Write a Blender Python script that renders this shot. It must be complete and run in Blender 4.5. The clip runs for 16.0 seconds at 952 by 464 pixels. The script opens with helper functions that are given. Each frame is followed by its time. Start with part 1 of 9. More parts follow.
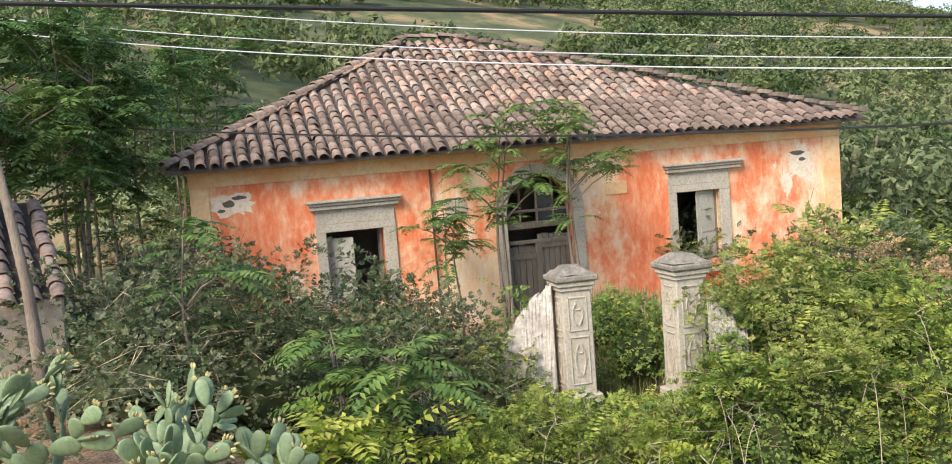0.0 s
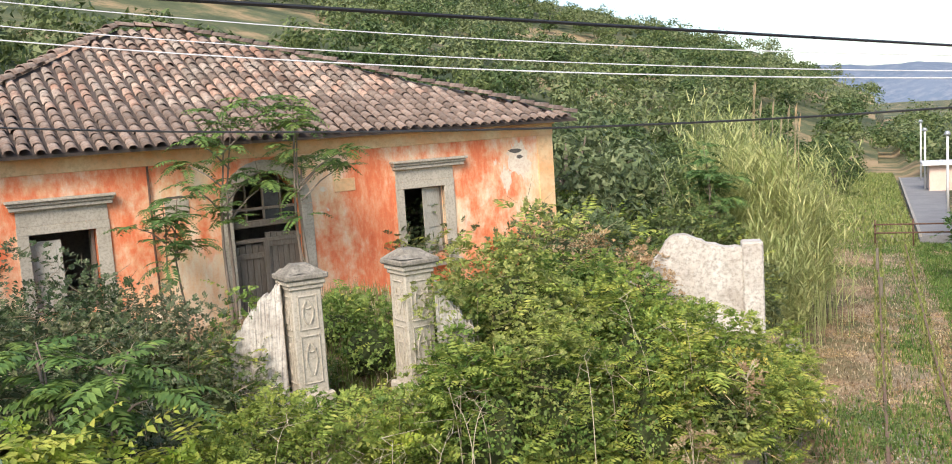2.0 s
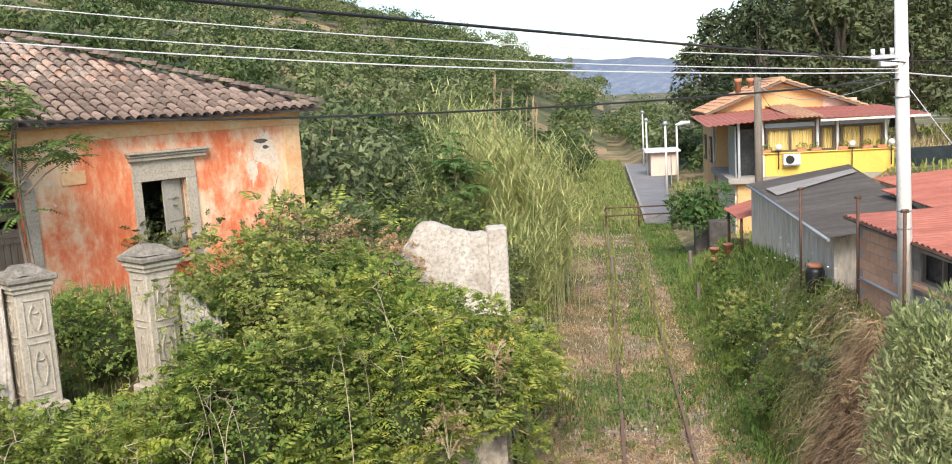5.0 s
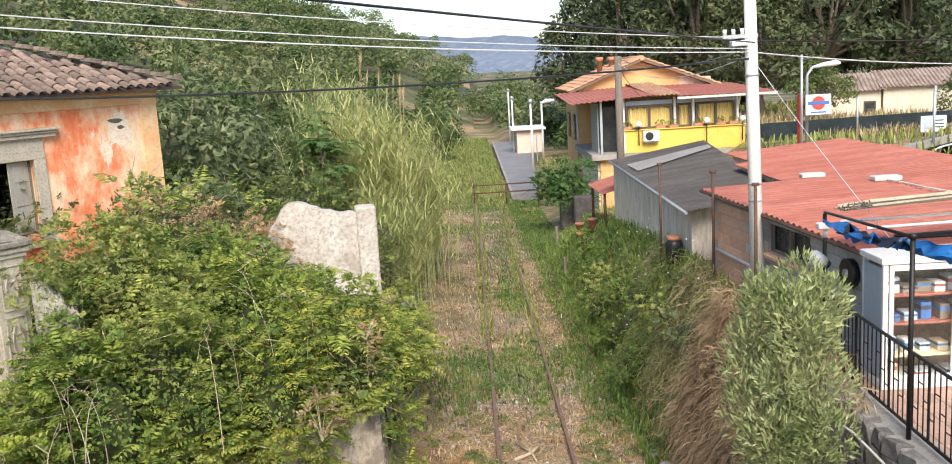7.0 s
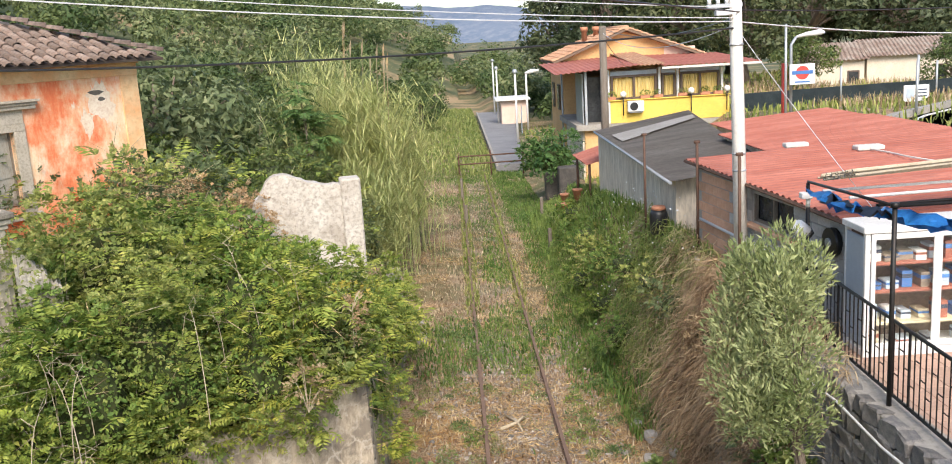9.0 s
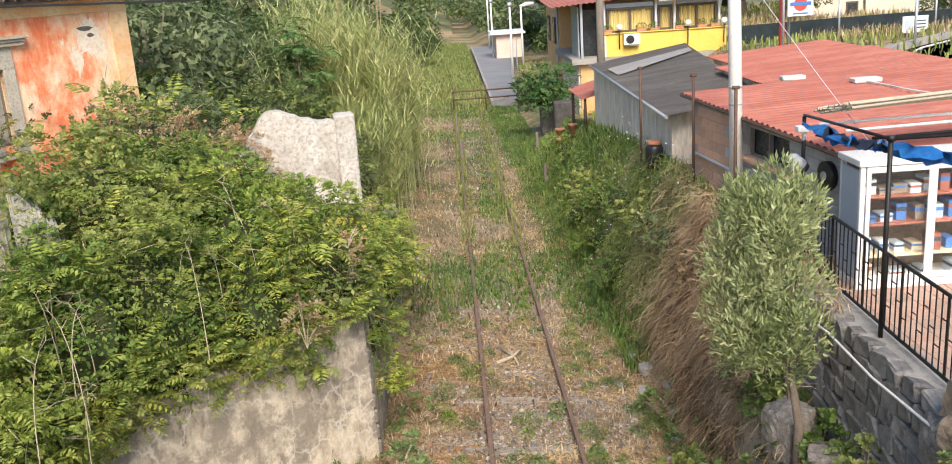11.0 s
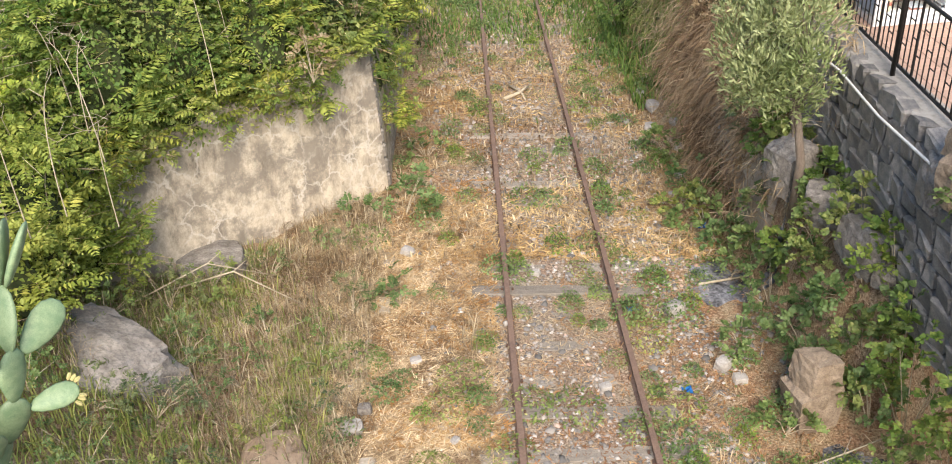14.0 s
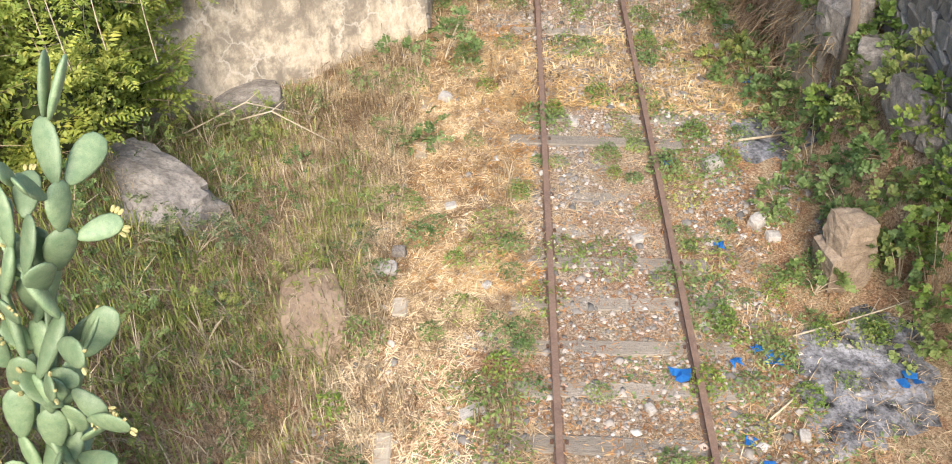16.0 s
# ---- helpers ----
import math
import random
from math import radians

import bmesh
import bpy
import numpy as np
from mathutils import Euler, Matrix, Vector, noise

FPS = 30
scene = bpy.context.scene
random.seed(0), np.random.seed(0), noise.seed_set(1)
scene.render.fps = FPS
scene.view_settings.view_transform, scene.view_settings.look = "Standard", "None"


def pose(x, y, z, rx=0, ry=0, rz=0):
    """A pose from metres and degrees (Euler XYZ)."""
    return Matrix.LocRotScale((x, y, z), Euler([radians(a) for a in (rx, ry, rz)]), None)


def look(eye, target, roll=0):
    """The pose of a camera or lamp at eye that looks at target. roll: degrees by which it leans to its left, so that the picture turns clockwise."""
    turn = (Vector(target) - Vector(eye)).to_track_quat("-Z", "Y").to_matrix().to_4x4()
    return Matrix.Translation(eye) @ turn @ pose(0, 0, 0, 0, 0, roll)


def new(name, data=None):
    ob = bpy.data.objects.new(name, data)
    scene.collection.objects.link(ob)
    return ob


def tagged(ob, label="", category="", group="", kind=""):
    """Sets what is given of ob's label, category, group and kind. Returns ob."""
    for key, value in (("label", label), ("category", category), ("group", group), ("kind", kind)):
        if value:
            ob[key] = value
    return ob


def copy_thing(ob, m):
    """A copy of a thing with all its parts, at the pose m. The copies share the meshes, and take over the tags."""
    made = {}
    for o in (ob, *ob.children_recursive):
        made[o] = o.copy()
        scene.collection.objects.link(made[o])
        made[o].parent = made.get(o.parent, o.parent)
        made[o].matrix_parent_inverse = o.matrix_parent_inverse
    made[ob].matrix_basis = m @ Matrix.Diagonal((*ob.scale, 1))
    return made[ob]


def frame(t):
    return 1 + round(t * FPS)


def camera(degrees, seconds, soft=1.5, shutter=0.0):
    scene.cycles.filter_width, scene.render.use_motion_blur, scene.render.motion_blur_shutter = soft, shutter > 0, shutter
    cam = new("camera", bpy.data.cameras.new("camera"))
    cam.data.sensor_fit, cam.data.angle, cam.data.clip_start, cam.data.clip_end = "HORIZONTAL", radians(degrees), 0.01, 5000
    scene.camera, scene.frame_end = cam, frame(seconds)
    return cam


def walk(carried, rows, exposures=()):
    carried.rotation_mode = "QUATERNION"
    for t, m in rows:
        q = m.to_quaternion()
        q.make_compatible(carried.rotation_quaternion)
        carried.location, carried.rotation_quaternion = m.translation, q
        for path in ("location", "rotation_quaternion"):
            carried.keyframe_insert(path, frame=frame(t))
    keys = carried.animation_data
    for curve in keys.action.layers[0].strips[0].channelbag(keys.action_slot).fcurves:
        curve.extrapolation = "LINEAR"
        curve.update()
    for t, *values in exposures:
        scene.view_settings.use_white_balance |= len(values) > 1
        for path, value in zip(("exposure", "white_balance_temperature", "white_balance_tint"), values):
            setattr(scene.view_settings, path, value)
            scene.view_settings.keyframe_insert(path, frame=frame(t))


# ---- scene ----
cam = camera(53.62, 16.0, soft=1.0)

EYE = (-1.004, 0.105, 7.501)
TURNS = [  # seconds, then the Euler angles in degrees
    (0, 84.889, 4.115, 38.993),
    (0.5, 84.761, 3.946, 36.825),
    (1, 84.410, 3.740, 32.152),
    (1.5, 83.979, 3.599, 26.993),
    (2, 83.609, 3.541, 22.571),
    (2.5, 83.320, 3.479, 18.949),
    (3, 83.082, 3.428, 16.046),
    (3.5, 82.910, 3.419, 13.770),
    (4, 82.732, 3.378, 11.745),
    (6.5, 80.744, 3.190, 0.955),
    (7, 80.325, 3.208, -0.673),
    (7.5, 79.969, 3.234, -1.480),
    (8, 79.407, 3.269, -1.529),
    (10.5, 76.301, 3.539, -1.924),
    (11, 74.596, 3.641, -1.980),
    (11.5, 71.785, 3.636, -2.002),
    (12, 69.001, 3.770, -2.038),
    (12.5, 66.202, 3.823, -2.042),
    (13, 63.503, 3.845, -2.055),
    (13.5, 60.863, 3.600, -1.932),
    (14, 58.653, 3.446, -1.429),
    (14.5, 56.049, 3.344, -0.468),
    (15, 53.706, 3.251, 0.560),
    (15.5, 51.492, 3.179, 1.327),
    (16, 49.578, 3.079, 1.539)
]
walk(cam, [(t, pose(*EYE, rx, ry, rz)) for t, rx, ry, rz in TURNS],
     exposures=[(0.0, 1.06), (4.2, 1.0), (8.2, 0.98), (11.0, 0.98), (12.5, 1.04), (14.0, 1.22), (16.0, 1.44)])

# ---- light ----
SUN_EL, SUN_AZ = 42, 177  # elevation; direction it comes from, degrees clockwise from +y
world = bpy.data.worlds.new("sky")
scene.world = world
world.use_nodes = True
wn = world.node_tree
sky = wn.nodes.new("ShaderNodeTexSky")
sky.sky_type = "NISHITA"
sky.sun_disc = False
sky.sun_elevation = radians(SUN_EL)
sky.sun_rotation = radians(SUN_AZ)
sky.air_density, sky.dust_density, sky.ozone_density = 1.0, 1.3, 1.0
wn.nodes["Background"].inputs[1].default_value = 0.12
wn.links.new(sky.outputs[0], wn.nodes["Background"].inputs[0])
sun = new("sun", bpy.data.lights.new("sun", "SUN"))
sun.data.energy, sun.data.angle, sun.data.color = 2.65, radians(32), (1.0, 0.89, 0.78)
_s = Vector((math.sin(radians(SUN_AZ)) * math.cos(radians(SUN_EL)), math.cos(radians(SUN_AZ)) * math.cos(radians(SUN_EL)), math.sin(radians(SUN_EL))))
sun.matrix_world = look(_s * 50, (0, 0, 0))


# ---- materials ----
def nodes_of(name):
    m = bpy.data.materials.new(name)
    m.use_nodes = True
    return m, m.node_tree, m.node_tree.nodes["Principled BSDF"]


def noise_node(nt, scale, detail=6.0, rough=0.6, stretch=None, space="Object", seed=0.0):
    co = nt.nodes.new("ShaderNodeTexCoord")
    mp = nt.nodes.new("ShaderNodeMapping")
    mp.inputs["Location"].default_value = (seed * 7.3, seed * 3.1, seed * 5.7)
    if stretch:
        mp.inputs["Scale"].default_value = stretch
    nt.links.new(co.outputs[space], mp.inputs["Vector"])
    n = nt.nodes.new("ShaderNodeTexNoise")
    n.inputs["Scale"].default_value, n.inputs["Detail"].default_value, n.inputs["Roughness"].default_value = scale, detail, rough
    nt.links.new(mp.outputs[0], n.inputs["Vector"])
    return n


def ramp(nt, source, stops):
    r = nt.nodes.new("ShaderNodeValToRGB")
    while len(r.color_ramp.elements) < len(stops):
        r.color_ramp.elements.new(0.5)
    for e, (p, c) in zip(r.color_ramp.elements, stops):
        e.position = p
        e.color = (*c, 1) if len(c) == 3 else c
    nt.links.new(source, r.inputs[0])
    return r.outputs[0]


def mix(nt, fac, a, b, kind="MIX"):
    m = nt.nodes.new("ShaderNodeMix")
    m.data_type, m.blend_type = "RGBA", kind
    for k, v in ((0, fac), (6, a), (7, b)):
        if isinstance(v, (int, float)):
            m.inputs[k].default_value = v
        elif isinstance(v, tuple):
            m.inputs[k].default_value = (*v, 1)
        else:
            nt.links.new(v, m.inputs[k])
    return m.outputs[2]


def bump(nt, bsdf, source, strength=0.4, distance=0.02):
    b = nt.nodes.new("ShaderNodeBump")
    b.inputs["Strength"].default_value, b.inputs["Distance"].default_value = strength, distance
    nt.links.new(source, b.inputs["Height"])
    nt.links.new(b.outputs[0], bsdf.inputs["Normal"])


def worn(name, a, b, c, scale=1.5, grain=30.0, rough=0.85, relief=0.4, metal=0.0, stretch=None, vary=0.0):
    """Two-scale mottled surface: colours a to b over patches, c in the fine grain; vary shifts it from piece to piece."""
    m, nt, p = nodes_of(name)
    big = noise_node(nt, scale, 5, 0.65, stretch)
    fine = noise_node(nt, grain, 4, 0.7, stretch, seed=1)
    col = ramp(nt, big.outputs[0], [(0.35, a), (0.65, b)])
    col = mix(nt, ramp(nt, fine.outputs[0], [(0.45, (0, 0, 0)), (0.7, (0.75, 0.75, 0.75))]), col, c)
    if vary:
        oi = nt.nodes.new("ShaderNodeObjectInfo")
        col = mix(nt, 1.0, col, ramp(nt, oi.outputs["Random"], [(0, (1 - vary,) * 3), (1, (1, 1, 1))]), "MULTIPLY")
    nt.links.new(col, p.inputs["Base Color"])
    p.inputs["Roughness"].default_value, p.inputs["Metallic"].default_value = rough, metal
    bump(nt, p, fine.outputs[0], relief, 0.01)
    return m


def leafy(name, dark, light, tip=None, rough=0.55, thin=0.3):
    """Foliage that varies from leaf to leaf, from shoot to shoot and from plant to plant, and lets some light through."""
    m, nt, p = nodes_of(name)
    g = nt.nodes.new("ShaderNodeNewGeometry")
    oi = nt.nodes.new("ShaderNodeObjectInfo")
    big = noise_node(nt, 0.7, 4, 0.65)
    mid = noise_node(nt, 3.2, 4, 0.7, seed=2)
    tip = tip or light
    isl = ramp(nt, g.outputs["Random Per Island"], [(0.0, dark), (0.75, light), (1.0, tip)])
    col = mix(nt, ramp(nt, big.outputs[0], [(0.40, (0.0, 0.0, 0.0)), (0.64, (0.55, 0.55, 0.55))]), isl, tip)
    col = mix(nt, ramp(nt, mid.outputs[0], [(0.36, (0.75, 0.75, 0.75)), (0.52, (0.0, 0.0, 0.0))]), col, dark)
    col = mix(nt, ramp(nt, mid.outputs[0], [(0.56, (0.0, 0.0, 0.0)), (0.72, (0.6, 0.6, 0.6))]), col, tip)
    col = mix(nt, 1.0, col, ramp(nt, oi.outputs["Random"], [(0, (0.78, 0.84, 0.80)), (0.5, (1.0, 1.0, 1.0)), (1, (1.22, 1.12, 0.95))]), "MULTIPLY")
    nt.links.new(col, p.inputs["Base Color"])
    p.inputs["Roughness"].default_value = rough
    p.inputs["Specular IOR Level"].default_value = 0.3
    tr = nt.nodes.new("ShaderNodeBsdfTranslucent")
    nt.links.new(col, tr.inputs[0])
    ms = nt.nodes.new("ShaderNodeMixShader")
    ms.inputs[0].default_value = thin
    nt.links.new(p.outputs[0], ms.inputs[1])
    nt.links.new(tr.outputs[0], ms.inputs[2])
    nt.links.new(ms.outputs[0], nt.nodes["Material Output"].inputs[0])
    return m


M_STONE = worn("grey_stone", (0.42, 0.37, 0.29), (0.52, 0.47, 0.38), (0.24, 0.22, 0.18), 1.6, 22, 0.9)
M_WOOD = worn("grey_wood", (0.16, 0.13, 0.10), (0.24, 0.21, 0.17), (0.08, 0.065, 0.05), 3, 30, 0.85, stretch=(6, 6, 0.6))
M_WHITEWASH = worn("flaking_whitewash", (0.66, 0.62, 0.55), (0.44, 0.39, 0.33), (0.20, 0.17, 0.14), 2.2, 14, 0.95, 0.7)
M_RAIL = worn("rail_rust", (0.21, 0.135, 0.095), (0.14, 0.09, 0.068), (0.28, 0.19, 0.14), 4, 40, 0.8, metal=0.1)
M_RUST = worn("rusty_steel", (0.16, 0.09, 0.06), (0.10, 0.06, 0.045), (0.22, 0.13, 0.09), 4, 40, 0.75, metal=0.4)
M_CONCRETE = worn("old_concrete", (0.42, 0.39, 0.34), (0.30, 0.28, 0.25), (0.2, 0.19, 0.17), 0.9, 14, 0.92)
M_YELLOW = worn("yellow_paint", (0.75, 0.52, 0.09), (0.82, 0.60, 0.13), (0.65, 0.45, 0.10), 1.2, 12, 0.8)
M_OCHRE = worn("ochre_plaster", (0.66, 0.40, 0.17), (0.72, 0.47, 0.22), (0.52, 0.30, 0.13), 0.8, 9, 0.9)
M_ROCK = worn("lava_stone", (0.07, 0.065, 0.06), (0.15, 0.135, 0.12), (0.04, 0.04, 0.038), 2.5, 18, 0.9, 0.9, vary=0.4)
M_WHITE = worn("white_aluminium", (0.72, 0.72, 0.70), (0.78, 0.78, 0.77), (0.62, 0.62, 0.6), 2, 20, 0.45, 0.05)
M_BLACK = worn("black_iron", (0.02, 0.02, 0.02), (0.03, 0.028, 0.026), (0.05, 0.04, 0.035), 3, 25, 0.5, 0.1, 0.6)


# ---- building blocks ----
def mesh_of(name, verts, faces, smooth=False):
    me = bpy.data.meshes.new(name)
    me.from_pydata([tuple(v) for v in verts], [], [tuple(f) for f in faces])
    me.update()
    if smooth:
        for p in me.polygons:
            p.use_smooth = True
    return me


def thing(name, at, label, category, group="", kind="", turn=0.0):
    ob = new(name)
    ob.matrix_basis = pose(*at, 0, 0, turn)
    ob.empty_display_size = 0.2
    return tagged(ob, label, category, group, kind)


def part(name, bm, material, parent=None, label=""):
    """Links a bmesh or mesh as one object under a thing or a part."""
    if isinstance(bm, bmesh.types.BMesh):
        me = bpy.data.meshes.new(name)
        bm.to_mesh(me)
        bm.free()
    else:
        me = bm
    me.materials.append(material)
    ob = new(name, me)
    if parent:
        ob.parent = parent
    return tagged(ob, label)


def add_box(bm, lo, hi, bevel=0.0, m=None):
    r = bmesh.ops.create_cube(bm, size=1.0)
    lo, hi = Vector(lo), Vector(hi)
    bmesh.ops.scale(bm, vec=hi - lo, verts=r["verts"])
    bmesh.ops.translate(bm, vec=(lo + hi) / 2, verts=r["verts"])
    if bevel:
        es = list({e for v in r["verts"] for e in v.link_edges})
        out = bmesh.ops.bevel(bm, geom=es, offset=bevel, segments=1, affect="EDGES")
        vs = out["verts"]
    else:
        vs = r["verts"]
    if m is not None:
        bmesh.ops.transform(bm, matrix=m, verts=list(set(vs)))
    return vs


def box(lo, hi, bevel=0.0, m=None):
    bm = bmesh.new()
    add_box(bm, lo, hi, bevel, m)
    return bm


def add_tube(bm, pts, radii, sides=8, cap=True):
    pts = [Vector(p) for p in pts]
    if isinstance(radii, (int, float)):
        radii = [radii] * len(pts)
    rings = []
    for i, p in enumerate(pts):
        d = (pts[min(i + 1, len(pts) - 1)] - pts[max(i - 1, 0)]).normalized()
        a = d.orthogonal().normalized() if i == 0 else (a - d * a.dot(d)).normalized()
        b = d.cross(a)
        rings.append([bm.verts.new(p + float(radii[i]) * (math.cos(t) * a + math.sin(t) * b)) for t in [2 * math.pi * k / sides for k in range(sides)]])
    for r, s in zip(rings, rings[1:]):
        for k in range(sides):
            f = bm.faces.new((r[k], r[(k + 1) % sides], s[(k + 1) % sides], s[k]))
            f.smooth = sides > 5
    if cap:
        bm.faces.new(rings[0][::-1])
        bm.faces.new(rings[-1])


def tube(pts, radii, sides=8):
    bm = bmesh.new()
    add_tube(bm, pts, radii, sides)
    return bm


def smooth01(a, b, x):
    t = np.clip((x - a) / (b - a), 0, 1)
    return t * t * (3 - 2 * t)


def lumps(x, y, scale, seed=0.0, octaves=3):
    """Smooth repeatable unevenness in -1..1, from sums of turned sines."""
    out, amp, tot = 0.0, 1.0, 0.0
    rng = np.random.RandomState(int(seed * 10) + 5)
    for o in range(octaves):
        for k in range(3):
            a, ph = rng.uniform(0, 6.28), rng.uniform(0, 6.28)
            out = out + amp * np.sin((x * np.cos(a) + y * np.sin(a)) * scale * 2 ** o * rng.uniform(0.8, 1.25) + ph)
            tot += amp * 0.6
        amp *= 0.55
    return np.clip(out / tot, -1.2, 1.2)


# ---- foliage kit ----
RNG = np.random.RandomState(11)


def tri_mesh(name, verts, tris):
    me = bpy.data.meshes.new(name)
    verts, tris = np.asarray(verts, np.float32).reshape(-1, 3), np.asarray(tris, np.int32).reshape(-1, 3)
    me.vertices.add(len(verts))
    me.vertices.foreach_set("co", verts.ravel())
    me.loops.add(len(tris) * 3)
    me.loops.foreach_set("vertex_index", tris.ravel())
    me.polygons.add(len(tris))
    me.polygons.foreach_set("loop_start", np.arange(0, len(tris) * 3, 3, dtype=np.int32))
    me.update(calc_edges=True)
    return me


def unit(v):
    return v / (np.linalg.norm(v, axis=-1, keepdims=True) + 1e-9)


def blades(base, along, normal, length, width, fold=0.25, broad=0.45):
    """Leaves as folded diamonds: base points, directions, normals, lengths and widths, one row each."""
    side = unit(np.cross(along, normal))
    length, width = np.asarray(length)[:, None], np.asarray(width)[:, None]
    mid = base + along * length * broad
    up = normal * width * fold
    v = np.stack([base, mid + side * width * 0.5 + up, base + along * length, mid - side * width * 0.5 + up], 1)
    k = np.arange(len(base))[:, None, None] * 4
    return v.reshape(-1, 3), (np.array([[0, 1, 2], [0, 2, 3]])[None] + k).reshape(-1, 3)


def scatter_leaves(pts, out, size, rng, slim=0.55, up=0.45, jitter=0.8):
    n = len(pts)
    nor = unit(out + np.array([0, 0, up]) + rng.normal(0, jitter, (n, 3)) * 0.6)
    al = unit(np.cross(nor, rng.normal(0, 1, (n, 3))) + out * 0.35)
    s = size * rng.uniform(0.6, 1.35, n)
    return blades(pts, al, nor, s, s * slim)


def fronds(base, heading, length, rng, pairs=9, leaflet=0.13, droop=0.5, lift=0.5):
    """Feather leaves: a row of leaflets on both sides of a drooping midrib."""
    n = len(base)
    t = np.linspace(0.18, 1.0, pairs)
    hx = np.stack([np.cos(heading), np.sin(heading), 0 * heading], -1)
    lf = rng.uniform(lift * 0.4, lift * 1.3, n)
    dr = rng.uniform(droop * 0.6, droop * 1.4, n)
    L = (length * rng.uniform(0.7, 1.15, n))[:, None, None]
    pos = base[:, None] + L * (hx[:, None] * t[None, :, None] + np.array([0, 0, 1.0]) * (lf[:, None] * t - dr[:, None] * t ** 2)[..., None])
    tang = unit(hx[:, None] + np.array([0, 0, 1.0]) * (lf[:, None] - 2 * dr[:, None] * t)[..., None])
    side = np.stack([-np.sin(heading), np.cos(heading), 0 * heading], -1)[:, None] * np.ones((1, pairs, 1))
    vs, ts, off = [], [], 0
    for sgn in (-1, 1):
        al = unit(side * sgn + tang * 0.45 + np.array([0, 0, -0.28]) + rng.normal(0, 0.10, pos.shape))
        nor = unit(np.cross(tang, side) * 1.0 + rng.normal(0, 0.15, pos.shape))
        ln = leaflet * (0.6 + 0.7 * np.sin(np.pi * np.clip(t * 0.9 + 0.08, 0, 1)))[None, :] * rng.uniform(0.85, 1.15, pos.shape[:2]) * (L[:, :, 0] / length)
        v, f = blades(pos.reshape(-1, 3), al.reshape(-1, 3), nor.reshape(-1, 3), ln.ravel(), ln.ravel() * 0.34)
        vs.append(v)
        ts.append(f + off)
        off += len(v)
    return np.concatenate(vs), np.concatenate(ts)


def sprays(base, head, length, leaf, rng, pairs=4, slim=0.5, droop=0.3):
    """Leafy shoots in any direction: pairs of leaves along a drooping twig and one at its tip."""
    n = len(base)
    ln = (length * rng.uniform(0.65, 1.3, n))[:, None]
    side0 = unit(np.cross(head, np.array([0, 0, 1.0]) + rng.normal(0, 0.35, (n, 3))))
    out = []
    for k in range(pairs + 1):
        t = 0.15 + 0.85 * k / pairs
        pos = base + head * ln * t + np.array([0, 0, -1.0]) * ln * droop * t * t
        tang = unit(head + np.array([0, 0, -2.0]) * droop * t)
        nor = unit(np.cross(side0, tang) * np.sign(np.cross(side0, tang)[:, 2:3] + 1e-6) + rng.normal(0, 0.25, (n, 3)))
        for sgn in ((-1, 1) if k < pairs else (0,)):
            al = unit(side0 * sgn * 0.85 + tang * (0.55 if sgn else 1.0) + rng.normal(0, 0.18, (n, 3)))
            s = leaf * rng.uniform(0.7, 1.3, n) * (0.8 + 0.4 * math.sin(math.pi * (0.2 + 0.7 * t)))
            out.append(blades(pos, al, nor, s, s * slim))
    return join(out)


def chips(pts, out, size, rng, slim=0.6):
    """Far leaves, one triangle each."""
    n = len(pts)
    nor = unit(out + np.array([0, 0, 0.45]) + rng.normal(0, 0.5, (n, 3)))
    al = unit(np.cross(nor, rng.normal(0, 1, (n, 3))))
    si = np.cross(nor, al)
    s = (size * rng.uniform(0.6, 1.4, n))[:, None]
    v = np.stack([pts - si * s * slim * 0.5, pts + si * s * slim * 0.5, pts + al * s], 1)
    return v.reshape(-1, 3), np.arange(3 * n).reshape(-1, 3)


def join(chunks):
    off, vs, ts = 0, [], []
    for v, f in chunks:
        vs.append(v)
        ts.append(f + off)
        off += len(v)
    return np.concatenate(vs), np.concatenate(ts)


def sphere_pts(n, rng, low=-0.25):
    z = rng.uniform(low, 1, n)
    a = rng.uniform(0, 2 * np.pi, n)
    r = np.sqrt(1 - np.clip(z, -1, 1) ** 2)
    return np.stack([r * np.cos(a), r * np.sin(a), z], -1)


# ---- ground ----
def bed(x, y):
    return -0.014 * np.minimum(y, 400) - 0.061 * np.clip(x, -3, 3) - 0.14


def wing_dist(x, y):
    """How far a place lies behind the foot of the retaining wall on the house side."""
    return np.minimum(-2.78 - x, (y - 14.3) * 0.75 - (x + 2.6) * 0.66)


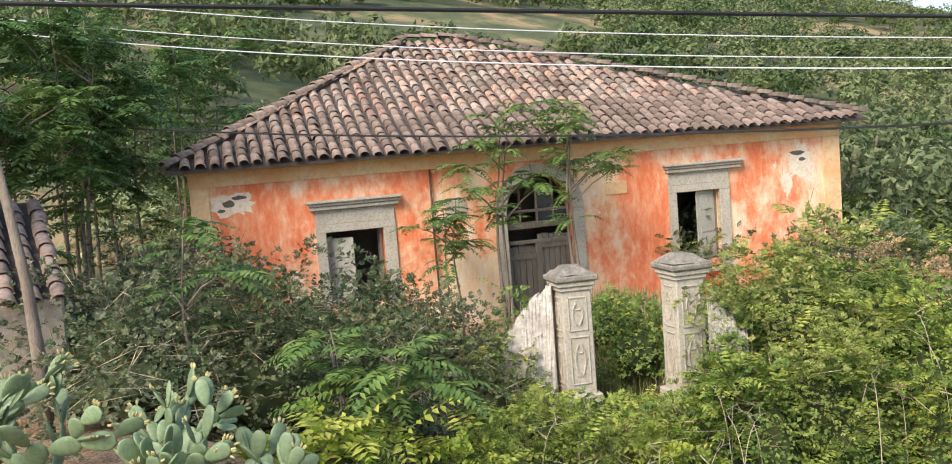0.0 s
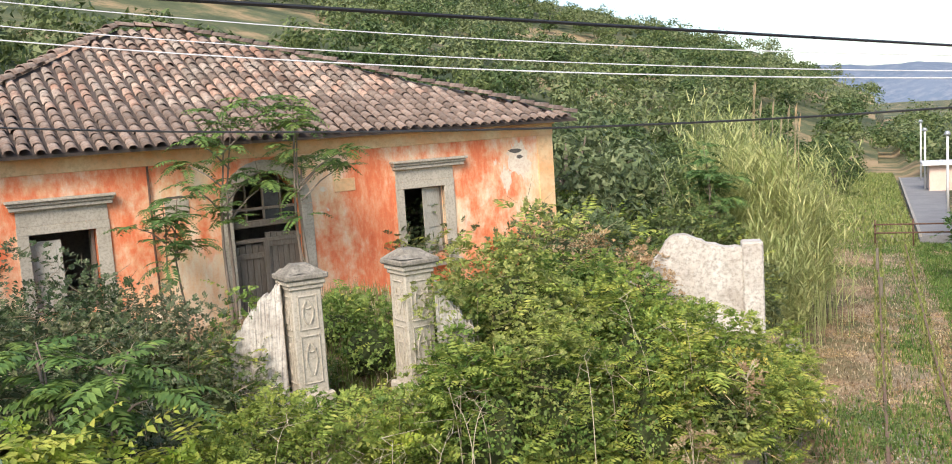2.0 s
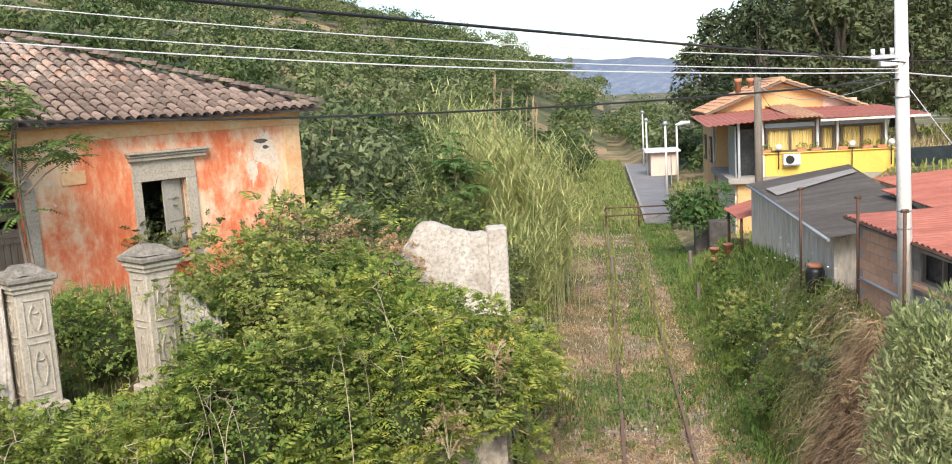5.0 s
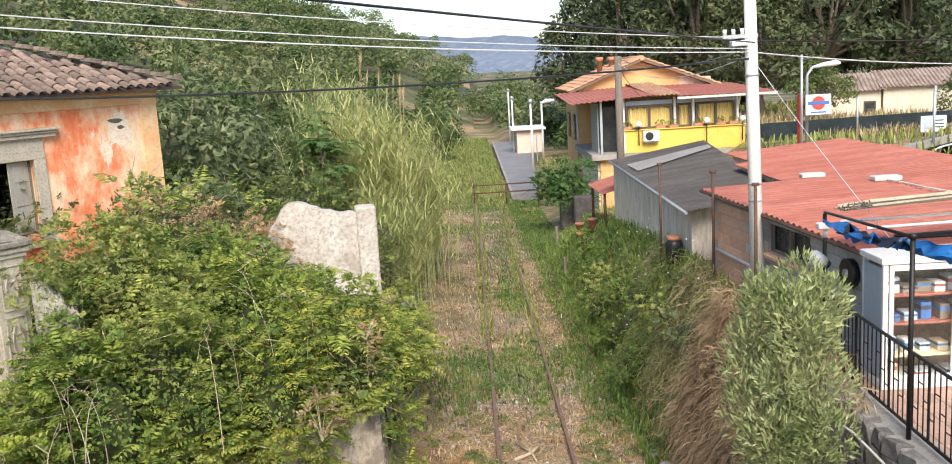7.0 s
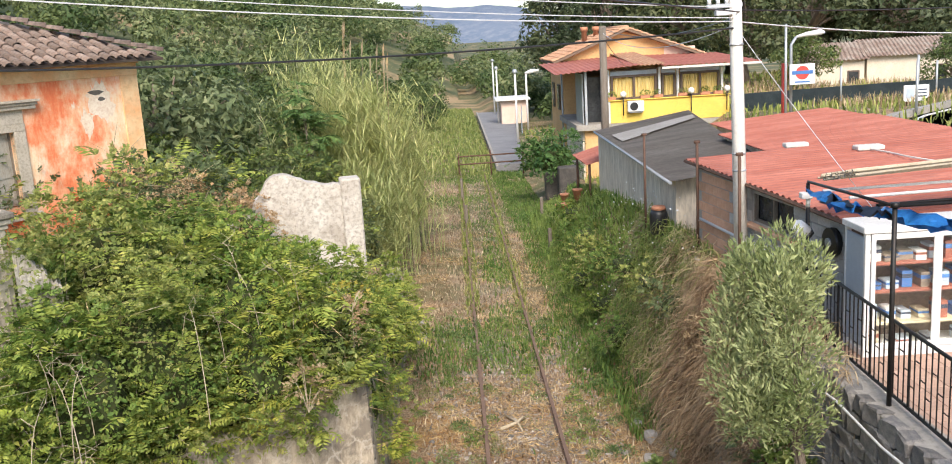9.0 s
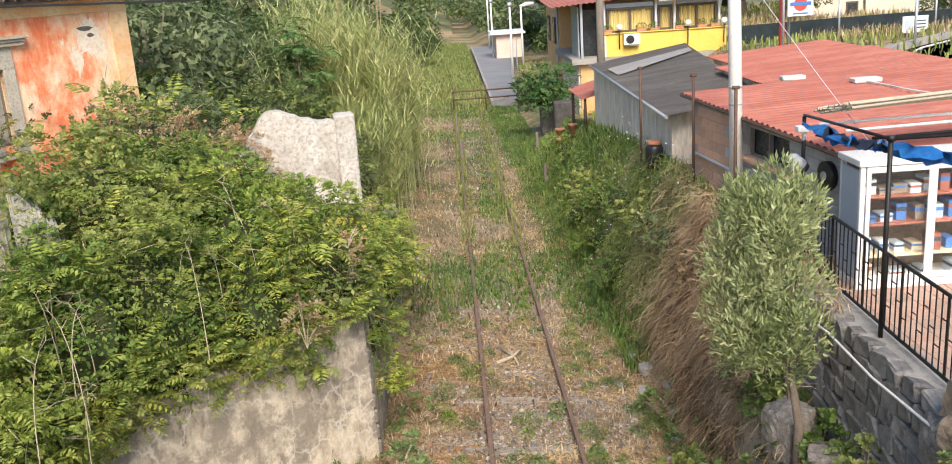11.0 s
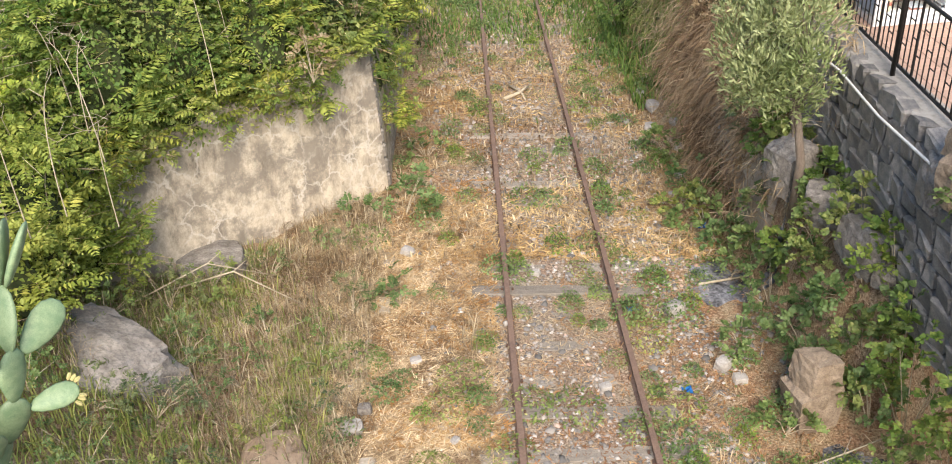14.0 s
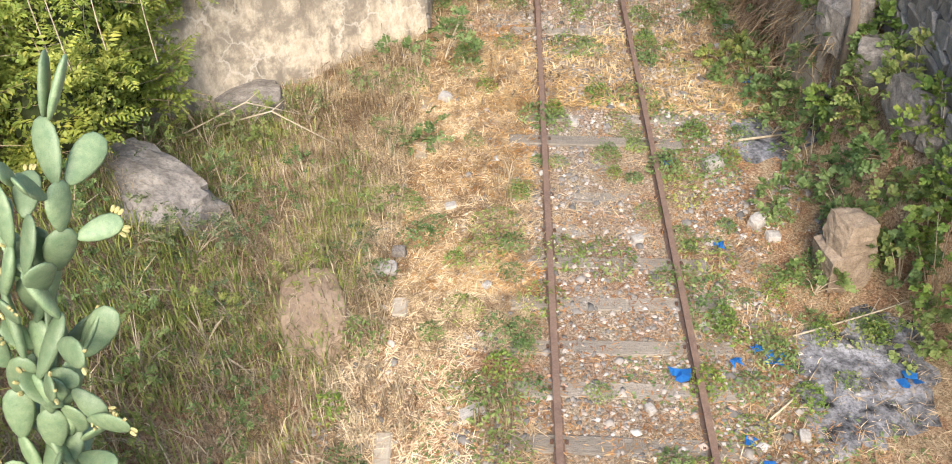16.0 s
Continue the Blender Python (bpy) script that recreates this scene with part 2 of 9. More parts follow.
def ground_z(x, y):
    x, y = np.asarray(x, float), np.asarray(y, float)
    b = bed(x, y)
    wd = wing_dist(x, y)
    plateau = 1.85 + 2.05 * smooth01(0.2, 5.0, wd) + 0.15 * lumps(x, y, 0.5, 1)
    slope = smooth01(25, 46, y)
    plateau = plateau * (1 - slope) + (b + 0.6 + 0.1 * np.clip(-x - 4, 0, 30)) * slope
    up = np.where(y < 24.5, smooth01(0.10, 0.36, wd), smooth01(0.0, 4.0, wd))
    left = b + (plateau - b) * up
    bank = smooth01(-3.9, -8.5, x) * smooth01(13.0, 4.5, y)
    abut = smooth01(-3.5, -5.0, x) * smooth01(5.0, 3.2, y)
    left = np.maximum(left, b + abut * 3.0)
    left = np.maximum(left, b + bank * 4.9 + 0.12 * lumps(x, y, 1.1, 8) * bank)
    hill = np.clip(-x - 27 - 0.10 * np.abs(y - 40) + 0.38 * np.clip(y - 60, 0, 300), 0, 500) * 0.33
    hill = np.minimum(hill, 85) * (1 - 0.8 * smooth01(260, 600, y)) + 3.0 * lumps(x, y, 0.03, 3) * smooth01(5, 40, hill)
    left = left + hill
    roadside = smooth01(9, 14, x) * (1 - smooth01(85, 140, y))
    terrace = 2.98 - (smooth01(19, 60, y) * 3.7 + smooth01(60, 120, y) * 0.6) * (1 - roadside) + 0.75 * smooth01(9, 12, x) * (1 - smooth01(38, 52, y)) * (1 - smooth01(40, 140, y))
    foot = 2.95 + 0.12 * smooth01(11.2, 10.0, y) + 0.5 * smooth01(9.2, 8.2, y)
    ledge = smooth01(foot, foot + 0.2, x) * 0.45 + smooth01(3.62, 3.78, x) * 0.55
    ramp_up = smooth01(2.3, 4.0, x)
    near = smooth01(16.0, 13.0, y)
    upr = np.where(y < 40, ledge * near + ramp_up * (1 - near), smooth01(2.4, 5.5, x))
    right = b + (np.maximum(terrace, b + 0.1) - b) * upr
    z = np.where(x < 0, left, right)
    z = z + 0.05 * lumps(x, y, 1.3, 2) * smooth01(1.3, 2.4, np.abs(x)) + 0.02 * lumps(x, y, 4.0, 7)
    z = z + smooth01(130, 400, y) * 5 * lumps(x, y, 0.012, 4)
    behind = smooth01(1.5, -4.0, y)
    return z * (1 - behind) + 4.6 * behind


def axis(lo, fine_lo, fine_hi, hi, step):
    core = list(np.arange(fine_lo, fine_hi, step))
    a, s, left = fine_lo, step, []
    while a > lo:
        s *= 1.22
        a -= s
        left.append(a)
    b, s, right = fine_hi, step, [fine_hi]
    while b < hi:
        s *= 1.22
        b += s
        right.append(b)
    return np.array(left[::-1] + core + right)


def ground_material():
    m, nt, p = nodes_of("cutting_ground")
    co = nt.nodes.new("ShaderNodeTexCoord")
    sp = nt.nodes.new("ShaderNodeSeparateXYZ")
    nt.links.new(co.outputs["Object"], sp.inputs[0])
    big, mid, fine = noise_node(nt, 0.45, 5, 0.7), noise_node(nt, 2.2, 6, 0.75, seed=2), noise_node(nt, 30, 6, 0.85, seed=3)
    straw = ramp(nt, fine.outputs[0], [(0.38, (0.11, 0.075, 0.035)), (0.5, (0.36, 0.265, 0.155)), (0.62, (0.70, 0.57, 0.39))])
    litter = ramp(nt, fine.outputs[0], [(0.38, (0.08, 0.05, 0.03)), (0.52, (0.36, 0.20, 0.105)), (0.66, (0.62, 0.46, 0.30))])
    grit = ramp(nt, fine.outputs[0], [(0.38, (0.06, 0.058, 0.052)), (0.52, (0.27, 0.25, 0.22)), (0.66, (0.62, 0.59, 0.54))])
    green = ramp(nt, fine.outputs[0], [(0.3, (0.03, 0.05, 0.015)), (0.7, (0.13, 0.16, 0.05))])
    col = mix(nt, ramp(nt, mid.outputs[0], [(0.42, (0, 0, 0)), (0.6, (1, 1, 1))]), straw, litter)
    ax_ = nt.nodes.new("ShaderNodeMath")
    ax_.operation = "ABSOLUTE"
    nt.links.new(sp.outputs[0], ax_.inputs[0])
    wob = nt.nodes.new("ShaderNodeMath")
    wob.operation = "MULTIPLY_ADD"
    nt.links.new(mid.outputs[0], wob.inputs[0])
    wob.inputs[1].default_value = 2.2
    nt.links.new(ax_.outputs[0], wob.inputs[2])
    strip = nt.nodes.new("ShaderNodeMapRange")
    strip.inputs[1].default_value, strip.inputs[2].default_value, strip.inputs[3].default_value, strip.inputs[4].default_value = 1.3, 3.0, 0.42, 0.0
    nt.links.new(wob.outputs[0], strip.inputs[0])
    col = mix(nt, strip.outputs[0], col, grit)
    grn = nt.nodes.new("ShaderNodeMapRange")
    grn.inputs[1].default_value, grn.inputs[2].default_value = 20, 34
    nt.links.new(sp.outputs[1], grn.inputs[0])
    patch = nt.nodes.new("ShaderNodeMath")
    patch.operation = "MULTIPLY"
    nt.links.new(grn.outputs[0], patch.inputs[0])
    nt.links.new(ramp(nt, big.outputs[0], [(0.42, (0, 0, 0)), (0.56, (0.85, 0.85, 0.85))]), patch.inputs[1])
    col = mix(nt, patch.outputs[0], col, green)
    far = nt.nodes.new("ShaderNodeMapRange")
    far.inputs[1].default_value, far.inputs[2].default_value = -14, -24
    nt.links.new(sp.outputs[0], far.inputs[0])
    scrub = noise_node(nt, 0.05, 8, 0.7, seed=4)
    hillc = ramp(nt, scrub.outputs[0], [(0.40, (0.04, 0.06, 0.022)), (0.52, (0.11, 0.12, 0.05)), (0.60, (0.32, 0.23, 0.12)), (0.75, (0.42, 0.31, 0.18))])
    away = nt.nodes.new("ShaderNodeMapRange")
    away.inputs[1].default_value, away.inputs[2].default_value = 75, 130
    nt.links.new(sp.outputs[1], away.inputs[0])
    both = nt.nodes.new("ShaderNodeMath")
    both.operation = "MAXIMUM"
    nt.links.new(far.outputs[0], both.inputs[0])
    nt.links.new(away.outputs[0], both.inputs[1])
    col = mix(nt, both.outputs[0], col, hillc)
    nt.links.new(col, p.inputs["Base Color"])
    p.inputs["Roughness"].default_value = 0.95
    bump(nt, p, fine.outputs[0], 0.8, 0.03)
    return m


M_GROUND = ground_material()
gx, gy = axis(-2500, -14, 8, 2500, 0.2), axis(-400, -2, 30, 3500, 0.2)
X, Y = np.meshgrid(gx, gy)
Z = ground_z(X, Y)
nx, ny = len(gx), len(gy)
quads = [(j * nx + i, j * nx + i + 1, (j + 1) * nx + i + 1, (j + 1) * nx + i) for j in range(ny - 1) for i in range(nx - 1)]
ground = part("ground", mesh_of("ground", np.stack([X, Y, Z], -1).reshape(-1, 3), quads, True), M_GROUND)
tagged(ground, "dry earth with straw, gravel and fallen leaves", "ground", kind="structure")

# ---- mountain ----
mx = np.linspace(-1300, 1300, 200)
prof = 50 + 58 * np.exp(-((mx + 120) / 190) ** 2) + 38 * np.exp(-((mx - 160) / 140) ** 2) + 5 * lumps(mx, 0 * mx, 0.03, 6, 4)
prof = prof - 35 * smooth01(250, 460, mx)
verts, faces = [], []
for j, (yy, k) in enumerate(((2000, -0.5), (2150, 0.05), (2300, 0.45), (2450, 0.72), (2600, 1.0), (2950, 0.4))):
    for i, xx in enumerate(mx):
        verts.append((xx, yy + 40 * math.sin(i * 0.37 + j), prof[i] * k + (4 * math.sin(i * 0.83 + j * 2.1) if k < 1 else 0)))
for j in range(5):
    for i in range(len(mx) - 1):
        a = j * len(mx) + i
        faces.append((a, a + 1, a + 1 + len(mx), a + len(mx)))
# the blue of the distant air is painted into the mountain's own colours
M_MOUNT = worn("haze_tinted_mountain", (0.11, 0.155, 0.22), (0.16, 0.20, 0.265), (0.25, 0.27, 0.31), 0.006, 0.035, 1.0, 0.0)
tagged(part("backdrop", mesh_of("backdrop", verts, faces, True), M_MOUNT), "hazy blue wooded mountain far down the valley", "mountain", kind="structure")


# ---- railway ----
def rail_z(x, y):
    return -0.014 * y - 0.061 * x


for side in (-0.75, 0.75):
    track_rail = thing("rail", (side, 0, 0), "rusty steel rail spiked to old timber sleepers", "rail", "rails of the track")
    for y0 in np.arange(3.0, 63, 12.0):
        bm = bmesh.new()
        pr = [(-0.036, 0.0), (-0.036, -0.03), (-0.01, -0.045), (-0.01, -0.11), (-0.06, -0.13), (0.06, -0.13), (0.01, -0.11), (0.01, -0.045), (0.036, -0.03), (0.036, 0.0)]
        ends = [[bm.verts.new((u, yy, rail_z(side, yy) + w)) for u, w in pr] for yy in (y0, y0 + 11.985)]
        for k in range(len(pr)):
            bm.faces.new((ends[0][k], ends[0][(k + 1) % len(pr)], ends[1][(k + 1) % len(pr)], ends[1][k]))
        bm.faces.new(ends[0][::-1])
        bm.faces.new(ends[1])
        bmesh.ops.recalc_face_normals(bm, faces=bm.faces)
        part("rail_length", bm, M_RAIL, track_rail)
        bm = box((-0.05, y0 - 0.3, rail_z(side, y0) - 0.1), (-0.012, y0 + 0.3, rail_z(side, y0) - 0.04), 0.005)
        part("fishplate", bm, M_RUST, track_rail)


# ---- derelict house ----
def stucco():
    m, nt, p = nodes_of("peeling_red_stucco")
    big = noise_node(nt, 0.62, 10, 0.70, (1.1, 1, 0.85), seed=5)
    streak = noise_node(nt, 2.0, 9, 0.76, (1.7, 1, 0.6), seed=6)
    fine = noise_node(nt, 26, 5, 0.75, seed=7)
    spots = noise_node(nt, 1.1, 7, 0.6, seed=9)
    red = ramp(nt, streak.outputs[0], [(0.30, (0.70, 0.135, 0.05)), (0.47, (0.80, 0.22, 0.09)), (0.58, (0.84, 0.36, 0.19)), (0.70, (0.86, 0.60, 0.40))])
    pale = ramp(nt, streak.outputs[0], [(0.32, (0.80, 0.40, 0.20)), (0.46, (0.84, 0.58, 0.35)), (0.64, (0.86, 0.74, 0.57))])
    co = nt.nodes.new("ShaderNodeTexCoord")
    sp = nt.nodes.new("ShaderNodeSeparateXYZ")
    nt.links.new(co.outputs["Object"], sp.inputs[0])
    # washed-out stretches along the front
    along = nt.nodes.new("ShaderNodeMapRange")
    along.inputs[1].default_value, along.inputs[2].default_value = -0.3, 14.3
    nt.links.new(sp.outputs[0], along.inputs[0])
    wash = ramp(nt, along.outputs[0], [(0.0, (0.42,) * 3), (0.06, (0.36,) * 3), (0.24, (0.39,) * 3), (0.31, (0.46,) * 3), (0.41, (0.48,) * 3), (0.50, (0.40,) * 3), (0.57, (0.50,) * 3), (0.64, (0.39,) * 3), (0.84, (0.40,) * 3), (0.94, (0.46,) * 3), (1.0, (0.46,) * 3)])
    su = nt.nodes.new("ShaderNodeMath")
    su.operation = "ADD"
    nt.links.new(big.outputs[0], su.inputs[0])
    nt.links.new(wash, su.inputs[1])
    fac = ramp(nt, su.outputs[0], [(0.88, (0, 0, 0)), (1.08, (1, 1, 1))])
    col = mix(nt, fac, red, pale)
    bare = ramp(nt, spots.outputs[0], [(0.66, (0, 0, 0)), (0.69, (1, 1, 1))])
    col = mix(nt, bare, col, (0.80, 0.70, 0.56))
    hole = ramp(nt, spots.outputs[0], [(0.735, (0, 0, 0)), (0.75, (1, 1, 1))])
    col = mix(nt, hole, col, (0.20, 0.17, 0.13))
    col = mix(nt, ramp(nt, fine.outputs[0], [(0.5, (0, 0, 0)), (0.8, (0.4, 0.4, 0.4))]), col, (0.50, 0.25, 0.14))
    nt.links.new(col, p.inputs["Base Color"])
    p.inputs["Roughness"].default_value = 0.92
    bump(nt, p, streak.outputs[0], 0.35, 0.02)
    return m


M_STUCCO = stucco()
M_CREAM = worn("stained_cream_plaster", (0.78, 0.40, 0.18), (0.82, 0.62, 0.36), (0.60, 0.38, 0.20), 1.3, 12, 0.9)
M_BAREPLASTER = worn("bare_pale_plaster", (0.78, 0.62, 0.46), (0.84, 0.74, 0.60), (0.62, 0.42, 0.28), 2.0, 14, 0.93)
M_CAPSTONE = worn("lichened_cap_stone", (0.17, 0.155, 0.125), (0.34, 0.305, 0.25), (0.08, 0.075, 0.06), 5, 24, 0.95, 0.9)
M_OLDTILE = worn("lichened_clay_tile", (0.26, 0.165, 0.125), (0.44, 0.375, 0.315), (0.10, 0.085, 0.07), 1.5, 11, 0.95, 0.5, vary=0.45)
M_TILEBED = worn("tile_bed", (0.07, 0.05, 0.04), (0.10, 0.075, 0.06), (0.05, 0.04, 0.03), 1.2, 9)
M_SHUTTER = worn("flaking_white_shutter", (0.46, 0.44, 0.38), (0.38, 0.36, 0.30), (0.25, 0.22, 0.17), 2.5, 18, 0.8, 0.3, stretch=(4, 4, 1))
M_PANE = worn("dirty_dark_glass", (0.03, 0.035, 0.04), (0.06, 0.065, 0.07), (0.02, 0.02, 0.025), 2, 9, 0.25, 0.05)

HOUSE = Matrix(((0.5736, -0.8192, 0, -16.57), (0.8192, 0.5736, 0, 11.0), (0, 0, 1, 0), (0, 0, 0, 1)))
HOUSE = HOUSE @ Matrix.Rotation(radians(-0.35), 4, "Y")
house = thing("house", (0, 0, 0), "derelict single-storey house with peeling red stucco and hipped tile roof", "house")
house.matrix_basis = HOUSE


def pierced_wall(u0, u1, z0, z1, thick, holes):
    """A wall in the u, z plane with openings: (u0, u1, sill, springing, rise of a round head)."""
    cuts = {u0, u1}
    for a, b, s, t, rise in holes:
        cuts |= {a, b}
        if rise:
            cuts |= {a + (b - a) * (1 - math.cos(math.pi * k / 16)) / 2 for k in range(17)}
    cuts = sorted(cuts)
    bm = bmesh.new()

    def head(h, u):
        a, b, s, t, rise = h
        return t + (rise * math.sqrt(max(0, 1 - ((u - (a + b) / 2) / ((b - a) / 2)) ** 2)) if rise else 0)

    def quad(*c):
        bm.faces.new([bm.verts.new(v) for v in c])

    for a, b in zip(cuts, cuts[1:]):
        mid = (a + b) / 2
        h = next((h for h in holes if h[0] < mid < h[1]), None)
        spans = [((z0, z0), (z1, z1))] if not h else [((z0, z0), (h[2], h[2])), ((head(h, a), head(h, b)), (z1, z1))]
        for (la, lb), (ha, hb) in spans:
            quad((a, 0, la), (b, 0, lb), (b, 0, hb), (a, 0, ha))
            quad((b, thick, lb), (a, thick, la), (a, thick, ha), (b, thick, hb))
        if h:
            quad((a, 0, h[2]), (a, thick, h[2]), (b, thick, h[2]), (b, 0, h[2]))
            quad((a, 0, head(h, a)), (b, 0, head(h, b)), (b, thick, head(h, b)), (a, thick, head(h, a)))
    for a, b, s, t, rise in holes:
        quad((a, 0, s), (a, 0, t), (a, thick, t), (a, thick, s))
        quad((b, 0, s), (b, thick, s), (b, thick, t), (b, 0, t))
    for u in (u0, u1):
        quad((u, 0, z0), (u, thick, z0), (u, thick, z1), (u, 0, z1))
    quad((u0, 0, z1), (u1, 0, z1), (u1, thick, z1), (u0, thick, z1))
    bmesh.ops.remove_doubles(bm, verts=bm.verts, dist=0.0005)
    bmesh.ops.recalc_face_normals(bm, faces=bm.faces)
    return bm


LW, RW, DOOR = (2.23, 3.40, 4.45, 6.0, 0), (10.05, 11.12, 4.55, 6.12, 0), (6.05, 7.56, 3.4, 6.05, 0.75)
part("front_wall", pierced_wall(-0.28, 14.3, 2.6, 7.42, 0.45, [LW, DOOR, RW]), M_STUCCO, house)
for lo, hi in (((-0.28, 0.45, 2.6), (0.15, 11, 7.42)), ((13.85, 0.45, 2.6), (14.3, 11, 7.42)), ((-0.28, 11, 2.6), (14.3, 11.4, 7.42))):
    part("side_wall", box(lo, hi), M_STUCCO, house)
part("inner_wall", box((0.15, 4.2, 2.6), (13.85, 4.4, 7.40)), M_CONCRETE, house)
part("inner_floor", box((0.15, 0.45, 3.3), (13.85, 11, 3.4)), M_CONCRETE, house)
part("inner_ceiling", box((0.15, 0.45, 7.25), (13.85, 11, 7.41)), M_CONCRETE, house)
part("eave_band", box((-0.32, -0.05, 7.1), (14.34, 0.0, 7.43), 0.01), M_CREAM, house, "cream plaster band under the eaves")
part("band_moulding", box((-0.36, -0.10, 7.36), (14.38, -0.05, 7.46), 0.012), M_CREAM, house)
part("corner_pilaster", box((13.86, -0.04, 2.6), (14.33, 0.0, 7.1), 0.01), M_CREAM, house, "stained cream corner pilaster")
part("corner_pilaster", box((-0.31, -0.04, 2.6), (0.05, 0.0, 7.1), 0.01), M_CREAM, house)
part("stone_patch", box((8.36, -0.02, 6.22), (8.86, 0.0, 6.50), 0.006), M_CREAM, house)
part("stone_patch", box((4.72, -0.02, 6.02), (5.2, 0.0, 6.4), 0.006), M_STONE, house)
M_SLOT = worn("broken_plaster_hole", (0.10, 0.09, 0.075), (0.16, 0.14, 0.11), (0.05, 0.045, 0.04), 5, 30)
for u, zz, wd, ht in ((13.2, 6.78, 0.42, 0.12), (13.32, 6.62, 0.2, 0.1), (0.4, 6.75, 0.28, 0.16), (0.62, 6.86, 0.3, 0.1), (0.25, 6.62, 0.16, 0.08), (4.95, 6.44, 0.5, 0.07)):
    bm = bmesh.new()
    ring = [bm.verts.new((u + wd / 2 * math.cos(a) * random.uniform(0.7, 1.1), -0.006, zz + ht / 2 * math.sin(a) * random.uniform(0.6, 1.1))) for a in [2 * math.pi * k / 11 for k in range(11)]]
    ring2 = [bm.verts.new((v.co.x, 0.0, v.co.z)) for v in ring]
    bm.faces.new(ring)
    for k in range(11):
        bm.faces.new((ring[k], ring2[k], ring2[(k + 1) % 11], ring[(k + 1) % 11]))
    part("bare_patch", bm, M_SLOT, house)
for u, zz, wd, ht in ((13.3, 6.55, 0.8, 0.95), (0.5, 6.74, 1.0, 0.55), (12.9, 6.1, 0.35, 0.7)):
    bm = bmesh.new()
    ring = [bm.verts.new((u + wd / 2 * math.cos(a) * random.uniform(0.6, 1.15), -0.003, zz + ht / 2 * math.sin(a) * random.uniform(0.6, 1.15))) for a in [2 * math.pi * k / 26 for k in range(26)]]
    ring2 = [bm.verts.new((v.co.x, 0.0, v.co.z)) for v in ring]
    bm.faces.new(ring)
    for k in range(26):
        bm.faces.new((ring[k], ring2[k], ring2[(k + 1) % 26], ring[(k + 1) % 26]))
    part("pale_patch", bm, M_BAREPLASTER, house)
part("drain_pipe", tube([(4.45, -0.06, 7.1), (4.44, -0.06, 5.5), (4.48, -0.05, 3.6)], 0.022, 6), M_RUST, house)


def stone_window(h, cornice, top):
    a, b, s, t, _ = h
    win = part("window", box((a - 0.20, -0.045, s - 0.15), (a, 0.10, t), 0.008), M_STONE, house, "grey stone window surround under a moulded cornice")
    part("jamb", box((b, -0.045, s - 0.15), (b + 0.26, 0.10, t), 0.008), M_STONE, win)
    part("lintel", box((a - 0.20, -0.047, t), (b + 0.26, 0.10, t + 0.16), 0.008), M_STONE, win)
    part("frieze", box((a - 0.19, -0.04, t + 0.163), (b + 0.25, 0.0, top - 0.20), 0.006), M_STONE, win)
    part("sill", box((a - 0.28, -0.12, s - 0.28), (b + 0.34, 0.10, s - 0.152), 0.01), M_STONE, win)
    c0, c1 = cornice
    cor = part("cornice", box((c0 + 0.06, -0.13, top - 0.20), (c1 - 0.06, 0.0, top - 0.12), 0.012), M_STONE, win)
    part("cornice_fillet", box((c0 + 0.03, -0.17, top - 0.117), (c1 - 0.03, 0.0, top - 0.06), 0.012), M_STONE, cor)
    part("cornice_cap", box((c0, -0.22, top - 0.057), (c1, 0.0, top), 0.012), M_STONE, cor)
    return win


lw = stone_window(LW, (1.88, 3.80), 6.66)
rw = stone_window(RW, (9.74, 11.70), 6.77)


def casement(win, a, b, s, t, v, turn, hinge, panels=2):
    m = Matrix.Translation((hinge, v, 0)) @ Matrix.Rotation(radians(turn), 4, "Z") @ Matrix.Translation((-hinge, -v, 0))
    leaf = part("shutter", box((a, v, s), (b, v + 0.035, t), 0.004, m), M_SHUTTER, win, "flaking pale wooden shutter leaf")
    hh = (t - s) / panels
    for k in range(panels):
        part("panel", box((a + 0.09, v - 0.012, s + k * hh + 0.09), (b - 0.09, v - 0.002, s + (k + 1) * hh - 0.07), 0.008, m), M_SHUTTER, leaf)


casement(rw, 10.56, 11.10, 4.57, 6.10, 0.16, 12, 11.10, 3)
casement(lw, 2.25, 2.80, 4.47, 5.86, 0.22, -18, 2.25, 2)
part("shutter_edge", box((3.33, 0.15, 4.47), (3.385, 0.42, 5.98), 0.004), M_WOOD, lw)
part("frame", box((11.07, 0.13, 4.56), (11.118, 0.2, 6.11), 0.003), M_WOOD, rw)

# arched doorway
arch = part("door_surround", box((5.80, -0.05, 3.2), (6.05, 0.12, 6.05), 0.01), M_STONE, house, "grey stone surround of the arched doorway")
part("jamb", box((7.56, -0.05, 3.2), (7.81, 0.12, 6.05), 0.01), M_STONE, arch)
for k in range(9):
    bm = bmesh.new()
    a0, a1 = math.pi * (k + 0.02) / 9, math.pi * (k + 0.98) / 9
    pts = []
    for r in (0.755, 1.0):
        for a in (a0, (a0 + a1) / 2, a1):
            pts.append((6.805 - r * math.cos(a), 6.05 + r * math.sin(a)))
    fr = [bm.verts.new((u, -0.05, z)) for u, z in pts]
    bk = [bm.verts.new((u, 0.12, z)) for u, z in pts]
    for q in ((0, 1, 4, 3), (1, 2, 5, 4)):
        bm.faces.new([fr[i] for i in q])
        bm.faces.new([bk[i] for i in q[::-1]])
    for i, j in ((0, 1), (1, 2), (2, 5), (5, 4), (4, 3), (3, 0)):
        bm.faces.new((fr[i], bk[i], bk[j], fr[j]))
    bmesh.ops.recalc_face_normals(bm, faces=bm.faces)
    part("arch_stone", bm, M_STONE, arch)
